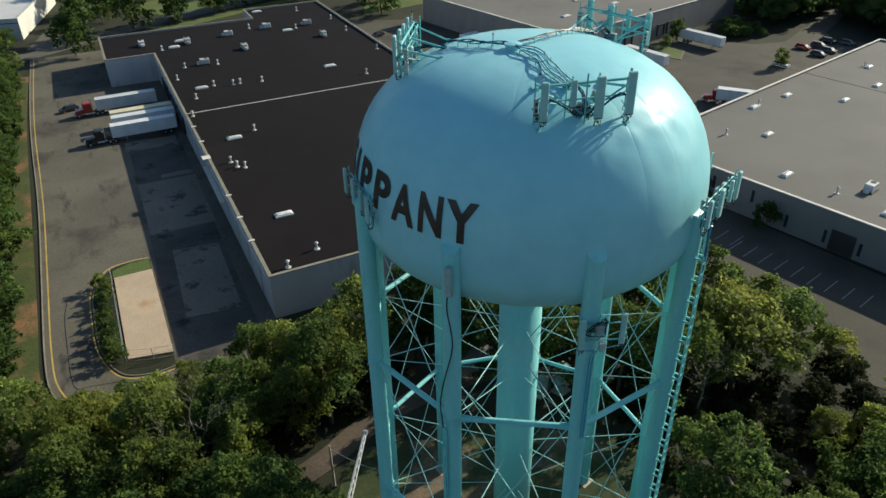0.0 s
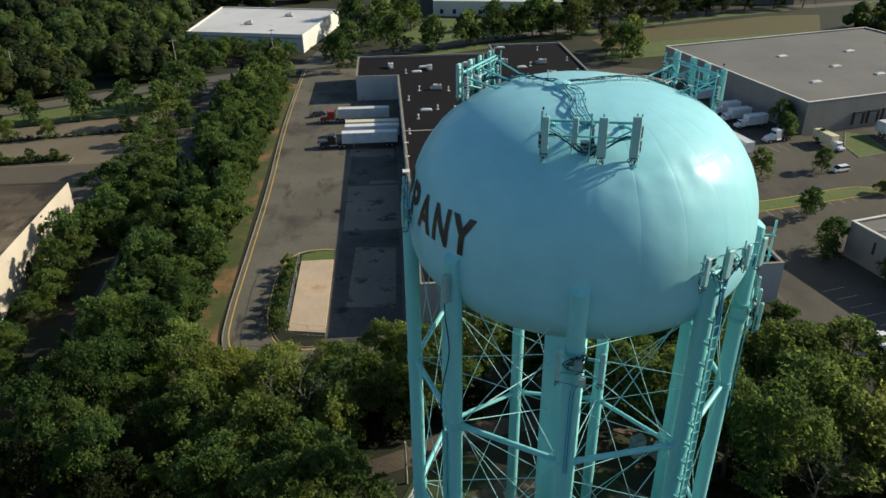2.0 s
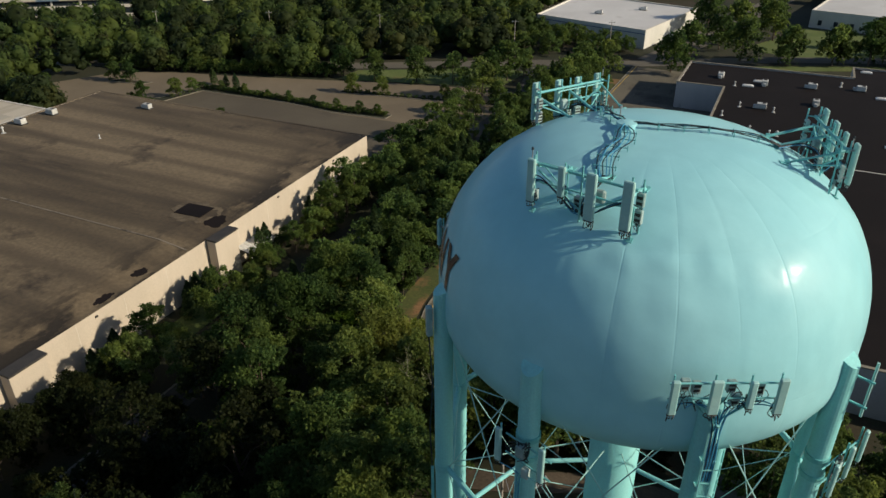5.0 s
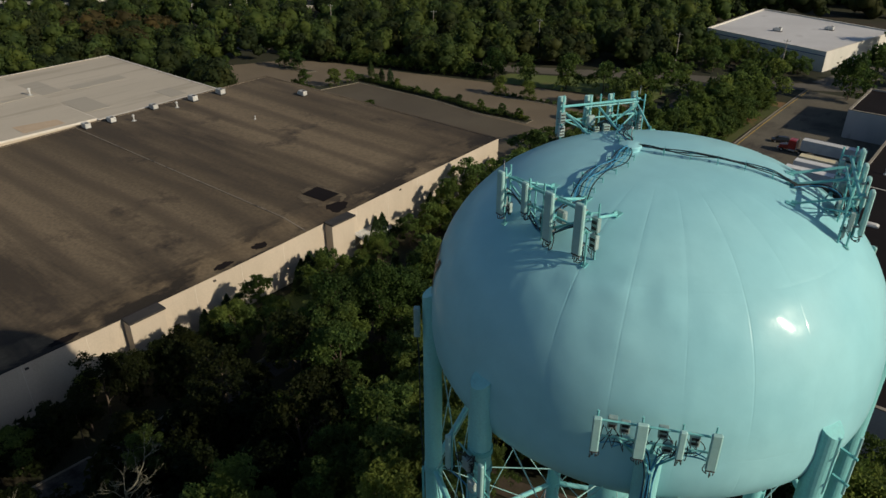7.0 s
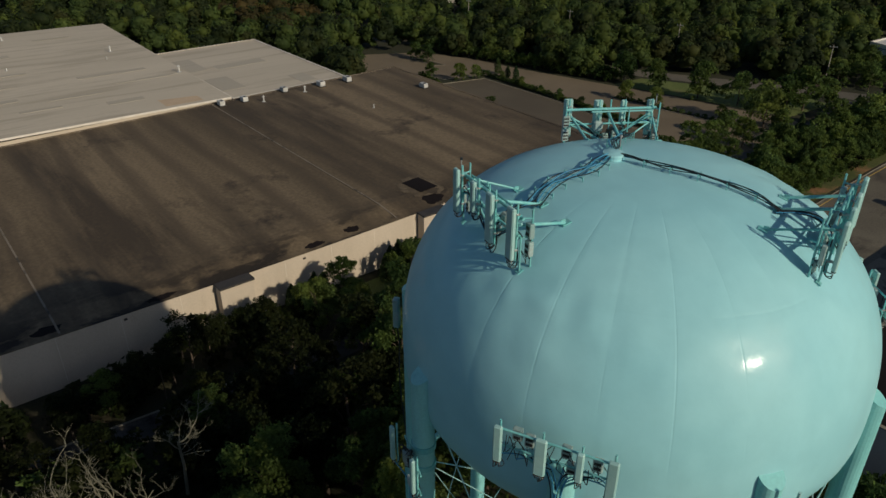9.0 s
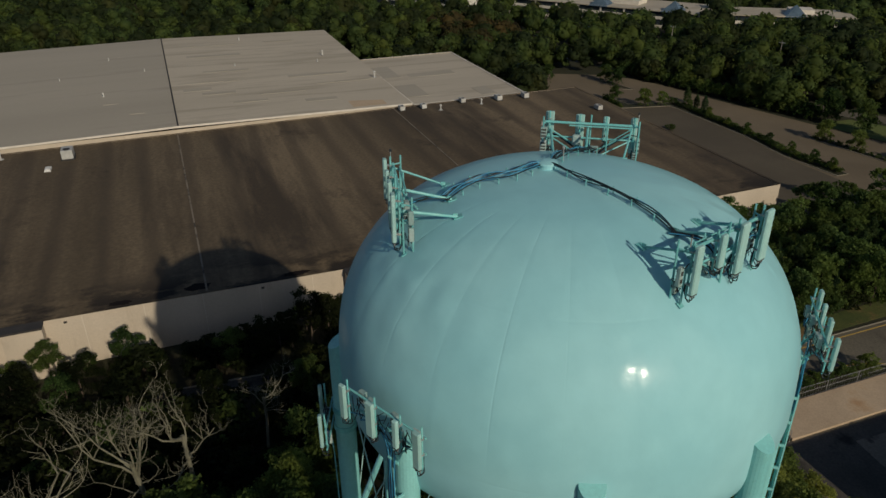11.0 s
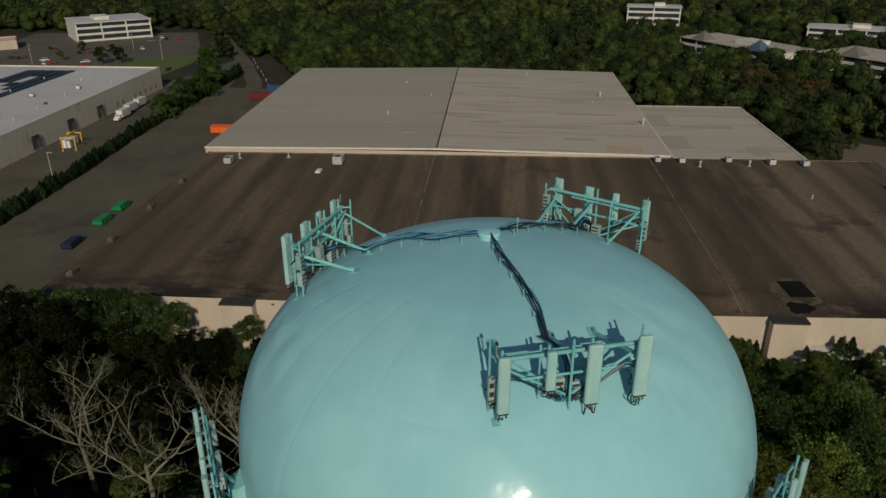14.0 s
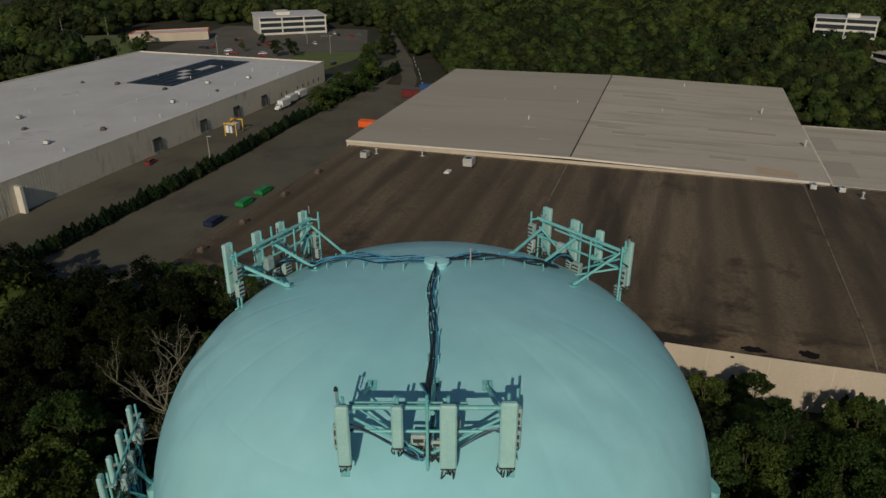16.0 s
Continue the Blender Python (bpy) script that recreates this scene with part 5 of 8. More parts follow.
def radio(parent, x, y, z, size=(0.26, 0.38, 0.66)):
    """A radio unit with vent slots on both faces and a row of plugs below."""
    r = part("radio_unit", Geo().cbox((x, y, z), size, 0.03), M_RADIO, parent)
    part("vent_slot", Geo().box((x + size[0] / 2, y, z + size[2] * 0.2), (0.02, size[1] * 0.7, size[2] * 0.22)), M_DARK_TRIM, r)
    part("vent_slot", Geo().box((x + size[0] / 2, y, z - size[2] * 0.2), (0.02, size[1] * 0.7, size[2] * 0.22)), M_DARK_TRIM, r)
    for k in (-0.28, 0.0, 0.28):
        part("vent_slot", Geo().box((x - size[0] / 2, y, z + k * size[2]), (0.03, size[1] * 0.74, size[2] * 0.12)), M_DARK_TRIM, r)
    for i in (-1, 0, 1):
        part("plug", Geo().tube((x, y + i * size[1] * 0.28, z - size[2] / 2 - 0.1), (x, y + i * size[1] * 0.28, z - size[2] / 2), 0.025, 5), M_CABLE, r)
    return r


def sector_frame():
    """Sector frame of the dome: x points outwards, the origin lies on the axis at the height of the dome's springing."""
    t = thing("antenna_array", "turquoise mobile antenna frame with four panels on the tank dome", "antenna array", (AXIS.x, AXIS.y, 0), LEG_A0, "dome antenna arrays")
    x0, zu, zl = 8.3, 54.85, 54.0
    part("rail", Geo().tube((x0, -2.6, zu), (x0, 2.6, zu), 0.075, 10), M_MOUNT, t)
    part("rail", Geo().tube((x0, -2.5, zl), (x0, 2.5, zl), 0.05, 10), M_MOUNT, t)
    part("rail", Geo().tube((x0 - 0.3, -2.3, zu - 0.06), (x0 - 0.3, 1.2, zu - 0.06), 0.045, 8), M_MOUNT, t)
    for y, lo, hi, w in ((-2.42, 53.1, 55.2, 0.40), (-0.85, 53.75, 55.2, 0.34), (0.62, 53.0, 55.25, 0.50), (2.35, 53.05, 55.35, 0.50)):
        mast = part("mast_pipe", Geo().tube((x0 + 0.14, y, lo - 0.2), (x0 + 0.14, y, hi + 0.1), 0.05, 8), M_MOUNT, t)
        antenna_panel(t, x0 + 0.42, y, lo, hi, w)
        for zb in (lo + 0.35, hi - 0.35):
            part("bracket", Geo().box((x0 + 0.26, y, zb), (0.26, 0.10, 0.08)).box((x0 + 0.14, y, zb), (0.16, 0.2, 0.05)), M_STEEL, mast)
        for zz in (zu, zl):
            part("clamp", Geo().box((x0 + 0.07, y, zz), (0.2, 0.14, 0.2)), M_MOUNT, mast)
    # pipes behind the ends, with the radios on them
    for y in (-2.66, 2.66):
        part("mast_pipe", Geo().tube((x0 - 0.38, y, tank_z(math.hypot(x0 - 0.38, y))), (x0 - 0.38, y, 55.25), 0.045, 8), M_MOUNT, t)
        for zz in (zu, zl):
            part("outrigger", Geo().tube((x0 - 0.38, y, zz), (x0, y * 0.94, zz), 0.04, 6), M_MOUNT, t)
    radio(t, x0 - 0.32, 2.62, 54.3, (0.24, 0.36, 0.66))
    radio(t, x0 - 0.32, 2.62, 53.5, (0.24, 0.36, 0.66))
    radio(t, x0 - 0.10, -2.68, 53.75, (0.2, 0.22, 0.85))
    radio(t, x0 - 0.3, -2.55, 53.15, (0.2, 0.26, 0.5))
    radio(t, x0 - 0.34, -0.28, 53.35, (0.26, 0.46, 0.6))
    radio(t, x0 - 0.22, 0.28, 53.3, (0.2, 0.34, 0.42))
    part("junction_box", Geo().cbox((x0 - 0.3, 0.75, 53.95), (0.3, 0.5, 0.62), 0.08), M_RADIO, t, "smooth pale junction box")
    part("centre_pipe", Geo().tube((x0 + 0.1, 0.0, 52.55), (x0 + 0.1, 0.0, 55.35), 0.048, 8), M_MOUNT, t)
    part("centre_pipe", Geo().tube((x0 - 0.35, -0.95, 52.75), (x0 - 0.35, -0.95, 55.0), 0.04, 8), M_MOUNT, t)
    lamp = part("whip", Geo().tube((x0 + 0.1, -2.6, 55.1), (x0 + 0.1, -2.6, 55.5), 0.025, 6), M_STEEL, t)
    part("whip_head", Geo().tube((x0 + 0.1, -2.6, 55.5), (x0 + 0.1, -2.6, 55.62), 0.07, 8, 0.04), M_CABLE, lamp)
    # stand-offs to the dome, each on a foot plate
    for y, z, yi, r in ((-2.3, zu - 0.1, -1.9, 0.055), (0.15, zu - 0.2, 0.15, 0.075), (2.25, zu - 0.4, 1.9, 0.075)):
        zi = tank_z(math.hypot(5.8, yi)) + 0.04
        so = part("stand_off", Geo().tube((x0, y, z), (5.8, yi, zi), r, 10), M_MOUNT, t)
        part("foot_plate", Geo().box((5.78, yi, zi), (0.42, 0.34, 0.05), 0, Matrix.Rotation(radians(16), 4, "Y")).box((5.9, yi, zi + 0.08), (0.22, 0.05, 0.2)), M_MOUNT, so)
    # the vee below the rails, and thin diagonals
    for y in (-1, 1):
        part("brace", Geo().tube((x0 - 0.1, y * 2.35, zu - 0.35), (x0 - 0.05, y * 0.12, 53.15), 0.05, 8), M_MOUNT, t)
        part("brace", Geo().tube((x0, y * 2.3, zl), (7.35, y * 0.5, tank_z(7.35)), 0.045, 8), M_MOUNT, t)
        part("support_leg", Geo().tube((x0 + 0.02, y * 2.5, zl), (x0 + 0.02, y * 2.5, tank_z(math.hypot(x0, 2.5)) + 0.02), 0.045, 8), M_MOUNT, t)
        part("foot_plate", Geo().box((x0 + 0.02, y * 2.5, tank_z(math.hypot(x0, 2.5)) + 0.03), (0.26, 0.26, 0.05), 0, Matrix.Rotation(radians(32), 4, "Y")), M_MOUNT, t)
    part("brace", Geo().tube((x0 - 0.3, -2.3, zu - 0.06), (x0 - 0.2, -1.1, zl - 0.1), 0.03, 6), M_MOUNT, t)
    # trunk cables along the middle stand-off, then out along the vee to the panels
    rs = random.Random(3)
    for i, y in enumerate((-2.42, -2.42, -2.7, -2.42, -0.85, -0.85, 0.62, 0.62, 0.62, 2.35, 2.35, 2.7, 2.35)):
        k = abs(y) / 2.4
        j = lambda a=0.07: rs.uniform(-a, a)
        pts = [(5.9, 0.05 * (i - 6), tank_z(5.9) + 0.14), (7.1, 0.15 + j(0.12), 54.1 + j()), (x0 - 0.35, 0.1 + j(0.15), 53.75 + j(0.12)), (x0 + 0.0, y * 0.12 + j(), 53.0 + j(0.1)), (x0 + 0.05, y * 0.45 + j(0.05), 53.02 + 0.55 * k + j(0.06)), (x0 + 0.05, y * 0.8 + j(0.05), 53.1 + 1.0 * k + j(0.06)), (x0 + 0.08, y + j(), 53.45 + 0.55 * k + j(0.15))]
        part("jumper_cable", Geo().path(rounded(pts, 4), 0.027, 5), M_CABLE if i % 5 else M_CABLE_BLUE, t)
    for c in (-2.55, -0.4, 0.15, 0.4, 2.5):
        for i in range(3):
            pts = [(x0 - 0.25 + rs.uniform(-0.2, 0.25), c + rs.uniform(-0.25, 0.25), rs.uniform(52.8, 53.6)) for _ in range(4)]
            part("loose_cable", Geo().path(rounded(pts, 3), 0.018, 4), M_CABLE, t)
    return t


first = sector_frame()
for k in (3, 6):
    copy_thing(first, pose(AXIS.x, AXIS.y, 0, 0, 0, LEG_A0 + 40 * k) if k == 3 else pose(AXIS.x, AXIS.y, 0, 0, 0, 147.1) @ pose(-0.35, -0.7, 0))


def cable_run(k, n, wobble, spread):
    """Trunk cables from the hatch over the dome to a sector frame, on small stand-offs."""
    a = LEG_A0 + 40 * k
    t = thing("cable_run", "black and blue trunk cables over the tank dome", "cable run", (0, 0, 0), 0, "trunk cables")
    end = polar(6.2, a, 0)
    d = Vector((end.x - hx, end.y - hy, 0))
    u = d.normalized()
    w = Vector((-u.y, u.x, 0))
    L = d.length
    for i in range(n):
        pts = []
        for q in range(25):
            e = q / 24
            bend = math.sin(e * math.pi)
            off = wobble * bend * math.sin(e * 5.2 + 0.4 + k) + (i - (n - 1) / 2) * spread * min(1, e * 5 + 0.25) + 0.05 * math.sin(e * 17 + i * 1.7) * bend
            p = Vector((hx, hy, 0)) + u * (0.35 + (L - 0.35) * e) + w * off
            r = math.hypot(p.x - AXIS.x, p.y - AXIS.y)
            z = tank_z(r) + 0.26 + 0.05 * math.sin(e * 14 + i) + (0.05 if i % 2 else 0.0) - 0.12 * max(e - 0.85, 0) / 0.15
            pts.append((p.x, p.y, z))
        part("trunk_cable", Geo().path(pts, 0.028, 6), M_CABLE_BLUE if i in ((n - 1,) if k else (1, 3, 4)) else M_CABLE, t)
    for q in range(1, 6):
        e = q / 6
        p = Vector((hx, hy, 0)) + u * (0.35 + (L - 0.35) * e) + w * wobble * math.sin(e * math.pi) * math.sin(e * 5.2 + 0.4 + k)
        z = tank_z(math.hypot(p.x - AXIS.x, p.y - AXIS.y))
        ang = math.degrees(math.atan2(u.y, u.x))
        hw = n * spread / 2 + 0.05
        clip = part("cable_clip", Geo().box((p.x, p.y, z + 0.22), (0.05, 2 * hw, 0.04), ang), M_MOUNT, t)
        for s in (-hw, hw):
            part("clip_post", Geo().box((p.x + w.x * s, p.y + w.y * s, z + 0.17), (0.035, 0.035, 0.36 if k else 0.3), ang), M_MOUNT, clip)


cable_run(0, 6, 0.34, 0.16)
cable_run(3, 5, 0.16, 0.055)
cable_run(6, 6, 0.3, 0.10)


def leg_array():
    """Antenna row at the top of a leg, x outwards from the axis, and the cable ladder that climbs the leg to it."""
    t = thing("antenna_array", "turquoise mobile antenna row clamped to a tower leg", "antenna array", (AXIS.x, AXIS.y, 0), LEG_A0 + 40, "leg antenna arrays")
    x0 = 12.6
    for z, r in ((48.2, 0.05), (47.4, 0.045)):
        part("rail", Geo().tube((x0, -2.4, z), (x0, 2.2, z), r, 8), M_MOUNT, t)
    for y, lo, hi, w in ((-2.3, 46.9, 48.65, 0.34), (-0.6, 46.9, 48.65, 0.46), (0.9, 47.2, 48.6, 0.28), (2.1, 46.9, 48.7, 0.40)):
        part("mast_pipe", Geo().tube((x0 + 0.12, y, lo - 0.25), (x0 + 0.12, y, hi + 0.1), 0.045, 8), M_MOUNT, t)
        antenna_panel(t, x0 + 0.4, y, lo, hi, w, seed=5)
        for z in (47.4, 48.2):
            part("bracket", Geo().box((x0 + 0.2, y, z), (0.36, 0.1, 0.09)), M_STEEL, t)
    for y, z in ((-1.7, 48.0), (-1.2, 47.85), (0.25, 47.9), (0.5, 47.2), (1.45, 47.75)):
        radio(t, x0 - 0.2, y, z, (0.22, 0.38, 0.58))
    for z in (46.9, 45.4):
        part("clamp_arm", Geo().tube((11.9, 0.0, z - 0.6), (x0, 0.0, z + 0.5), 0.08, 8), M_MOUNT, t)
    for y in (-1.4, 1.4):
        part("brace", Geo().tube((12.1, 0.0, 45.6), (x0, y, 47.35), 0.05, 8), M_MOUNT, t)
    # cable ladder: two rails, rungs between them, brackets to the leg
    xr = 12.58
    for y in (-0.26, 0.26):
        part("ladder_rail", Geo().box((xr, y, 25.0), (0.07, 0.05, 37.6)), M_LEG, t)
    for i in range(46):
        part("ladder_rung", Geo().box((xr, 0.0, 6.8 + i * 0.81), (0.05, 0.5, 0.05)), M_LEG, t)
    for i in range(24):
        part("ladder_bracket", Geo().box((12.34, -0.26, 7.2 + i * 1.58), (0.5, 0.07, 0.16)).box((12.34, 0.26, 7.2 + i * 1.58), (0.5, 0.07, 0.16)), M_LEG, t)
    rs = random.Random(4)
    for i in range(7):
        y = -0.2 + 0.067 * i
        pts = [(xr - 0.06, y, 6.4), (xr - 0.06, y, 24.0), (xr - 0.06, y, 42.6)]
        part("riser_cable", Geo().path(pts, 0.027, 5), M_LEG, t, "painted cable on the ladder")
    for i, y in enumerate((-2.3, -2.3, -1.6, -0.6, -0.6, 0.3, 0.9, 1.4, 2.1, 2.1)):
        j = lambda a=0.08: rs.uniform(-a, a)
        pts = [(xr - 0.06, -0.2 + 0.045 * i, 42.5), (xr + j(0.05), -0.2 + 0.045 * i, 44.2), (xr - 0.05 + j(), -0.2 + 0.045 * i + j(), 45.8), (x0 - 0.12 + j(), y * 0.25 + j(), 46.75 + j()), (x0 - 0.15 + j(), y * 0.7 + j(), 47.0 + j(0.15)), (x0 + 0.12, y, 47.15 + j(0.2))]
        part("jumper_cable", Geo().path(rounded(pts, 4), 0.028, 5), M_CABLE if i % 3 == 1 else M_CABLE_BLUE, t)
    for i in range(14):
        c = rs.uniform(-1.9, 1.5)
        pts = [(x0 + rs.uniform(-0.35, 0.15), c + rs.uniform(-0.4, 0.4), rs.uniform(46.8, 48.1)) for _ in range(4)]
        part("loose_cable", Geo().path(rounded(pts, 3), 0.02, 4), M_CABLE, t)
    return t


la = leg_array()
for k, turn, shift in ((4, -4, -0.2), (7, 0, -1.0)):
    copy_thing(la, pose(AXIS.x, AXIS.y, 0, 0, 0, LEG_A0 + 40 * k) @ pose(LEG_R, 0, 0, 0, 0, turn) @ pose(shift - LEG_R, 0, 0 if k == 4 else -1.1))
la.matrix_basis = pose(AXIS.x, AXIS.y, 0, 0, 0, LEG_A0 + 40) @ pose(LEG_R, 0, 0, 0, 0, -1.3) @ pose(-LEG_R, 0, 0)


def side_array(k, z, label, flip=1, n=2):
    t = thing("antenna_cluster", label, "antenna cluster", (AXIS.x, AXIS.y, 0), LEG_A0 + 40 * k)
    part("collar", Geo().tube((LEG_R, 0, z - 0.15), (LEG_R, 0, z + 0.15), 0.62, 20), M_MOUNT, t)
    part("collar", Geo().tube((LEG_R, 0, z - 1.35), (LEG_R, 0, z - 1.05), 0.62, 20), M_MOUNT, t)
    for zz in (z, z - 1.2):
        part("arm", Geo().tube((12.2, -0.9, zz), (12.6, (2.7 if n > 2 else 1.9) * flip, zz), 0.05, 8), M_MOUNT, t)
    for y in ((-0.95, 0.9 * flip, 2.65 * flip) if n > 2 else (-0.95, 1.5 * flip)):
        part("mast_pipe", Geo().tube((12.6, y, z - 1.7), (12.6, y, z + 0.9), 0.05, 8), M_MOUNT, t)
        antenna_panel(t, 12.85, y, z - 1.3, z + 0.8, 0.32)
    part("radio_unit", Geo().cbox((12.55, 0.2, z - 0.3), (0.35, 0.5, 0.7), 0.04), M_RADIO, t)
    part("radio_unit", Geo().cbox((12.5, 0.5 * flip, z - 1.6), (0.3, 0.4, 0.6), 0.04), M_RADIO, t)
    for i in range(4):
        pts = [(12.32, -0.1 + 0.08 * i, z - 9), (12.34, -0.1 + 0.08 * i, z - 3), (12.5, 0.1 * i, z - 1.9), (12.8, (-0.9, 1.4 * flip)[i % 2], z - 1.45)]
        part("jumper_cable", Geo().path(rounded(pts, 4), 0.03, 5), M_MOUNT if i % 2 else M_CABLE_BLUE, t)
    rs = random.Random(k)
    for i in range(9):
        pts = [(12.35 + rs.uniform(0, 0.35), rs.uniform(-0.7, 0.7), z + rs.uniform(-1.0, 0.4)) for _ in range(4)]
        part("loose_cable", Geo().path(rounded(pts, 4), 0.03, 5), M_CABLE, t)
    return t


side_array(0, 42.2, "small antenna cluster with cables clamped to a tower leg", 1)
side_array(2, 40.3, "antenna cluster on outrigger arms clamped to a tower leg", 1, 3)
t = thing("pipe_antenna", "slim vertical pipe antenna bracketed to a tower leg", "pipe antenna", (AXIS.x, AXIS.y, 0), LEG_A0 + 80)
part("pipe", Geo().tube((12.75, 0.35, 43.4), (12.75, 0.35, 46.6), 0.07, 8), M_PANEL, t)
for z in (44.0, 45.5):
    part("bracket", Geo().box((12.5, 0.3, z), (0.8, 0.1, 0.1)), M_MOUNT, t)
t = thing("cabinet_antenna", "grey box antenna with hanging cable on a tower leg", "antenna", (AXIS.x, AXIS.y, 0), LEG_A0 + 320)
part("casing", Geo().cbox((12.45, 0.25, 44.6), (0.35, 0.42, 1.9), 0.05), M_RADIO, t)
pts = [(12.5, 0.2, 43.7), (12.4, 0.1, 42.5), (12.35, 0.4, 40), (12.4, -0.2, 37), (12.35, -0.5, 35), (12.3, -0.4, 33.5), (12.33, -0.2, 30), (12.33, -0.1, 20)]
part("hanging_cable", Geo().path(rounded(pts, 4), 0.045, 6), M_CABLE, t)
part("cable_sleeve", Geo().box((12.3, -0.25, 28), (0.14, 0.3, 10)), M_MOUNT, t)


# ---- trees ----
def leaves(rng, pts, normals, size, loose=0.75, curl=0.2):
    """Small pointed leaves at points, turned loosely to the normals: vertices and triangles."""
    n = len(pts)
    nn = normals / (np.linalg.norm(normals, axis=1, keepdims=True) + 1e-9) + rng.normal(0, loose, (n, 3))
    nn /= np.linalg.norm(nn, axis=1, keepdims=True) + 1e-9
    u = np.cross(nn, rng.normal(0, 1, (n, 3)))
    u /= np.linalg.norm(u, axis=1, keepdims=True) + 1e-9
    w = np.cross(nn, u)
    s = (size * rng.uniform(0.6, 1.4, n))[:, None]
    droop = nn * s * curl
    v = np.stack([pts - u * s * 0.55 - w * s * 0.45 - droop, pts - u * s * 0.45 + w * s * 0.5, pts + u * s * 0.8 - droop], 1)
    return v.reshape(-1, 3), np.arange(3 * n).reshape(-1, 3)


def crown_points(rng, blobs, per_area):
    """Points on the outsides of the crown's clumps: denser on top, thin below."""
    ps, ns = [], []
    for c, r in blobs:
        k = max(int(per_area * r * r), 6)
        d = rng.normal(0, 1, (k, 3))
        d[:, 2] = d[:, 2] * 0.9 + 0.45
        d /= np.linalg.norm(d, axis=1, keepdims=True)
        rad = r * (0.62 + 0.48 * rng.random((k, 1)) ** 0.6) * np.where(rng.random((k, 1)) < 0.22, rng.uniform(1.0, 1.75, (k, 1)), 1.0)
        ps.append(c + d * rad * np.array([1, 1, 0.72]))
        ns.append(d + np.array([0, 0, 0.3]))
    return np.concatenate(ps), np.concatenate(ns)


def deciduous(seed, h, spread, count, leaf, material, label, name="tree", category="tree", lobes=26, low=0.34, plump=1.0):
    """Limbs carry boughs, boughs carry clumps of leaves, with dark gaps between them."""
    rng = np.random.default_rng(seed)
    t = thing(name, label, category, (0, 0, -60 - seed % 97))
    g = Geo()
    g.path([(0, 0, -0.3), (0.1, 0.05, h * 0.2), (-0.1, 0.1, h * 0.45), (0.05, -0.1, h * 0.72)], h * 0.018 + 0.05, 6, 0.05)
    clumps, fill = [], []
    lean = rng.uniform(-0.14, 0.14, 2) * spread
    n = max(lobes // 6, 2)
    sides = np.clip(1 + 0.3 * rng.normal(0, 1, 7), 0.55, 1.5)
    for i in range(n + 1):
        a = i * 2.4 + rng.uniform(-0.5, 0.5)
        q = (i + 0.5) / n
        z = h * (low + (0.84 - low) * q + rng.uniform(-0.05, 0.05)) if i < n else h * 0.82
        k = math.sin(math.pi * min(max(q * 0.72 + 0.24, 0), 1)) ** 0.7 if i < n else 0.12
        rr = spread * k * rng.uniform(0.42, 0.80) * sides[int(a * 7 / (2 * math.pi)) % 7]
        out = np.array([math.cos(a), math.sin(a), 0.0])
        c = out * rr + np.array([lean[0] * q, lean[1] * q, z])
        R = spread * rng.uniform(0.30, 0.44) * (9 / max(n, 5)) ** 0.25 * plump
        c[:2] *= 2 - plump
        fill.append((c, R * 0.82))
        for _ in range(9 + int(rng.integers(0, 4))):
            d = rng.normal(0, 1, 3) + out * 0.8 + np.array([0, 0, 0.55])
            d /= np.linalg.norm(d)
            clumps.append((c + d * R * rng.uniform(0.62, 1.05) * np.array([1, 1, 0.85]), spread * rng.uniform(0.075, 0.17) * (9 / max(n, 5)) ** 0.25 * plump))
        if i % 2 == 0:
            g.path([(0, 0, z * 0.6), tuple(c * np.array([0.45, 0.45, 0.86])), tuple(c)], 0.09, 4, 0.03)
    part("trunk", g, M_BARK, t)
    area = sum(r * r for _, r in clumps)
    p, nr = crown_points(rng, clumps, 0.86 * count / area)
    p2, nr2 = crown_points(rng, fill, 0.14 * count / sum(r * r for _, r in fill))
    v, q = leaves(rng, np.concatenate([p, p2]), np.concatenate([nr, nr2]), leaf)
    fast_mesh("crown", v, q, material, t).data["tall"] = h
    return t


def conifer(seed, h, spread, count, leaf, material, label, name="conifer", column=False):
    rng = np.random.default_rng(seed)
    t = thing(name, label, "conifer", (0, 0, -60 - seed % 97))
    part("trunk", Geo().tube((0, 0, -0.3), (0, 0, h * 0.95), h * 0.016 + 0.05, 7, 0.03), M_BARK, t)
    q = rng.random(count) ** 0.75
    z = h * (0.06 + 0.94 * q)
    a = rng.uniform(0, 2 * math.pi, count)
    prof = spread * ((1 - q) ** 0.8 if not column else np.minimum(1, (1 - q) * 2.5) ** 0.6)
    tier = 0.75 + 0.3 * np.sin(q * h * (2.2 if not column else 0.8) + 0.8 * np.sin(a * 3))
    r = prof * tier * (0.55 + 0.5 * rng.random(count) ** 0.5)
    p = np.stack([r * np.cos(a), r * np.sin(a), z - 0.12 * r], 1)
    nr = np.stack([np.cos(a), np.sin(a), np.full(count, 0.5)], 1)
    v, f = leaves(rng, p, nr, leaf)
    fast_mesh("crown", v, f, material, t).data["tall"] = h
    return t


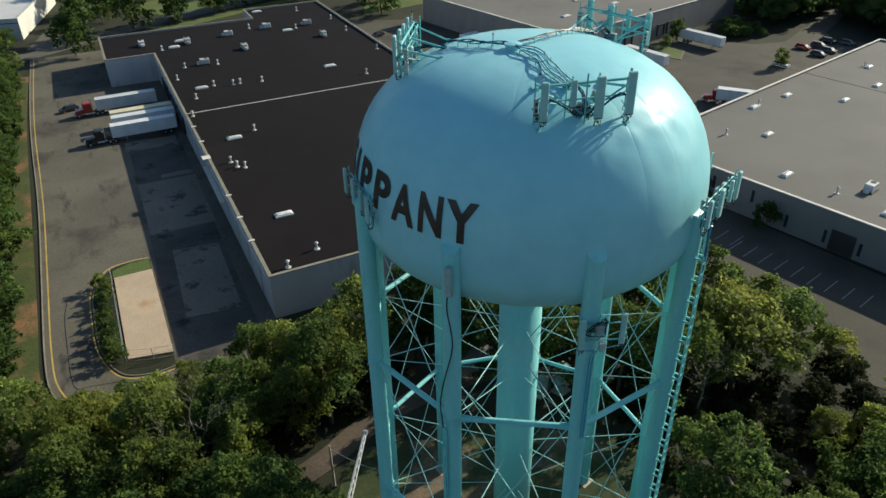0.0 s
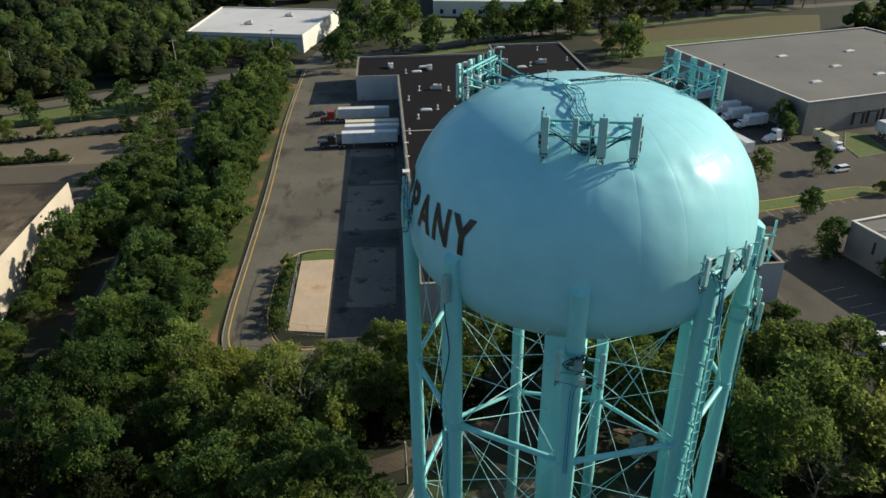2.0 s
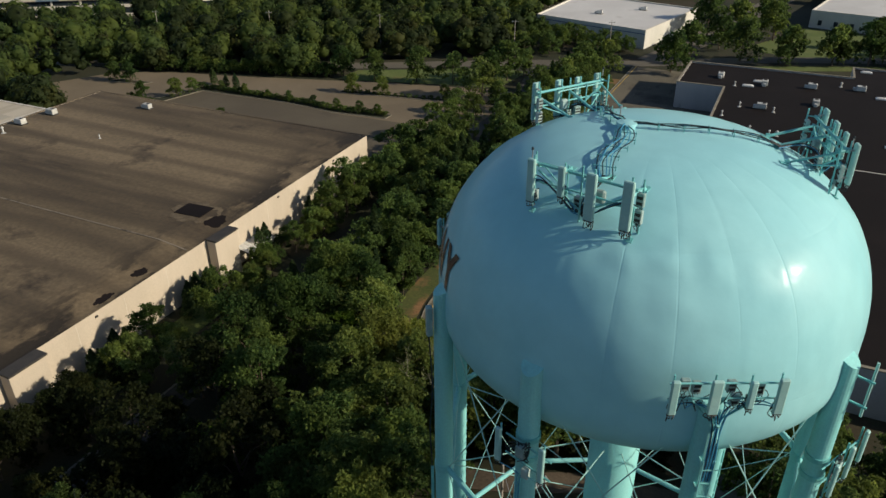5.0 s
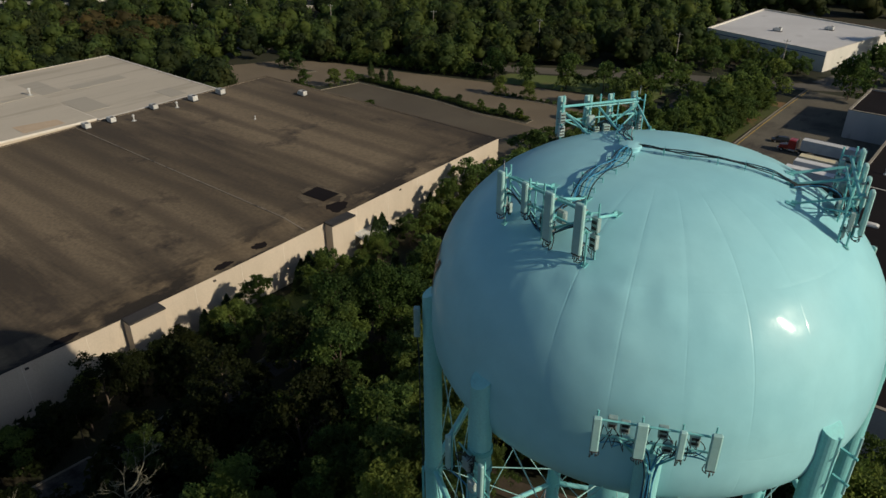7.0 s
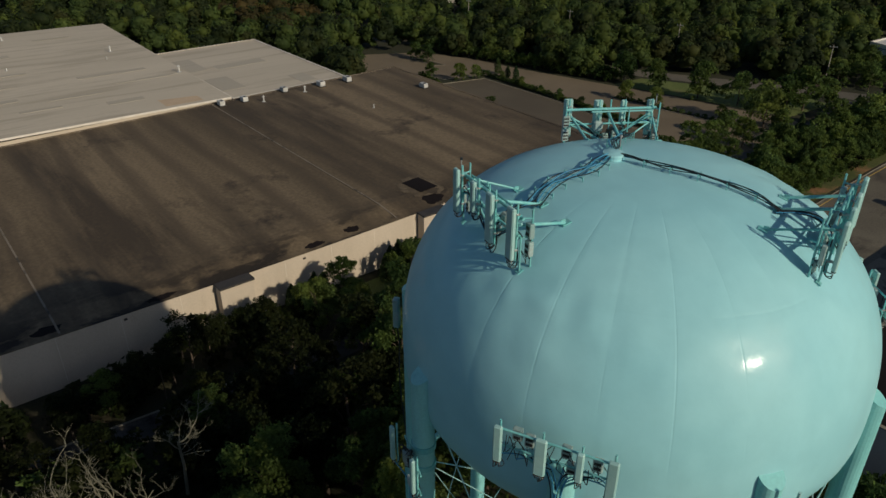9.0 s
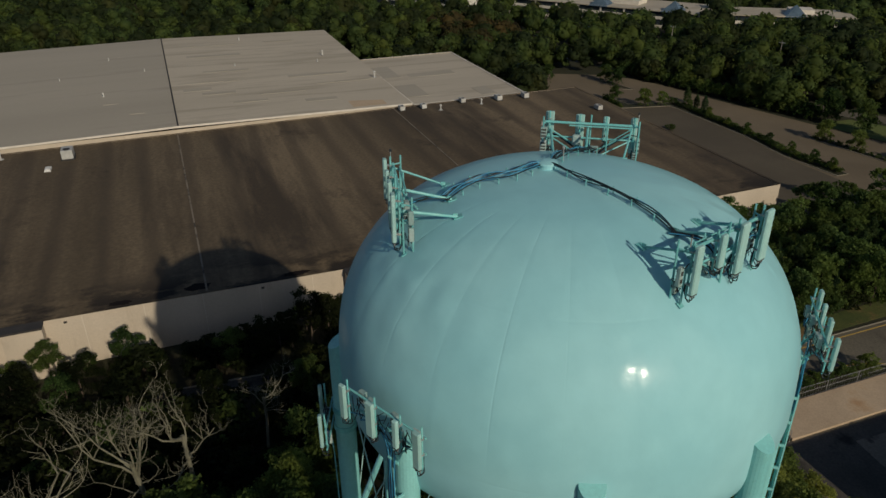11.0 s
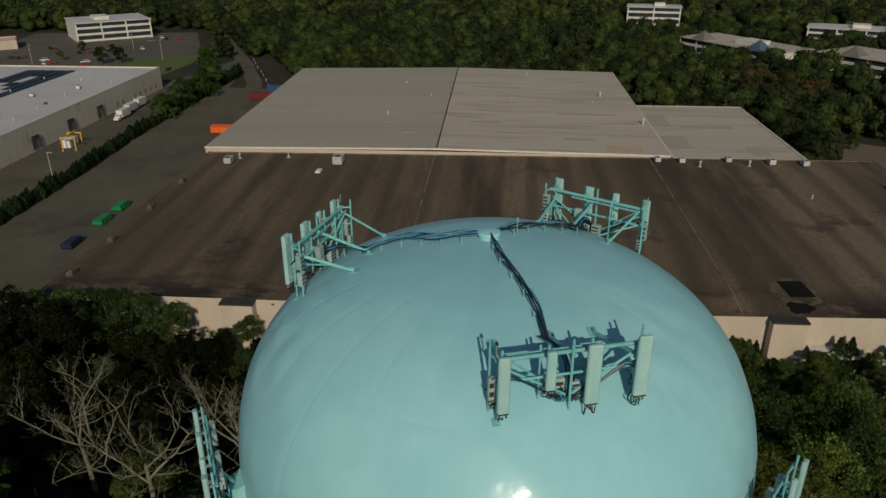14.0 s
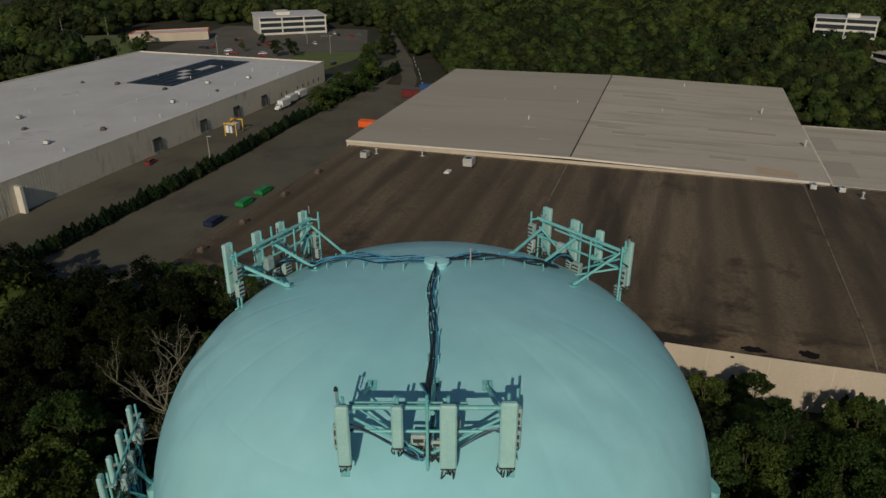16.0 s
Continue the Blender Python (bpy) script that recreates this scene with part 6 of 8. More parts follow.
def dead_tree(seed, h, fork=0.4, limbs=5, wide=0.75, lean=0.0):
    """A bare tree: a trunk up to the fork, crooked limbs that arch out and upwards, and many thin twigs on them."""
    rng = random.Random(seed)
    t = thing("dead_tree", "bare bleached dead tree with forked branches", "dead tree", (0, 0, -60 - seed), 0, "dead trees")
    trunk = Geo()

    def branch(limb, p, d, length, r, depth):
        pts = [p]
        for i in range(5):
            d = (d + Vector((rng.uniform(-0.36, 0.36), rng.uniform(-0.36, 0.36), rng.uniform(-0.10, 0.26)))).normalized()
            pts.append(pts[-1] + d * length / 5)
        limb.path(pts, r, 6 if depth < 1 else 4 if depth < 2 else 3, r * 0.4)
        if depth < 3:
            for i in range((5, 4, 3)[depth]):
                q = pts[rng.randint(2, 5)]
                s = Vector((rng.uniform(-1, 1), rng.uniform(-1, 1), rng.uniform(-0.25, 0.8))).normalized()
                branch(limb, q, (d * 0.55 + s * 0.85).normalized(), length * rng.uniform(0.34, 0.6), max(r * rng.uniform(0.36, 0.54), 0.015), depth + 1)

    top = Vector((lean, 0.3, h * fork))
    trunk.path([(0, 0, -0.3), (lean * 0.2, 0.2, h * fork * 0.35), (lean * 0.7, 0.0, h * fork * 0.7), tuple(top)], 0.34, 9, 0.19)
    for i in range(limbs):
        a = 2 * math.pi * (i + rng.uniform(-0.3, 0.3)) / limbs
        d = Vector((math.cos(a) * wide, math.sin(a) * wide, rng.uniform(0.45, 0.95))).normalized()
        limb = Geo()
        branch(limb, top - Vector((0, 0, rng.uniform(0, h * 0.12))), d, h * (1 - fork) * rng.uniform(0.7, 1.05), rng.uniform(0.105, 0.16), 0)
        part("limb", limb, M_DEAD, t)
    for i in range(3):
        a = rng.uniform(0, 6.28)
        limb = Geo()
        branch(limb, top * rng.uniform(0.6, 0.92), Vector((math.cos(a), math.sin(a), 0.15)), h * rng.uniform(0.12, 0.24), 0.07, 1)
        part("limb", limb, M_DEAD, t)
    part("trunk", trunk, M_DEAD, t)
    return t


BROAD = "broadleaf tree with a dense green crown"
SUNLIT = "broadleaf tree with sunlight put into its light green crown"
near_kinds = [deciduous(11, 14, 5.6, 5200, 0.33, M_LEAF, BROAD, lobes=66), deciduous(12, 16, 5.0, 5200, 0.33, M_LEAF, BROAD, lobes=60), deciduous(13, 12, 5.2, 4800, 0.33, M_LEAF, BROAD, lobes=60), deciduous(14, 17, 6.0, 5600, 0.34, M_LEAF, BROAD, lobes=72)]
sunlit_kinds = [deciduous(21, 14, 5.6, 5200, 0.32, M_LEAF_SUNLIT, SUNLIT, lobes=66), deciduous(22, 16, 5.2, 5200, 0.32, M_LEAF_SUNLIT, SUNLIT, lobes=60), deciduous(23, 13, 5.4, 4800, 0.32, M_LEAF_SUNLIT, SUNLIT, lobes=60)]
shaded_kinds = [deciduous(16, 14, 5.4, 3600, 0.38, M_LEAF_SHADED, "woodland tree with shade put into its dark leaves", lobes=48), deciduous(17, 12, 5.0, 3400, 0.38, M_LEAF_SHADED, "woodland tree with shade put into its dark leaves", lobes=42)]
belt_kinds = [deciduous(18, 14, 5.4, 2500, 0.48, M_LEAF_BELT, BROAD, lobes=48, low=0.12), deciduous(19, 15, 5.0, 2500, 0.48, M_LEAF_BELT, BROAD, lobes=48, low=0.12), deciduous(20, 12, 5.4, 2300, 0.46, M_LEAF_BELT, BROAD, lobes=48, low=0.12)]
bright_kind = deciduous(15, 9, 3.6, 2600, 0.32, M_LEAF_BRIGHT, "small tree with bright yellow-green leaves", lobes=42)
STREET = "rounded street tree beside asphalt"
park_kinds = [deciduous(33, 16, 6.4, 3400, 0.52, M_LEAF_PARK, "large dark street tree on a verge", "street_tree", lobes=54, low=0.2, plump=1.2), deciduous(34, 14, 6.0, 3200, 0.5, M_LEAF_PARK, "large dark street tree on a verge", "street_tree", lobes=48, low=0.2, plump=1.2)]
street_kinds = [deciduous(31, 9, 4.4, 1700, 0.48, M_LEAF, STREET, "street_tree", lobes=36, low=0.18, plump=1.32), deciduous(32, 7.5, 3.8, 1500, 0.44, M_LEAF, STREET, "street_tree", lobes=30, low=0.18, plump=1.32)]
pine = conifer(41, 13, 4.2, 3000, 0.5, M_LEAF_CONIFER, "tall dark pine in the woods")
cypress = conifer(42, 5.5, 1.15, 700, 0.36, M_LEAF_CONIFER, "narrow dark hedge conifer", "hedge_conifer", True)
shaded_bush = deciduous(52, 2.6, 2.0, 420, 0.34, M_LEAF_SHADED, "undergrowth shrub with shade put into its leaves", "shrub", "shrub", 18, 0.16, 1.3)
bush = deciduous(51, 2.6, 1.9, 460, 0.32, M_LEAF, "low rounded green shrub", "shrub", "shrub", 18, 0.16, 1.3)
dead_kinds = [dead_tree(61, 22.5, 0.56, 5, 1.0), dead_tree(62, 22.5, 0.64, 6, 0.42, 0.8), dead_tree(63, 22, 0.74, 4, 0.75), dead_tree(64, 23, 0.6, 3, 0.6)]


def inside(p, poly):
    x, y = p
    c = False
    for i in range(len(poly)):
        (x0, y0), (x1, y1) = poly[i - 1], poly[i]
        if (y0 > y) != (y1 > y) and x < (x1 - x0) * (y - y0) / (y1 - y0) + x0:
            c = not c
    return c


KEEP_OFF = [inset(q, -2.5) for q in (
    [(-19.5, 80), (15.4, 83), (76, 90), (76, 256), (-19.5, 262)], CREAM, [(GX0, GY0), (GX1, GY0), (GX1, GY1), (GX0, GY1)], [(-204.2, 86.6), (-142.5, 86.6), (-142.5, 122.5), (-204.2, 122.5)],
    EAST, NE, WN, W2, W3, SW, [(-330, -108), (-40, -108), (-46, -43.5), (-258, -46), (-330, -80)], [(77, 96), (77, 256), (107, 243), (122.5, 171), (178, 182), (180, 170.5), (197, 160), (210, 154), (220, 140), (97, 107), (107, 58), (112, 30), (84, 30), (74, 44), (80, 62), (74, 84)],
)]
KEEP_OFF += [inset(q, -2.5) for q in (
    [(-188, 156), (-186, 141), (-56, 141), (-52, 160), (-40, 172), (-40, 206), (-49, 210), (-86, 202), (-140, 187), (-159, 183), (-176, 176)], [(-420, -265), (-300, -240), (-285, -125), (-330, -118), (-430, -160)],
    [(88, 254), (180, 270), (205, 285), (214, 330), (190, 330), (98, 296)], strip([(-121, 213), (-56, 247), (-20, 262), (26, 288), (80, 309), (128, 326), (164, 338), (211, 349), (300, 366)], 6),
    strip([(-14, 268), (-6, 300), (6, 350), (20, 415), (40, 500)], 12), 
)]
KEEP_OFF += [inset(q, -2.5) for q in (
    strip([(-47, 244), (-43, 220), (-40, 196), (-41, 140)], 6), [(-103, 203), (-52, 217), (-50, 236), (-60, 237), (-102, 214)], strip([(-8, 60), (12, 56.5), (34, 62)], 2),
    [(-377, -283), (-331, -283), (-331, -238), (-377, -238)], [(-330, -365), (-298, -335), (-274, -245), (-300, -240), (-345, -285), (-362, -292)])]
LANE = strip([(-41, 140), (-40, 110), (-39, 80), (-39, 40), (-41, 10)], 6)


def clear(x, y):
    return not any(inside((x, y), q) for q in KEEP_OFF)


def scatter(rng, poly, step, seed_off=0.35):
    xs, ys = [p[0] for p in poly], [p[1] for p in poly]
    y, row = min(ys), 0
    while y < max(ys):
        x = min(xs) + (step / 2 if row % 2 else 0)
        while x < max(xs):
            px_, py_ = x + rng.uniform(-seed_off, seed_off) * step, y + rng.uniform(-seed_off, seed_off) * step
            if inside((px_, py_), poly):
                yield px_, py_
            x += step
        y += step * 0.87
        row += 1


def plant(rng, kind, x, y, s=1.0, flat=1.0):
    c = copy_thing(kind, pose(x, y, terrain(x, y), rng.uniform(-3, 3), rng.uniform(-3, 3), rng.uniform(0, 360)))
    c.scale = (s * flat, s * flat, s)
    return c


def thicket(name, label, category, spots):
    """Plants too many to pick apart, joined into one mesh with crowns and stems."""
    vs, fs, ids, n = [], [], [], 0
    stem = np.array([t for i in range(4) for t in ((i, (i + 1) % 4, 4 + i), ((i + 1) % 4, 4 + (i + 1) % 4, 4 + i))])
    for kind, (x, y, s, flat, turn) in spots:
        me = next(o for o in kind.children if o.name.startswith("crown")).data
        v = np.empty(len(me.vertices) * 3, np.float32)
        me.vertices.foreach_get("co", v)
        c, d = math.cos(turn) * s * flat, math.sin(turn) * s * flat
        v = v.reshape(-1, 3) @ np.array([[c, d, 0], [-d, c, 0], [0, 0, s]]) + np.array([x, y, terrain(x, y)])
        t = np.array([[x + 0.14 * s * math.cos(a), y + 0.14 * s * math.sin(a), terrain(x, y) + z] for z in (-0.3, s * me["tall"] * 0.6) for a in (0, 1.57, 3.14, 4.71)])
        vs += [v, t]
        k = len(v)
        fs += [np.arange(k).reshape(-1, 3) + n, stem + n + k]
        ids += [np.zeros(k // 3, np.int32), np.ones(8, np.int32)]
        n += k + 8
    ob = fast_mesh(name, np.concatenate(vs), np.concatenate(fs), next(o for o in spots[0][0].children if o.name.startswith("crown")).data.materials[0])
    ob.data.materials.append(M_BARK)
    ob.data.polygons.foreach_set("material_index", np.concatenate(ids))
    tagged(ob, label, category, kind="stuff")


rng = random.Random(77)
DEAD = ((-17.5, -5.5, 1.08), (-13.5, 9.5, 1.05), (-13, 15, 0.95), (-22, -17, 1.08), (-26, -1, 0.85), (-22, 7, 0.9), (-27, 11, 0.8), (-25.5, 22, 0.75), (-19, -14, 0.9), (0.6, 60.6, 0.6), (54, 44, 0.8))
hidden = []
# woods round the tower
for x, y in scatter(rng, [(-50, -55), (76, -40), (76, 86), (16, 87), (-18, 79), (-22, 150), (-50, 150)], 7.1):
    r = math.hypot(x - AXIS.x, y - AXIS.y)
    if r < 20 or not clear(x, y) or inside((x, y), LANE) or (x < -48 and y < 135) or (-3 < x < 26 and 52.5 < y < 62):
        continue
    if x > 10 and y < -8 or (45 < x < 62 and 27 < y < 47):
        continue
    if x < -20 and y > 92 or (-47 < x < -33.5 and y > 66) or (55 < x < 76 and 28 < y < 60):
        continue
    # the dark-leaved kinds carry the shade of tank and trees in their colour
    if -50 < x < -31 and 28 < y < 53 or y < -24:
        hidden.append((rng.choice(shaded_kinds), (x, y, rng.uniform(0.55, 0.75) if y > 0 else rng.uniform(0.72, 1.05), 1.0, rng.uniform(0, 6.28))))
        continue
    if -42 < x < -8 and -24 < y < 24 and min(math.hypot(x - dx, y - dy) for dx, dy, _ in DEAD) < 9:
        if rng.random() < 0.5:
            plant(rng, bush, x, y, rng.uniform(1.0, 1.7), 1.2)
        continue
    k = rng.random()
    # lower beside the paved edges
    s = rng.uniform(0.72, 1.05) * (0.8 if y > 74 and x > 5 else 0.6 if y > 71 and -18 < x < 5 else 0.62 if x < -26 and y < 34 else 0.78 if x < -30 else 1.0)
    plant(rng, bright_kind if k < 0.04 else rng.choice(shaded_kinds if x < -12 and y < 57 and k > 0.16 else sunlit_kinds if y > 53 and -20 < x < 20 else near_kinds), x, y, s)
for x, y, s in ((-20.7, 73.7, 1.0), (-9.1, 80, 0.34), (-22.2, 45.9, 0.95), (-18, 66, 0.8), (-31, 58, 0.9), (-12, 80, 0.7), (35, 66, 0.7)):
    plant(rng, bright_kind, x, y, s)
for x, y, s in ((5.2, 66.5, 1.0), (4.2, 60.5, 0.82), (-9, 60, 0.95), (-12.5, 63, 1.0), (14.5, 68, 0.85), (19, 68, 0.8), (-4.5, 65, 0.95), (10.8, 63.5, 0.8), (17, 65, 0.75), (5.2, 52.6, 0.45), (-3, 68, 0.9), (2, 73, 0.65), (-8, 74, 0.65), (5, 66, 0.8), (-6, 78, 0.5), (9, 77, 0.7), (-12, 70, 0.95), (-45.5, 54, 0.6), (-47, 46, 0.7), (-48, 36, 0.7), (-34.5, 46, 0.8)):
    plant(rng, rng.choice(sunlit_kinds if x > -28 else shaded_kinds), x, y, s)
for x, y, s in ((-4, 56.5, 1.0), (-1, 50.5, 0.9), (-7, 48, 0.9), (-46.2, 84.5, 0.42), (-45, 57.7, 0.5), (-46.5, 74, 0.36), (-47, 90, 0.4), (-35.2, 60, 0.8), (-33.5, 68, 0.7), (-30, 64, 1.0), (-49.5, 91, 0.55), (-49, 100, 0.5), (-48.5, 109, 0.5), (-49, 119, 0.55), (-42.6, 62, 0.55), (-27, 60, 1.0), (-22, 56, 1.0)):
    plant(rng, rng.choice(near_kinds), x, y, s)
for x, y, s in ((-42, -62, 0.95), (-39, -54, 0.95), (-43.5, -70, 0.95), (-37, -61, 1.0), (-40, -78, 1.0), (-36, -70, 1.0), (-42, -48, 0.9), (-44, -84, 1.0), (-34, -52, 1.0), (-38, -88, 1.0)):
    plant(rng, rng.choice(shaded_kinds), x, y, s)
for y in (79.6, 80.7, 82, 55.5, 56.8):
    plant(rng, cypress, -53.2, y, rng.uniform(0.75, 1.1))
for i, x, y, s in ((0, -7, 0.6, 1.08), (1, -8, 12.2, 1.08), (2, -7.5, 17.0, 1.05), (3, -12, -9, 0.95), (3, -24, -17, 0.6), (2, -20, 25, 0.7), (3, 0.6, 60.6, 0.62), (3, 54, 44, 0.5)):
    plant(rng, dead_kinds[i], x, y, s)
for x, y, s in ((-46, -41, 1.0), (-43, -31, 0.95), (-38, -46, 1.0), (-48, -22, 0.8), (-36, -36, 1.0), (-44, -52, 1.0), (-30, -44, 0.9), (-47, -33, 0.9), (-34, -26, 0.8)):
    plant(rng, rng.choice(shaded_kinds), x, y, s)
for i in range(26):
    plant(rng, shaded_bush if i % 3 else bush, rng.uniform(44, 66), rng.uniform(24, 51), rng.uniform(0.4, 0.9))
for x, y, s in ((72, 27, 0.6), (66, 25, 0.7), (60, 22, 0.8), (73, 57, 0.7), (66, 60, 0.8), (76, 66, 0.7)):
    plant(rng, rng.choice(near_kinds), x, y, s)
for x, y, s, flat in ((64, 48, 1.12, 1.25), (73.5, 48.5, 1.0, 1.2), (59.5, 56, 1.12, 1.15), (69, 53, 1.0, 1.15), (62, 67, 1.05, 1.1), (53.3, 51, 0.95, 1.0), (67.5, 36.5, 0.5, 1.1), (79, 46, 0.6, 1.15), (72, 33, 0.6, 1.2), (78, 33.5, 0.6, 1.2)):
    plant(rng, sunlit_kinds[0], x, y, s, flat)
for x, y, s in ((74, 28, 0.62), (80, 29, 0.6), (75.5, 42.5, 0.62), (70, 40.5, 0.55), (74, 37.5, 0.55)):
    plant(rng, rng.choice(shaded_kinds), x, y, s, 1.25)
for x, y, s in ((64, 31, 0.4), (84, 28, 0.6)):
    plant(rng, rng.choice(sunlit_kinds), x, y, s)
for y in (84, 88.5, 95, 104, 112.5, 117, 123, 128, 133):
    plant(rng, rng.choice(near_kinds), -50.2 + rng.uniform(-1.5, 2.5), y, rng.uniform(0.30, 0.46))
for x, y, s in ((-50.6, -41, 0.9), (-50.2, -33.5, 0.95), (-50.8, -27.5, 0.95), (-50.0, -21.5, 0.93), (-50.5, -16.5, 0.78), (-51.2, -3.2, 0.6), (-51.2, 8.4, 0.58)):
    plant(rng, near_kinds[0], x, y, s, 0.85)
# undergrowth below the dead trees, with shade put into its leaf colour
under, belt = [], []
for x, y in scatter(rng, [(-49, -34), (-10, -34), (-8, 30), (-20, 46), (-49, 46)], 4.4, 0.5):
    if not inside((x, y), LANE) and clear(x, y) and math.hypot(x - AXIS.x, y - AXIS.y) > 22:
        under.append((shaded_bush, (x, y, rng.uniform(0.9, 2.0), 1.1, rng.uniform(0, 6.28))))
# near-black shrubs stand for the shade under the eastern crowns
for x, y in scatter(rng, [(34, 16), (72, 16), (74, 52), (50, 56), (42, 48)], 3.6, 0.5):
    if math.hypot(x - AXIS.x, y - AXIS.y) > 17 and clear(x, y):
        under.append((shaded_bush, (x, y, rng.uniform(0.35, 0.9), 1.3, rng.uniform(0, 6.28))))
# more of them paint the shaded gap beside the dirt track
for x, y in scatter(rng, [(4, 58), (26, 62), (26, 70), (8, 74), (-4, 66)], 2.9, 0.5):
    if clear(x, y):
        under.append((shaded_bush, (x, y, rng.uniform(0.6, 1.1), 1.3, rng.uniform(0, 6.28))))
# belt between the yard and the drive
for x, y in scatter(rng, [(-33, 84), (-20.8, 84), (-21.6, 150), (-23.5, 200), (-25, 246), (-36, 240), (-36, 150)], 5.0):
    if not inside((x, y), LANE):
        if rng.random() < 0.3:
            plant(rng, pine, x, y, rng.uniform(0.55, 0.85))
        else:
            belt.append((rng.choice(belt_kinds), (x, y, rng.uniform(0.5, 0.85), 1.0, rng.uniform(0, 6.28))))
for x, y in scatter(rng, [(-52, 98), (-38, 98), (-37, 150), (-42, 172), (-50, 160)], 5.6):
    if x > -46.5 and y < 128:
        continue
    belt.append((rng.choice(belt_kinds), (x, y, rng.uniform(0.55, 0.85), 1.0, rng.uniform(0, 6.28))))
for i in range(34):
    belt.append((rng.choice(belt_kinds), (-24.0 + rng.uniform(-1.0, 0.8), 87 + i * 4.4 + rng.uniform(-1, 1), rng.uniform(0.4, 0.62), 1.0, rng.uniform(0, 6.28))))
for x, y in scatter(rng, [(-33, 84), (-21.5, 84), (-22.5, 150), (-24, 200), (-33, 200)], 3.4, 0.5):
    under.append((shaded_bush, (x, y, rng.uniform(0.7, 1.5), 1.2, rng.uniform(0, 6.28))))
# evergreens close beside the lane
for i in range(17):
    y = 80 + i * 4.4 + rng.uniform(-1.2, 1.2)
    if i % 3 == 0:
        plant(rng, pine, -33.6 + rng.uniform(-1.6, 1.2), y, rng.uniform(0.55, 0.8))
    else:
        belt.append((rng.choice(belt_kinds), (-33.6 + rng.uniform(-1.6, 1.2), y, rng.uniform(0.55, 0.8), 1.0, rng.uniform(0, 6.28))))
for x, y, s in ((-47.5, 108, 0.5), (-48.5, 121.5, 0.75), (-49.5, 143.5, 0.8), (-41, 147, 0.85), (-45.8, 84, 0.5), (-47, 132, 0.7), (-44, 127, 0.6), (-37, 126, 0.6), (-38, 136, 0.7)):
    plant(rng, rng.choice(belt_kinds), x, y, s, 1.15)
# along the cream wall
for y in (-24, -8, 2, 12, 24, 36, 52, 58, 66, 74, 93, 99, 108, 118, 128):
    plant(rng, pine if rng.random() < 0.35 else rng.choice(near_kinds), -51.5 + rng.uniform(-1, 1), y, rng.uniform(0.28, 0.4) if y < 50 else rng.uniform(0.28, 0.42))
for y in (60, 62, 76, 78, 95.5, 97, 112, 114):
    plant(rng, cypress, -53.6, y, rng.uniform(0.8, 1.2))
for i in range(46):
    plant(rng, bush, -22.6 + rng.uniform(-0.7, 0.7), 84 + i * 3.3, rng.uniform(0.6, 1.3))
for x, y in scatter(rng, [(-60, 256), (-26, 268), (-24, 278), (-64, 290)], 6.2):
    belt.append((rng.choice(belt_kinds), (x, y, rng.uniform(0.45, 0.7), 1.0, rng.uniform(0, 6.28))))
for i in range(16):
    belt.append((rng.choice(belt_kinds), (-66 + i * 2.8, 288 - i * 0.75 + rng.uniform(-2, 2), rng.uniform(0.35, 0.6), 1.0, rng.uniform(0, 6.28))))
for i in range(24):
    belt.append((rng.choice(belt_kinds), (-22.8 + rng.uniform(-0.8, 0.6), 88 + i * 6.2 + rng.uniform(-1, 1), rng.uniform(0.3, 0.5), 1.0, rng.uniform(0, 6.28))))
thicket("tree_belt", "dense belt of green trees between yard and car park", "tree belt", belt)
thicket("undergrowth", "undergrowth below the trees with shade put into its leaf colour", "undergrowth", under)
thicket("woodland", "woods beside the cream warehouse with shade put into their leaves", "woods", hidden)
# shrubs on the island beside the pad
for i in range(9):
    plant(rng, bush, -7.6 + rng.uniform(-0.4, 0.4), 92 + i * 2.6, rng.uniform(0.7, 1.0))
# street and yard trees
for x, y in ((-2, 273), (14, 282), (30, 282.5), (44, 288), (56, 293), (66, 298), (73, 299), (84, 303), (92, 302), (97, 255), (103, 266), (6, 296), (-5, 256), (10, 312), (22, 320), (18, 340), (60, 318), (80, 322), (100, 328), (-2, 318), (20, 360), (-105, 206), (-93, 206), (-79, 209.5), (-67, 212.5), (-55, 217), (-52, 224), (-50, 230), (-35, 205), (-36, 178), (-32, 215), (-30, 232), (-26, 245), (-52, 200)):
    plant(rng, rng.choice(street_kinds), x + rng.uniform(-1, 1), y + rng.uniform(-1, 1), rng.uniform(1.4, 2.0) if x > -20 else rng.uniform(1.1, 1.45))
for x, y, s in ((60, 296, 0.9), (76, 300, 0.9), (88, 295.5, 1.0), (103, 306, 1.0), (116, 318, 0.95), (125.5, 324, 1.05), (134.6, 319, 0.98), (144, 330, 0.8), (152.6, 331.7, 0.85), (162, 338, 0.9), (170.5, 338.7, 1.1), (184, 343, 1.0), (200, 346, 1.0), (216, 349, 1.1), (99, 273, 0.68), (106, 276, 0.62), (45, 292, 0.85), (30, 286, 0.8), (92, 318, 0.9), (110, 334, 1.0), (140, 342, 1.0), (160, 350, 1.0), (180, 354, 1.0), (72, 312, 0.8)):
    plant(rng, rng.choice(park_kinds), x + rng.uniform(-1, 1), y + rng.uniform(-1, 1), s)
for i in range(16):
    plant(rng, bush, 184 + rng.uniform(0, 14), 167 + rng.uniform(0, 14), rng.uniform(0.7, 1.6), 1.2)
for x, y, s in ((98, 124, 0.7), (120, 134, 0.35), (92, 106, 0.6), (124, 166, 0.5), (102, 78, 0.6), (83, 60, 0.7), (122, 133, 0.4), (112, 118, 0.4)):
    plant(rng, rng.choice(street_kinds), x, y, s)
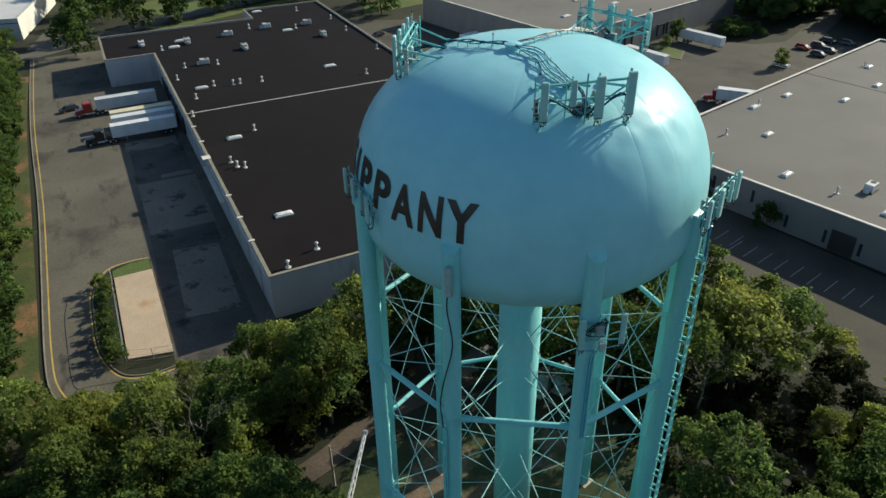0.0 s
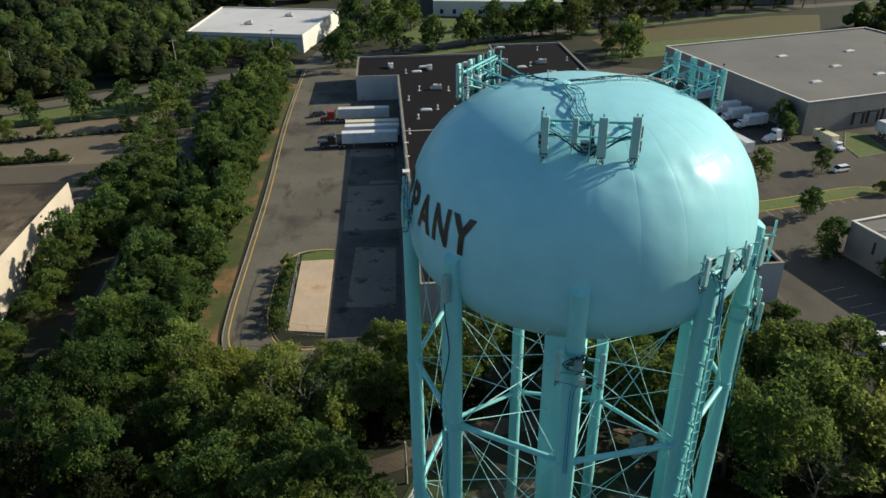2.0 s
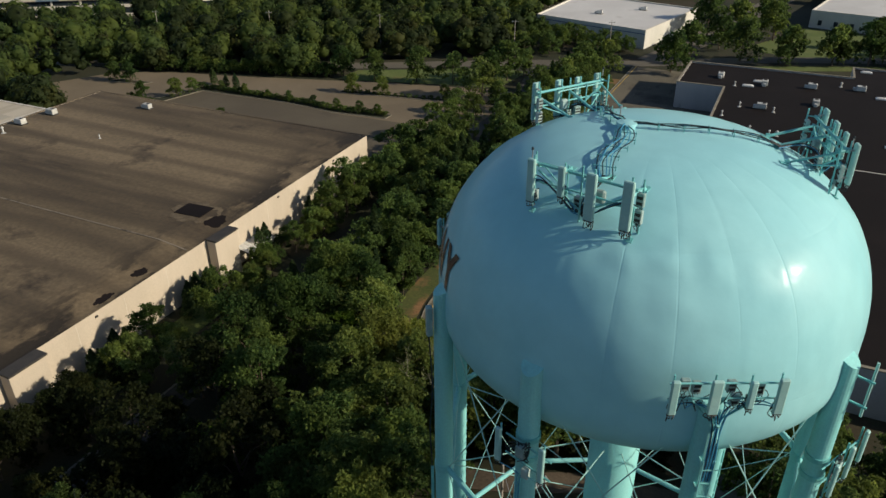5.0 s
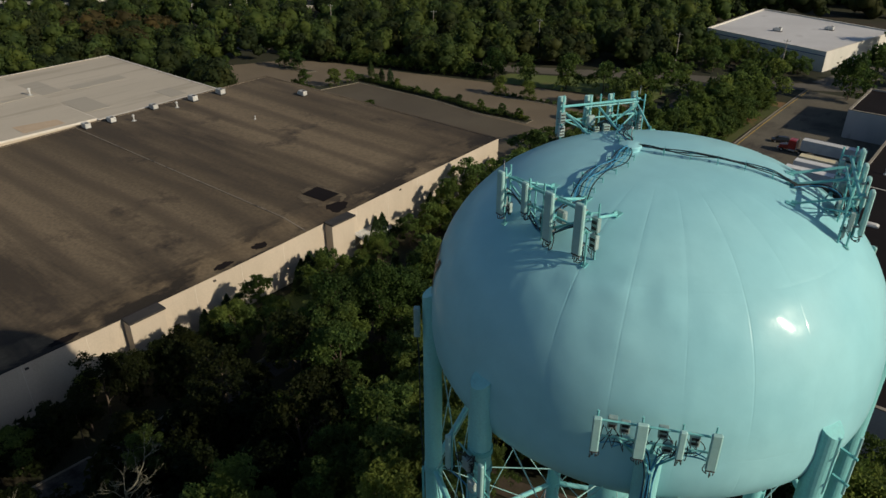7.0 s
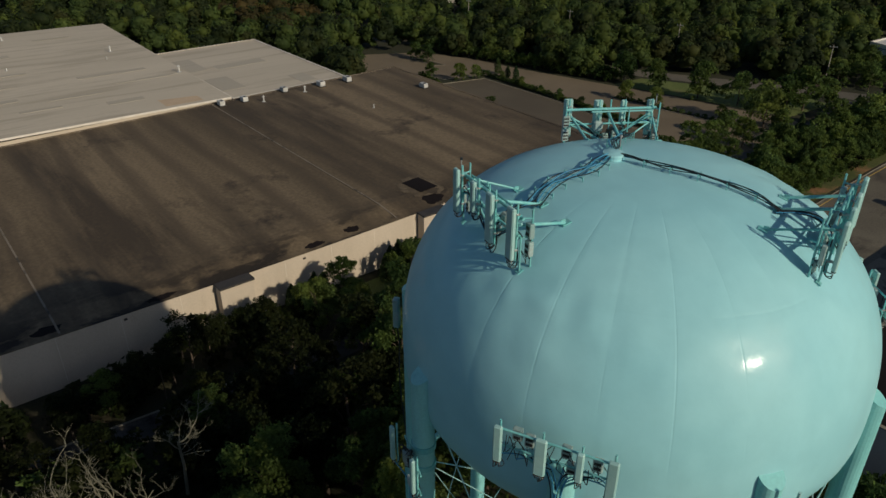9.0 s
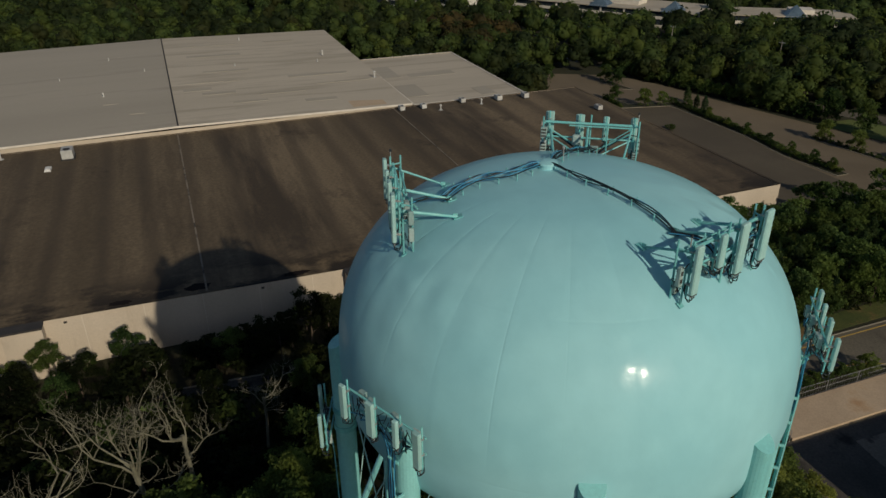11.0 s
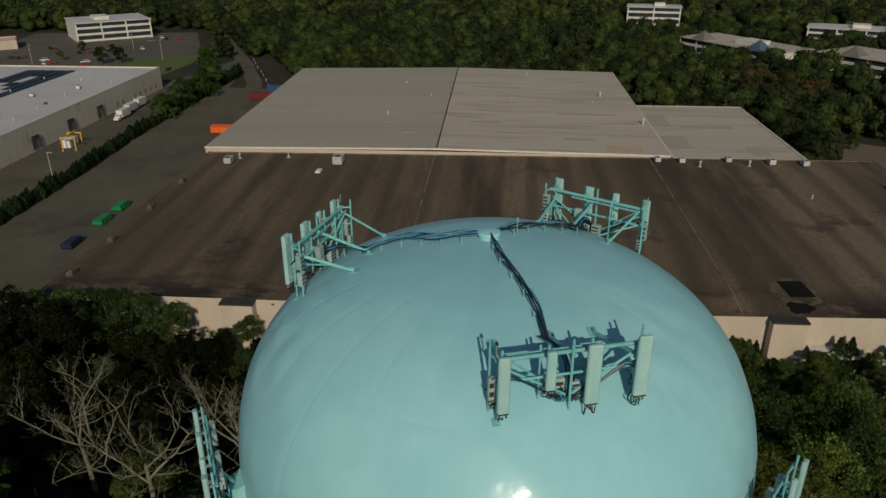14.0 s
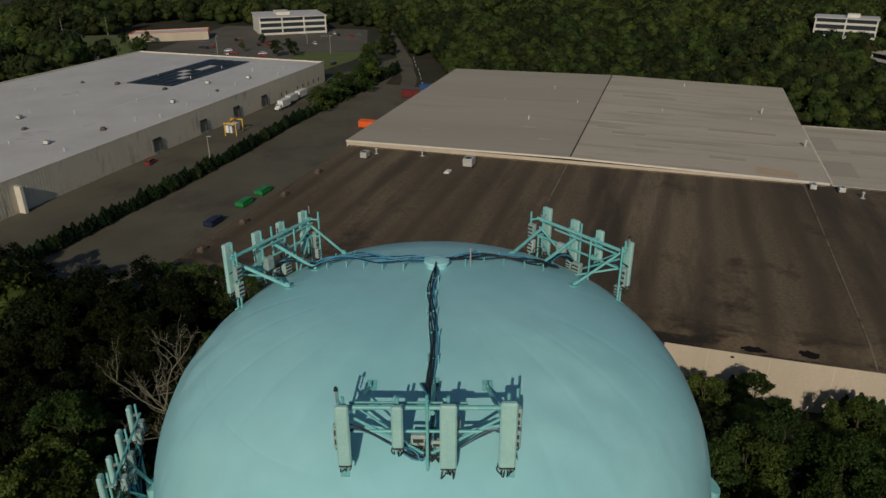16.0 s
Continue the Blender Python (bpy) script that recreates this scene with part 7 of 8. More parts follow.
for x, y, s in ((118.5, 177, 0.62), (117, 171, 0.5), (168.2, 178, 0.5), (94.6, 109.5, 0.52), (98.3, 146, 0.5), (114.3, 147.6, 0.42), (98.4, 97, 0.4), (99.8, 92, 0.36), (176, 143, 0.4), (160, 173, 0.3)):
    plant(rng, street_kinds[1], x, y, s * 1.7)
# planting on the islands of the car park
for i in range(44):
    x = -140 + i * 1.6
    plant(rng, bush, x, 175.2 - 1.6 * math.exp(-((x + 86) / 10) ** 2), rng.uniform(0.45, 0.7), 1.2)
for x in (-131, -122, -113, -105, -96, -88, -80, -74):
    plant(rng, street_kinds[1], x, 175.4, rng.uniform(0.3, 0.42))
for i in range(30):
    for d in (0, 2.5):
        plant(rng, bush, -178 + i * 2.4 + rng.uniform(-0.6, 0.6), 182 + i * 0.74 + d, rng.uniform(1.1, 1.9))
for i in range(9):
    plant(rng, bush, -151 + i * 1.4, 157.2 - i * 0.25, rng.uniform(0.5, 0.7), 1.1)
for x, y, s in ((-147, 158, 0.7), (-139, 164, 0.75), (-137.8, 170, 0.6), (-165, 170.5, 0.8), (-171, 169.5, 0.8), (-182, 152, 0.7)):
    plant(rng, street_kinds[1], x, y, s)
for i in range(22):
    plant(rng, bush, -94 + i * 2.3, 190.5 + i * 0.354, rng.uniform(0.35, 0.5), 1.2)
for x, y, s in ((-92, 191, 0.75), (-82, 192.6, 0.75), (-62, 195.6, 0.6), (-46, 198, 0.9), (-54, 186, 0.9), (-47, 182, 1.0)):
    plant(rng, street_kinds[1], x, y, s)
for x, y, s in ((-138, 181, 1.0), (-132, 180, 0.8), (-128, 180, 0.9)):
    plant(rng, cypress, x, y - 1, s)
for x, y, s in ((-312.5, -164, 0.6), (-316, -156, 0.55), (-340, -172, 0.4), (-352, -196, 0.4), (-330, -262, 0.5), (-322, -272, 0.5)):
    plant(rng, park_kinds[0], x, y, s)
plant(rng, bright_kind, -322.3, -191.6, 0.6)
# flattened shrub added in place of a fallen leafy branch
plant(rng, bush, -116.5, 157.5, 0.55, 1.8)
# conifer hedge along the southern yard
for i in range(150):
    x = -58 - i * 1.56
    plant(rng, cypress, x + rng.uniform(-0.3, 0.3), -82.2 - 2.6 * smooth_step(-120, -190, x) + rng.uniform(-0.4, 0.4), rng.uniform(0.62, 0.9) * (1.0 if i < 95 else 1.25), 1.35)
for i in range(14):
    plant(rng, rng.choice(street_kinds), -205 - i * 7.5, -85 - 0.45 * max(i * 7.5 - 52, 0) + rng.uniform(-1.5, 1.5), rng.uniform(0.9, 1.5))


ICO = bmesh.new()
bmesh.ops.create_icosphere(ICO, subdivisions=1, radius=1.0)
ICO_V = np.array([v.co[:] for v in ICO.verts])
ICO_F = np.array([[v.index for v in f.verts] for f in ICO.faces])
ICO.free()


def woods(name, label, polys, step, count, leaf, hmin, hmax, seed, material=None, lobes=5):
    """Many crowns too far off to pick apart, joined: each a cluster of leafy lobes over a dense lumpy heart."""
    r1, r2 = random.Random(seed), np.random.default_rng(seed)
    vs, fs, tones, n = [], [], [], 0
    for poly in polys:
        for x, y in scatter(r1, poly, step, 0.85):
            if not clear(x, y) or r1.random() < 0.07:
                continue
            big = r1.random()
            sp = step * (0.42 + 0.5 * big)
            h = hmin + (hmax - hmin) * (0.6 * big + 0.4 * r1.random())
            per = max(count // lobes, 6)
            tone = r1.choice((0, 0, 0, 0, 1, 1, 1, 1, 2, 2, 3))
            for j in range(lobes):
                a = j * 2.4 + r1.uniform(0, 1)
                q = (j + 0.6) / lobes
                rr = sp * (1 - q) * r1.uniform(0.35, 0.75) + 0.05 * sp
                c = np.array([x + rr * math.cos(a), y + rr * math.sin(a), h * (0.20 + 0.66 * q)])
                lr = sp * r1.uniform(0.42, 0.68)
                d = r2.normal(0, 1, (per, 3))
                d[:, 2] = np.abs(d[:, 2] + 0.25)
                d /= np.linalg.norm(d, axis=1, keepdims=True)
                p = c + d * lr * (0.84 + 0.28 * r2.random((per, 1))) * np.array([1, 1, 0.85])
                v, f = leaves(r2, p, d, leaf, 0.3, 0.08)
                heart = c + ICO_V * lr * np.array([0.84, 0.84, 0.70]) * r2.uniform(0.8, 1.12, (12, 1))
                vs += [v, heart]
                fs += [f + n, ICO_F + n + len(v)]
                tones.append(np.full(len(f) + len(ICO_F), tone, np.int32))
                n += len(v) + 12
    ob = fast_mesh(name, np.concatenate(vs), np.concatenate(fs), material or M_LEAF_FAR)
    if not material:
        for m in (M_FAR_DARK, M_FAR_LIGHT, M_FAR_OLIVE):
            ob.data.materials.append(m)
        ob.data.polygons.foreach_set("material_index", np.concatenate(tones))
    tagged(ob, label, "woods", kind="stuff")


OFFICES = [[(-345, 120), (-180, 345), (-255, 350), (-410, 195)], [(-480, 118), (-440, 118), (-425, 165), (-480, 165)], [(-420, 218), (-390, 214), (-378, 268), (-412, 272)], [(-450, -235), (-370, -235), (-370, -175), (-450, -175)]]
KEEP_OFF += OFFICES[1:]
KEEP_OFF += [strip([(-250, -66), (-275, -73), (-296, -82), (-319, -91), (-352, -107), (-374, -117), (-401, -131), (-440, -152)], 8), strip([(198, 157.5), (255, 183.5)], 5), strip([(-378, 149), (-320, 182)], 44), strip([(-332, 205), (-240, 269)], 46), strip([(-237, 279), (-206, 323)], 24), strip([(-372, 300), (-372, 352)], 22)]
WOODS_NORTHWEST = [(-262, 130), (-190, 138), (-188, 168), (-178, 180), (-159, 187), (-140, 191), (-107, 201), (-107, 216), (-121, 216), (-200, 185)]
WOODS_STREET = [(-200, 185), (-121, 217), (-105, 226), (-60, 248), (-68, 296), (-75, 330), (-200, 270)]
WOODS_ANNEX = [(-262, 20), (-262, 90), (-208, 96), (-208, 128), (-148, 128), (-146, 142), (-200, 150), (-300, 190), (-330, 30)]
WOODS_WEST = [(-330, -86), (-262, -60), (-262, 20), (-330, 30)]
WOODS_SOUTH = [(-60, -50), (10, -50), (10, -80), (-38, -112)]
WOODS_SOUTHWEST = [(-440, -150), (-345, -117), (-300, -106), (-300, -86), (-262, -80), (-262, -48), (-330, -48), (-440, -60)]
WOODS_NORTHEAST = [(206, 268), (240, 276), (256, 205), (300, 216), (320, 330), (206, 302)]
WOODS_EAST = [(206, 190), (250, 202), (300, 214), (330, 160), (300, 60), (220, 80), (212, 130), (228, 142), (230, 172), (222, 180)]
woods("woods", "dense green woods beside street and warehouses", (WOODS_NORTHWEST, WOODS_STREET, WOODS_ANNEX, WOODS_WEST, WOODS_SOUTH, WOODS_SOUTHWEST, WOODS_NORTHEAST, WOODS_EAST), 7.6, 230, 0.85, 6, 14, 100, None, 6)
woods("woods", "dense green woods beyond the warehouses", ([(-330, -80), (-330, 30), (-300, 190), (-200, 185), (-200, 270), (-75, 330), (-75, 380), (-230, 380), (-460, 200), (-460, -110)],), 9.5, 130, 1.2, 6, 12.5, 101)
woods("woods", "dense green woods towards the horizon", ([(-75, 380), (-60, 700), (-600, 700), (-800, 300), (-800, -420), (-430, -330), (-440, -150), (-460, 200), (-230, 380)],), 13, 70, 1.9, 8, 15, 102, None, 4)
woods("woods", "woods behind the northern buildings", ([(-75, 360), (0, 420), (60, 400), (220, 400), (300, 320), (420, 330), (300, 620), (-60, 700)],), 13, 68, 1.9, 9, 15, 103, None, 4)
woods("woods", "tall dark woods behind a grey warehouse", ([(208.5, 180), (226, 182), (256, 205), (240, 276), (194, 264)], [(217, 150), (228, 140), (300, 160), (300, 196), (256, 180)], [(200, 186), (198, 165), (222, 176), (256, 190), (270, 205), (226, 190)]), 7.0, 230, 0.85, 12, 17, 107, None, 6)
woods("woods", "woods beside the eastern yard", ([(300, 216), (440, 240), (420, 330), (320, 330)],), 10, 90, 1.4, 9, 15, 104)
woods("woods", "woods beyond the southern car park", ([(-440, -150), (-430, -330), (-330, -300), (-300, -240), (-280, -230), (-60, -228), (-60, -300), (-500, -480), (-800, -420)],), 13, 68, 1.9, 9, 15, 105, None, 4)
woods("autumn_woods", "patch of rust-tinted woods behind the annex", ([(-262, 135), (-236, 126), (-212, 150), (-240, 172)],), 9, 130, 1.1, 11, 14, 106, M_LEAF_RUST)
KINDS = park_kinds + near_kinds + sunlit_kinds + shaded_kinds + belt_kinds + street_kinds + dead_kinds + [bright_kind, pine, cypress, bush, shaded_bush]
for k in KINDS:
    for o in (*k.children_recursive, k):
        bpy.data.objects.remove(o)


# ---- vehicles and yard things ----
def wheel(parent, x, y, r=0.5, w=0.3):
    o = part("wheel", Geo().tube((x, y - w / 2, r), (x, y + w / 2, r), r, 14), M_TYRE, parent)
    part("rim", Geo().tube((x, y - w / 2 - 0.01, r), (x, y + w / 2 + 0.01, r), r * 0.55, 10), M_STEEL, o)


def trailer(x, y, rz, label, material=None, length=14.6, group="semi-trailers"):
    t = thing("semi_trailer", label, "semi-trailer", (x, y, 0.05), rz, group)
    m = material or M_TRAILER
    part("box_body", Geo().cbox((0, 0, 2.6), (length, 2.55, 2.75), 0.05), m, t)
    part("roof_rail", Geo().box((0, 1.25, 3.98), (length, 0.08, 0.08)).box((0, -1.25, 3.98), (length, 0.08, 0.08)), M_STEEL, t)
    part("chassis", Geo().box((0, 0, 1.05), (length - 0.4, 1.1, 0.3)), M_DARK_TRIM, t)
    part("landing_gear", Geo().box((-length / 2 + 3, 0.8, 0.55), (0.15, 0.15, 1.1)).box((-length / 2 + 3, -0.8, 0.55), (0.15, 0.15, 1.1)), M_STEEL, t)
    for wx in (length / 2 - 1.6, length / 2 - 2.9):
        for wy in (-1.0, 1.0):
            wheel(t, wx, wy)
    part("rear_door", Geo().box((length / 2 + 0.02, 0.62, 2.6), (0.05, 1.18, 2.5)).box((length / 2 + 0.02, -0.62, 2.6), (0.05, 1.18, 2.5)), M_UNIT, t)
    return t


def cab(x, y, rz, label, material):
    t = thing("truck_cab", label, "truck", (x, y, 0.05), rz, "truck cabs")
    part("sleeper", Geo().cbox((0.6, 0, 2.1), (1.9, 2.3, 2.6), 0.2), material, t)
    part("hood", Geo().add([(-2.6, -0.9, 0.8), (-2.6, 0.9, 0.8), (-0.3, 1.05, 0.8), (-0.3, -1.05, 0.8), (-2.5, -0.75, 1.6), (-2.5, 0.75, 1.6), (-0.3, 0.95, 2.0), (-0.3, -0.95, 2.0)], [(3, 2, 1, 0), (4, 5, 6, 7), (0, 1, 5, 4), (1, 2, 6, 5), (2, 3, 7, 6), (3, 0, 4, 7)]), material, t)
    part("windscreen", Geo().box((-0.38, 0, 2.5), (0.06, 1.9, 0.9), 0, Matrix.Rotation(radians(-15), 4, "Y")), M_GLASS, t)
    part("bumper", Geo().box((-2.75, 0, 0.7), (0.25, 2.2, 0.5)), M_STEEL, t)
    part("chassis", Geo().box((2.3, 0, 0.85), (4.2, 0.9, 0.25)), M_DARK_TRIM, t)
    for yy in (-1.1, 1.1):
        part("exhaust_pipe", Geo().tube((1.7, yy, 1.0), (1.7, yy, 3.9), 0.08, 8), M_STEEL, t)
        part("fuel_tank", Geo().tube((0.0, yy * 0.9, 0.75), (1.5, yy * 0.9, 0.75), 0.3, 10), M_STEEL, t)
        for wx in (-1.7, 2.6, 3.8):
            wheel(t, wx, yy * 0.92)
    return t


def box_truck(x, y, rz, label, material):
    t = thing("box_truck", label, "truck", (x, y, 0.05), rz, "box trucks")
    part("cargo_box", Geo().cbox((1.2, 0, 2.2), (6.5, 2.4, 2.6), 0.05), material, t)
    part("cab", Geo().cbox((-3.2, 0, 1.45), (1.9, 2.1, 1.8), 0.25), M_WHITE_CAR, t)
    part("windscreen", Geo().box((-4.1, 0, 1.85), (0.1, 1.8, 0.75), 0, Matrix.Rotation(radians(-18), 4, "Y")), M_GLASS, t)
    part("hood", Geo().cbox((-4.6, 0, 0.95), (1.2, 1.9, 0.8), 0.15), M_WHITE_CAR, t)
    part("chassis", Geo().box((0.2, 0, 0.75), (8.2, 1.0, 0.25)), M_DARK_TRIM, t)
    for wx in (-4.2, 2.6):
        for wy in (-1.0, 1.0):
            wheel(t, wx, wy, 0.45)
    return t


def car(x, y, rz, label, material, pickup=False, group="parked cars"):
    t = thing("pickup_truck" if pickup else "car", label, "pickup truck" if pickup else "car", (x, y, 0.05), rz, group)
    L = 5.6 if pickup else 4.6
    prof = [(-L / 2, 0.35), (L / 2, 0.35), (L / 2, 0.85), (L / 2 - 0.2, 0.95), (-L / 2 + 1.2, 1.0), (-L / 2 + 0.1, 0.8)]
    vs = [(a, s * (0.9 if b < 0.9 else 0.82), b) for s in (-1, 1) for a, b in prof]
    n = len(prof)
    part("body", Geo().add(vs, [tuple(range(n)), tuple(range(n, 2 * n))[::-1]] + [(i, n + i, n + (i + 1) % n, (i + 1) % n) for i in range(n)]), material, t)
    c0, c1 = (-1.2, 0.6) if pickup else (-1.0, 1.9)
    cv = [(c0 - 0.5, -0.8, 0.95), (c1 + 0.3, -0.8, 0.95), (c1 + 0.3, 0.8, 0.95), (c0 - 0.5, 0.8, 0.95), (c0 + 0.3, -0.65, 1.5), (c1 - 0.2, -0.65, 1.5), (c1 - 0.2, 0.65, 1.5), (c0 + 0.3, 0.65, 1.5)]
    part("cabin_glass", Geo().add(cv, [(3, 2, 1, 0), (4, 5, 6, 7), (0, 1, 5, 4), (1, 2, 6, 5), (2, 3, 7, 6), (3, 0, 4, 7)]), M_GLASS, t)
    part("roof", Geo().cbox(((c0 + c1) / 2 + 0.05, 0, 1.52), (c1 - c0 - 0.4, 1.3, 0.08), 0.03), material, t)
    if pickup:
        part("load_bed", Geo().box((1.7, 0, 1.0), (2.0, 1.5, 0.06)), M_BLACK, t)
    for wx in (-L / 2 + 0.9, L / 2 - 0.9):
        for wy in (-0.8, 0.8):
            wheel(t, wx, wy, 0.33, 0.22)
    return t


def flatbed_truck(x, y, rz, label):
    t = thing("flatbed_truck", label, "truck", (x, y, 0.05), rz)
    part("chassis", Geo().box((0, 0, 0.75), (6.8, 0.9, 0.25)), M_DARK_TRIM, t)
    part("deck", Geo().cbox((1.1, 0, 1.12), (5.0, 2.3, 0.16), 0.03).box((1.1, 1.1, 1.26), (5.0, 0.08, 0.14)).box((1.1, -1.1, 1.26), (5.0, 0.08, 0.14)), M_BLACK, t, "black flat deck")
    part("headboard", Geo().box((-1.5, 0, 1.75), (0.12, 2.2, 1.2)), M_BLACK, t)
    part("cab", Geo().cbox((-2.4, 0, 1.75), (1.7, 2.05, 1.6), 0.2), M_WHITE_CAR, t, "white cab")
    part("hood", Geo().cbox((-3.5, 0, 1.2), (1.1, 1.9, 0.8), 0.15), M_WHITE_CAR, t)
    part("windscreen", Geo().box((-3.22, 0, 2.05), (0.08, 1.75, 0.65), 0, Matrix.Rotation(radians(-20), 4, "Y")), M_GLASS, t)
    for yy in (-0.95, 0.95):
        part("side_window", Geo().box((-2.4, yy * 1.08, 2.05), (1.0, 0.04, 0.6)), M_GLASS, t)
        for wx in (-3.0, 2.3):
            wheel(t, wx, yy, 0.48, 0.3)
    return t


for i in range(7):
    t = thing("marker_post", "short white marker post beside the road", "marker post", (-266 - i * 10.5, -63.5 - i * 4.3 - (0.8 if i > 3 else 0), 0.0), 0, "marker posts")
    part("post", Geo().tube((0, 0, -0.2), (0, 0, 0.9), 0.09, 8), M_WHITE_CAR, t)
    part("cap", Geo().tube((0, 0, 0.9), (0, 0, 1.05), 0.16, 8), M_WHITE_CAR, t)


flatbed_truck(82.0, 76.0, 199, "black flatbed truck with a white cab on asphalt")
trailer(4.4, 197.9, 0, "white semi-trailer backed to a dock behind a red cab")
trailer(7.0, 186.0, 0, "cream and white semi-trailer backed to a dock", M_CREAM_TRAILER)
trailer(7.0, 182.3, 0, "white semi-trailer backed to a dock")
trailer(6.4, 177.0, 0, "clean white semi-trailer backed to a dock")
cab(-5.6, 197.9, 0, "red truck cab with a long hood", M_RED)
cab(-4.2, 177.0, 0, "black truck cab with a long hood", M_BLACK)
car(-9.5, 203.5, 20, "dark car parked in shade", M_BLACK)
trailer(99.8, 163.4, 102, "white semi-trailer parked beside trucks", None, 11)
trailer(94.3, 163.6, 100, "white semi-trailer parked beside trucks", None, 8)
trailer(90.4, 160.8, 100, "long white semi-trailer parked beside trucks", None, 13.4)
cab(95.3, 157.6, 100, "white truck cab parked before a trailer", M_WHITE_CAR)
trailer(171.4, 170, 103, "white semi-trailer backed to a dock")
trailer(144.5, 164, 103, "white semi-trailer backed to a dock")
box_truck(124.5, 163.5, 102, "white box truck with a tan roof", M_CREAM_TRAILER)
trailer(143.6, 125.8, -50, "white semi-trailer behind a red cab", None, 12)
cab(139.5, 131.0, -50, "red truck cab with a long hood", M_RED)
for x, y, r in ((107.5, 206, 12), (109.5, 192.5, 12), (110, 186.5, 12), (112, 180.5, 12)):
    box_truck(x, y, r, "white box truck parked in a row", M_TRAILER)
cab(112.5, 168.5, 14, "white truck cab parked beside a warehouse", M_WHITE_CAR)
for i, (x, y, m, lb) in enumerate(((195.6, 152.4, M_RED, "red parked car on asphalt"), (201.5, 151.6, M_CAR, "silver parked car on asphalt"), (207.9, 153.4, M_BLACK, "black parked car on asphalt"), (211, 149.0, M_CAR, "silver parked car on asphalt"), (193.8, 145.2, M_BLACK, "dark parked car on asphalt"), (199.5, 146.3, M_CAR, "grey parked car on asphalt"), (176.9, 143.5, M_WHITE_CAR, "white parked car on asphalt"))):
    car(x, y, 104, lb, m)
car(118.5, 147, 13, "white parked car under a tree", M_WHITE_CAR)
car(86, 229, 20, "black parked car beside a warehouse", M_BLACK)
car(85.8, 80.5, 200, "white pickup truck with a black load bed", M_WHITE_CAR, True)
# southern yard
for x, y, m, lb in ((-239, -56.5, M_MAROON, "dark red freight container beside a warehouse"), (-252, -53, M_BLUE, "blue freight container beside a warehouse"), (-188, -55, M_ORANGE, "bright orange skip beside a warehouse"), (-115, -57.5, M_GREEN, "green skip beside a warehouse"), (-105.5, -57.5, M_GREEN, "green skip beside a warehouse"), (-91.5, -57.5, M_NAVY, "dark navy skip beside a warehouse")):
    big = m in (M_MAROON, M_BLUE) and x < -200
    t = thing("freight_container" if big else "skip", lb, "container", (x, y, 0.05), 90 if x < -150 else 0)
    L, H = (13.0, 2.9) if big else (11.0, 2.2) if m is M_ORANGE else (4.8, 1.1)
    part("shell", Geo().box((0, 0, 0.25), (L, 2.5, 0.2)).box((0, 1.2, H / 2 + 0.2), (L, 0.1, H)).box((0, -1.2, H / 2 + 0.2), (L, 0.1, H)).box((L / 2 - 0.05, 0, H / 2 + 0.2), (0.1, 2.3, H)).box((-L / 2 + 0.05, 0, H / 2 + 0.2), (0.1, 2.3, H)), m, t)
    part("lid", Geo().box((0, 0, H + 0.28), (L + 0.1, 2.6, 0.14), 0, Matrix.Rotation(radians(0 if big else 8), 4, "X")), m, t)
    for i in range(int(L)):
        part("rib", Geo().box((-L / 2 + 0.5 + i, 1.29, H / 2 + 0.2), (0.16, 0.08, H - 0.1)).box((-L / 2 + 0.5 + i, -1.29, H / 2 + 0.2), (0.16, 0.08, H - 0.1)), m, t)
box_truck(-205, -101, 180, "white box truck with a blue stripe beside a metal wall", M_TRAILER)
box_truck(-214, -102.5, 180, "white box truck beside a metal wall", M_TRAILER)
box_truck(-223, -103, 180, "white box truck beside a metal wall", M_TRAILER)
car(-128, -104, 10, "dark red parked car", M_RED)
car(-300, -124, 5, "black parked car on asphalt", M_BLACK)
t = thing("gantry", "yellow steel gantry frame over a white cabin", "gantry", (-166, -98.5, 0.05), 10)
for x in (-3, 3):
    for y in (-2, 2):
        part("leg", Geo().box((x, y, 2.2), (0.35, 0.35, 4.4)), M_YELLOW_STEEL, t)
    part("cross_beam", Geo().box((x, 0, 4.5), (0.4, 4.6, 0.4)), M_YELLOW_STEEL, t)
part("top_beam", Geo().box((0, 0, 4.9), (7, 0.45, 0.45)), M_YELLOW_STEEL, t)
t = thing("site_cabin", "white site cabin in a yard", "cabin", (-169, -101, 0.05), 5)
part("cabin_body", Geo().cbox((0, 0, 1.4), (6, 2.6, 2.6), 0.06), M_TRAILER, t)
part("door", Geo().box((1, 1.32, 1.2), (0.9, 0.05, 2.0)), M_DOOR, t)
random.seed(21)
for i in range(26):
    x, y = random.uniform(-405, -310), random.uniform(-235, -150)
    if not inside((x, y), inset([(-420, -265), (-300, -240), (-285, -125), (-330, -118), (-430, -160)], 6)) or any(inside((x, y), q) for q in OFFICES[3:]) or (x > -332 and y > -165):
        continue
    m = (M_CAR, M_BLACK, M_WHITE_CAR, M_RED)[i % 4]
    car(x, y, random.choice((38, 128)), ("silver", "black", "white", "dark red")[i % 4] + " parked car before an office", m)

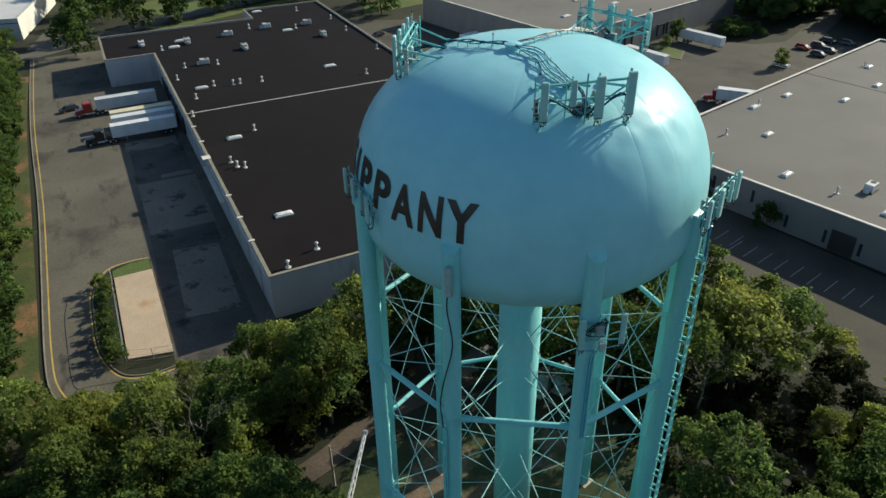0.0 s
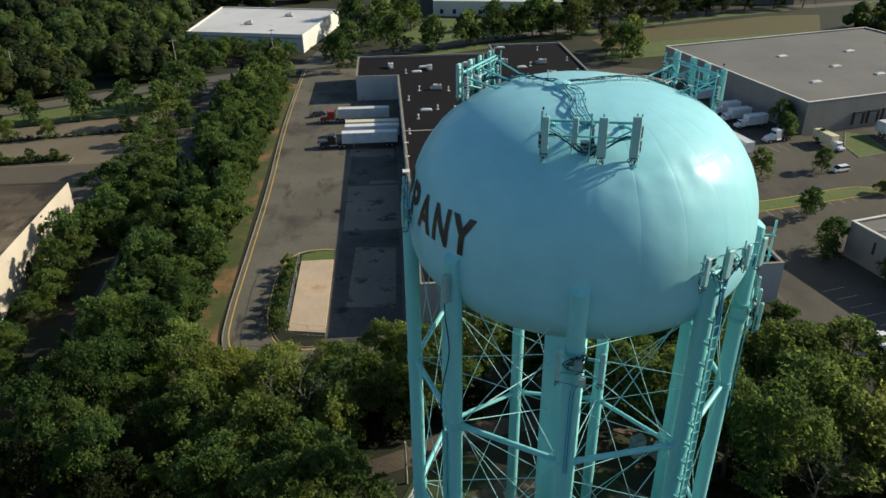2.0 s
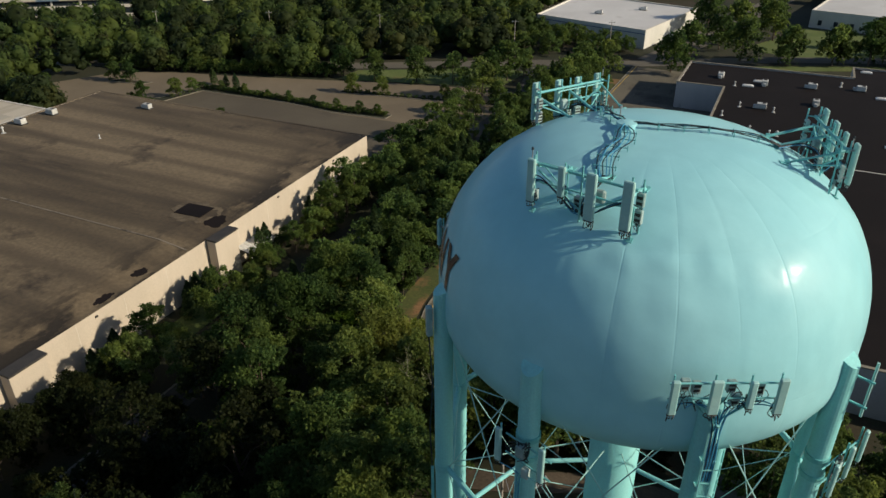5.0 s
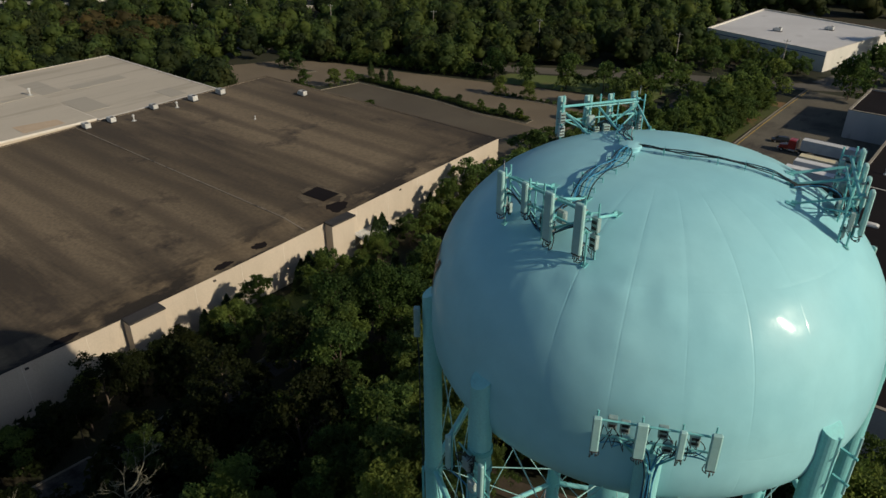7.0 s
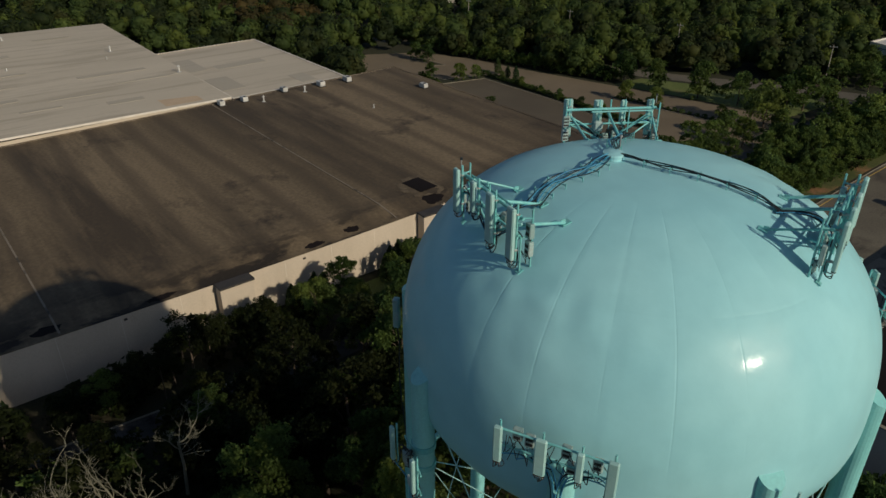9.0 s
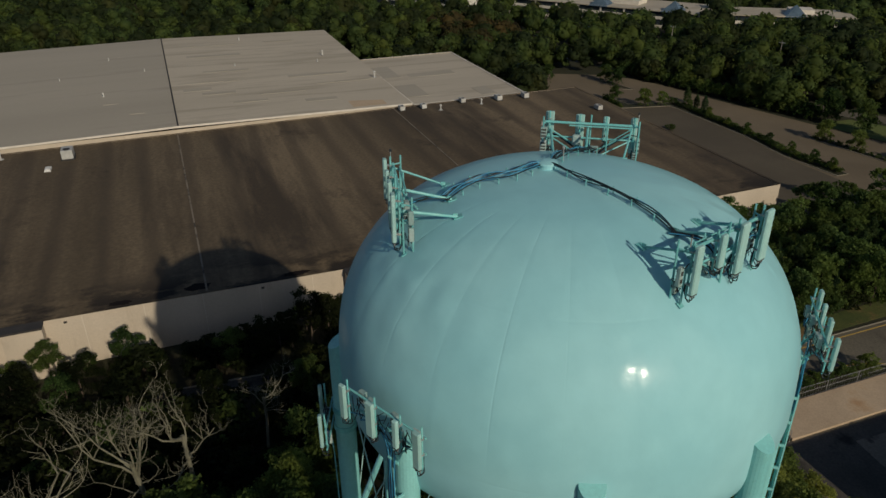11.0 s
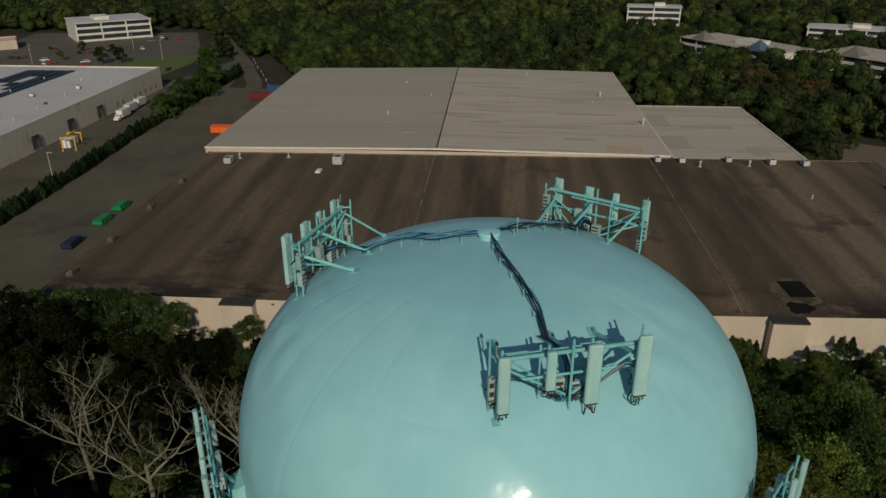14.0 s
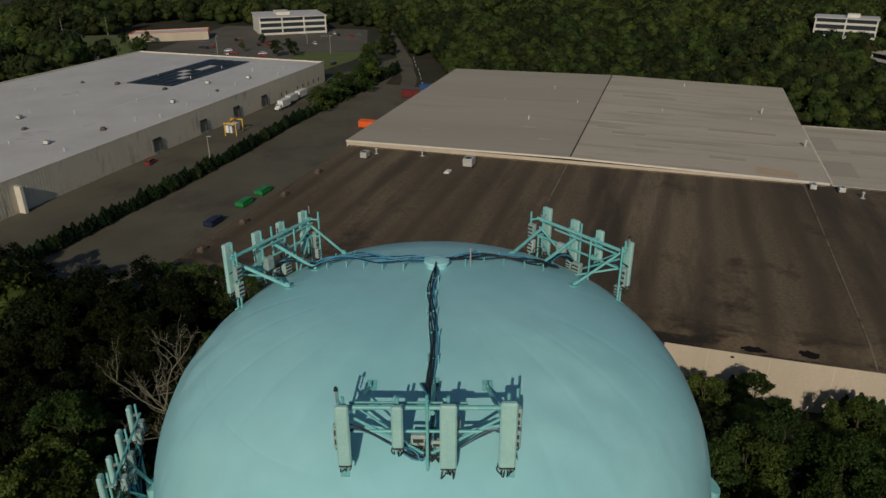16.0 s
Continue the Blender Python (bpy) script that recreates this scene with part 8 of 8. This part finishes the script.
# ground equipment under the tower
for x, y, s, lb in ((39.3, 55.1, (1.6, 1.2, 2.1), "pale equipment cabinet on a slab"), (41.8, 54.4, (1.4, 1.1, 2.0), "pale equipment cabinet on a slab"), (43.4, 56.2, (1.5, 1.5, 2.4), "pale equipment cabinet on a slab")):
    t = thing("equipment_cabinet", lb, "equipment cabinet", (x, y, terrain(x, y)), 20, "cabinets below the tower")
    part("casing", Geo().cbox((0, 0, s[2] / 2 + 0.15), s, 0.06), M_RADIO, t)
    part("door", Geo().box((0, -s[1] / 2 - 0.02, s[2] / 2 + 0.15), (s[0] * 0.85, 0.04, s[2] * 0.88)), M_UNIT, t)
    part("slab", Geo().box((0, 0, 0), (s[0] + 0.6, s[1] + 0.6, 0.35)), M_CONCRETE, t)
t = thing("equipment_shed", "grey equipment shed below the tower", "shed", (33.6, 64.6, terrain(33.6, 64.6)), 15)
part("shed_wall", Geo().box((0, 0, 1.3), (6, 3.6, 3.0)), M_GREY_WALL, t)
part("shed_roof", Geo().prism([(-3.3, -2.1), (3.3, -2.1), (3.3, 2.1), (-3.3, 2.1)], 2.8, 3.0), M_EAST_ROOF, t)
part("door", Geo().box((1.2, -1.83, 1.1), (1.0, 0.06, 2.1)), M_DOOR, t)


def pole(x, y, h, label, lamp=False, arm=True):
    t = thing("street_lamp" if lamp else "utility_pole", label, "street lamp" if lamp else "utility pole", (x, y, terrain(x, y)), 17, "poles")
    part("shaft", Geo().tube((0, 0, -0.3), (0, 0, h), 0.16, 8, 0.1), M_POLE, t)
    if lamp:
        part("lamp_head", Geo().cbox((0, 0.5, h), (0.5, 1.4, 0.22), 0.05), M_RADIO, t)
    elif arm:
        part("cross_arm", Geo().box((0, 0, h - 0.7), (2.4, 0.12, 0.14)), M_POLE, t)
        for a in (-1.0, 0.4, 1.0):
            part("insulator", Geo().tube((a, 0, h - 0.63), (a, 0, h - 0.35), 0.06, 6), M_RADIO, t)
    return t


for x, y in ((-154, 232), (-112, 244), (-62, 255), (-30, 268), (-195, 215)):
    pole(x, y, 13, "tall pale utility pole beside a street")
pole(12.2, 52.4, 12.0 - terrain(12.2, 52.4), "slim grey utility pole by the dirt track", arm=False)
for x, y, h in ((-335, -330, 12), (-318, -352, 12), (-300, -330, 11), (-352, -310, 12)):
    pole(x, y, h, "tall pale utility pole beside a street")
for x, y in ((-330, -140), (-360, -170), (-310, -200), (-129.4, -83.5)):
    pole(x, y, 10, "tall lamp post over a car park", True)
t = thing("fence", "wire mesh fence round the concrete pad", "fence", (0, 0, 0.16))
fp = [(-6.2, 115), (-6.2, 109), (-6.2, 103), (-6.2, 97), (-6.2, 91.6), (-2.6, 90.4), (0.3, 89.9)]
for p in fp:
    part("post", Geo().tube((*p, 0), (*p, 2.0), 0.05, 6), M_STEEL, t)
for (ax_, ay_), (bx_, by_) in zip(fp, fp[1:]):
    for z in (0.1, 1.0, 1.95):
        part("rail", Geo().tube((ax_, ay_, z), (bx_, by_, z), 0.025, 5), M_STEEL, t)
    for i in range(1, 12):
        k = i / 12
        part("wire", Geo().tube((ax_ + (bx_ - ax_) * k, ay_ + (by_ - ay_) * k, 0.1), (ax_ + (bx_ - ax_) * k, ay_ + (by_ - ay_) * k, 1.95), 0.012, 4), M_STEEL, t)
t = thing("crane_boom", "slender white lattice boom leaning up beside the dirt track", "crane", (0, 0, 0))
foot, tip = Vector((10.2, 45.5, terrain(10.2, 45.5))), Vector((16.4, 53.5, 10.9))
side = (tip - foot).cross(Vector((0, 0, 1))).normalized() * 0.22
lift = side.cross(tip - foot).normalized() * 0.3
for k, (e, f) in enumerate(((-1, 0), (1, 0), (0, 1))):
    part("chord", Geo().tube(foot + side * e * 1.3 + lift * f * 1.3, tip + side * e * 0.6 + lift * f * 0.6, 0.07, 6), M_WHITE_CAR, t)
for i in range(14):
    k0, k1 = foot.lerp(tip, i / 14), foot.lerp(tip, (i + 1) / 14)
    part("lacing", Geo().tube(k0 - side, k1 + side, 0.035, 5).tube(k0 + side, k1 + lift, 0.03, 5).tube(k0 + lift, k1 - side, 0.03, 5), M_WHITE_CAR, t)
part("head_sheave", Geo().tube(tip - side, tip + side, 0.28, 12), M_STEEL, t)
part("base_frame", Geo().cbox(foot + Vector((0, 0, 0.5)), (1.6, 1.2, 1.0), 0.08), M_WHITE_CAR, t)
t = thing("overhead_wire", "thin overhead wire from a pole to the tower leg", "wire", (0, 0, 0))
w0, w1 = Vector((12.2, 52.4, 11.6)), polar(LEG_R, LEG_A0 + 240, 12.4)
part("wire", Geo().path([tuple(w0.lerp(w1, i / 8) - Vector((0, 0, 0.5 * math.sin(math.pi * i / 8)))) for i in range(9)], 0.035, 5), M_STEEL, t)
t = thing("fallen_log", "grey fallen tree trunk on the forest floor", "log", (0, 0, 0))
part("log", Geo().path([(53.3, 44.5, terrain(53.3, 44.5) + 0.2), (51.5, 39, terrain(51.5, 39) + 0.3), (49.9, 33.7, terrain(49.9, 33.7) + 0.25)], 0.35, 8, 0.2), M_DEAD, t)
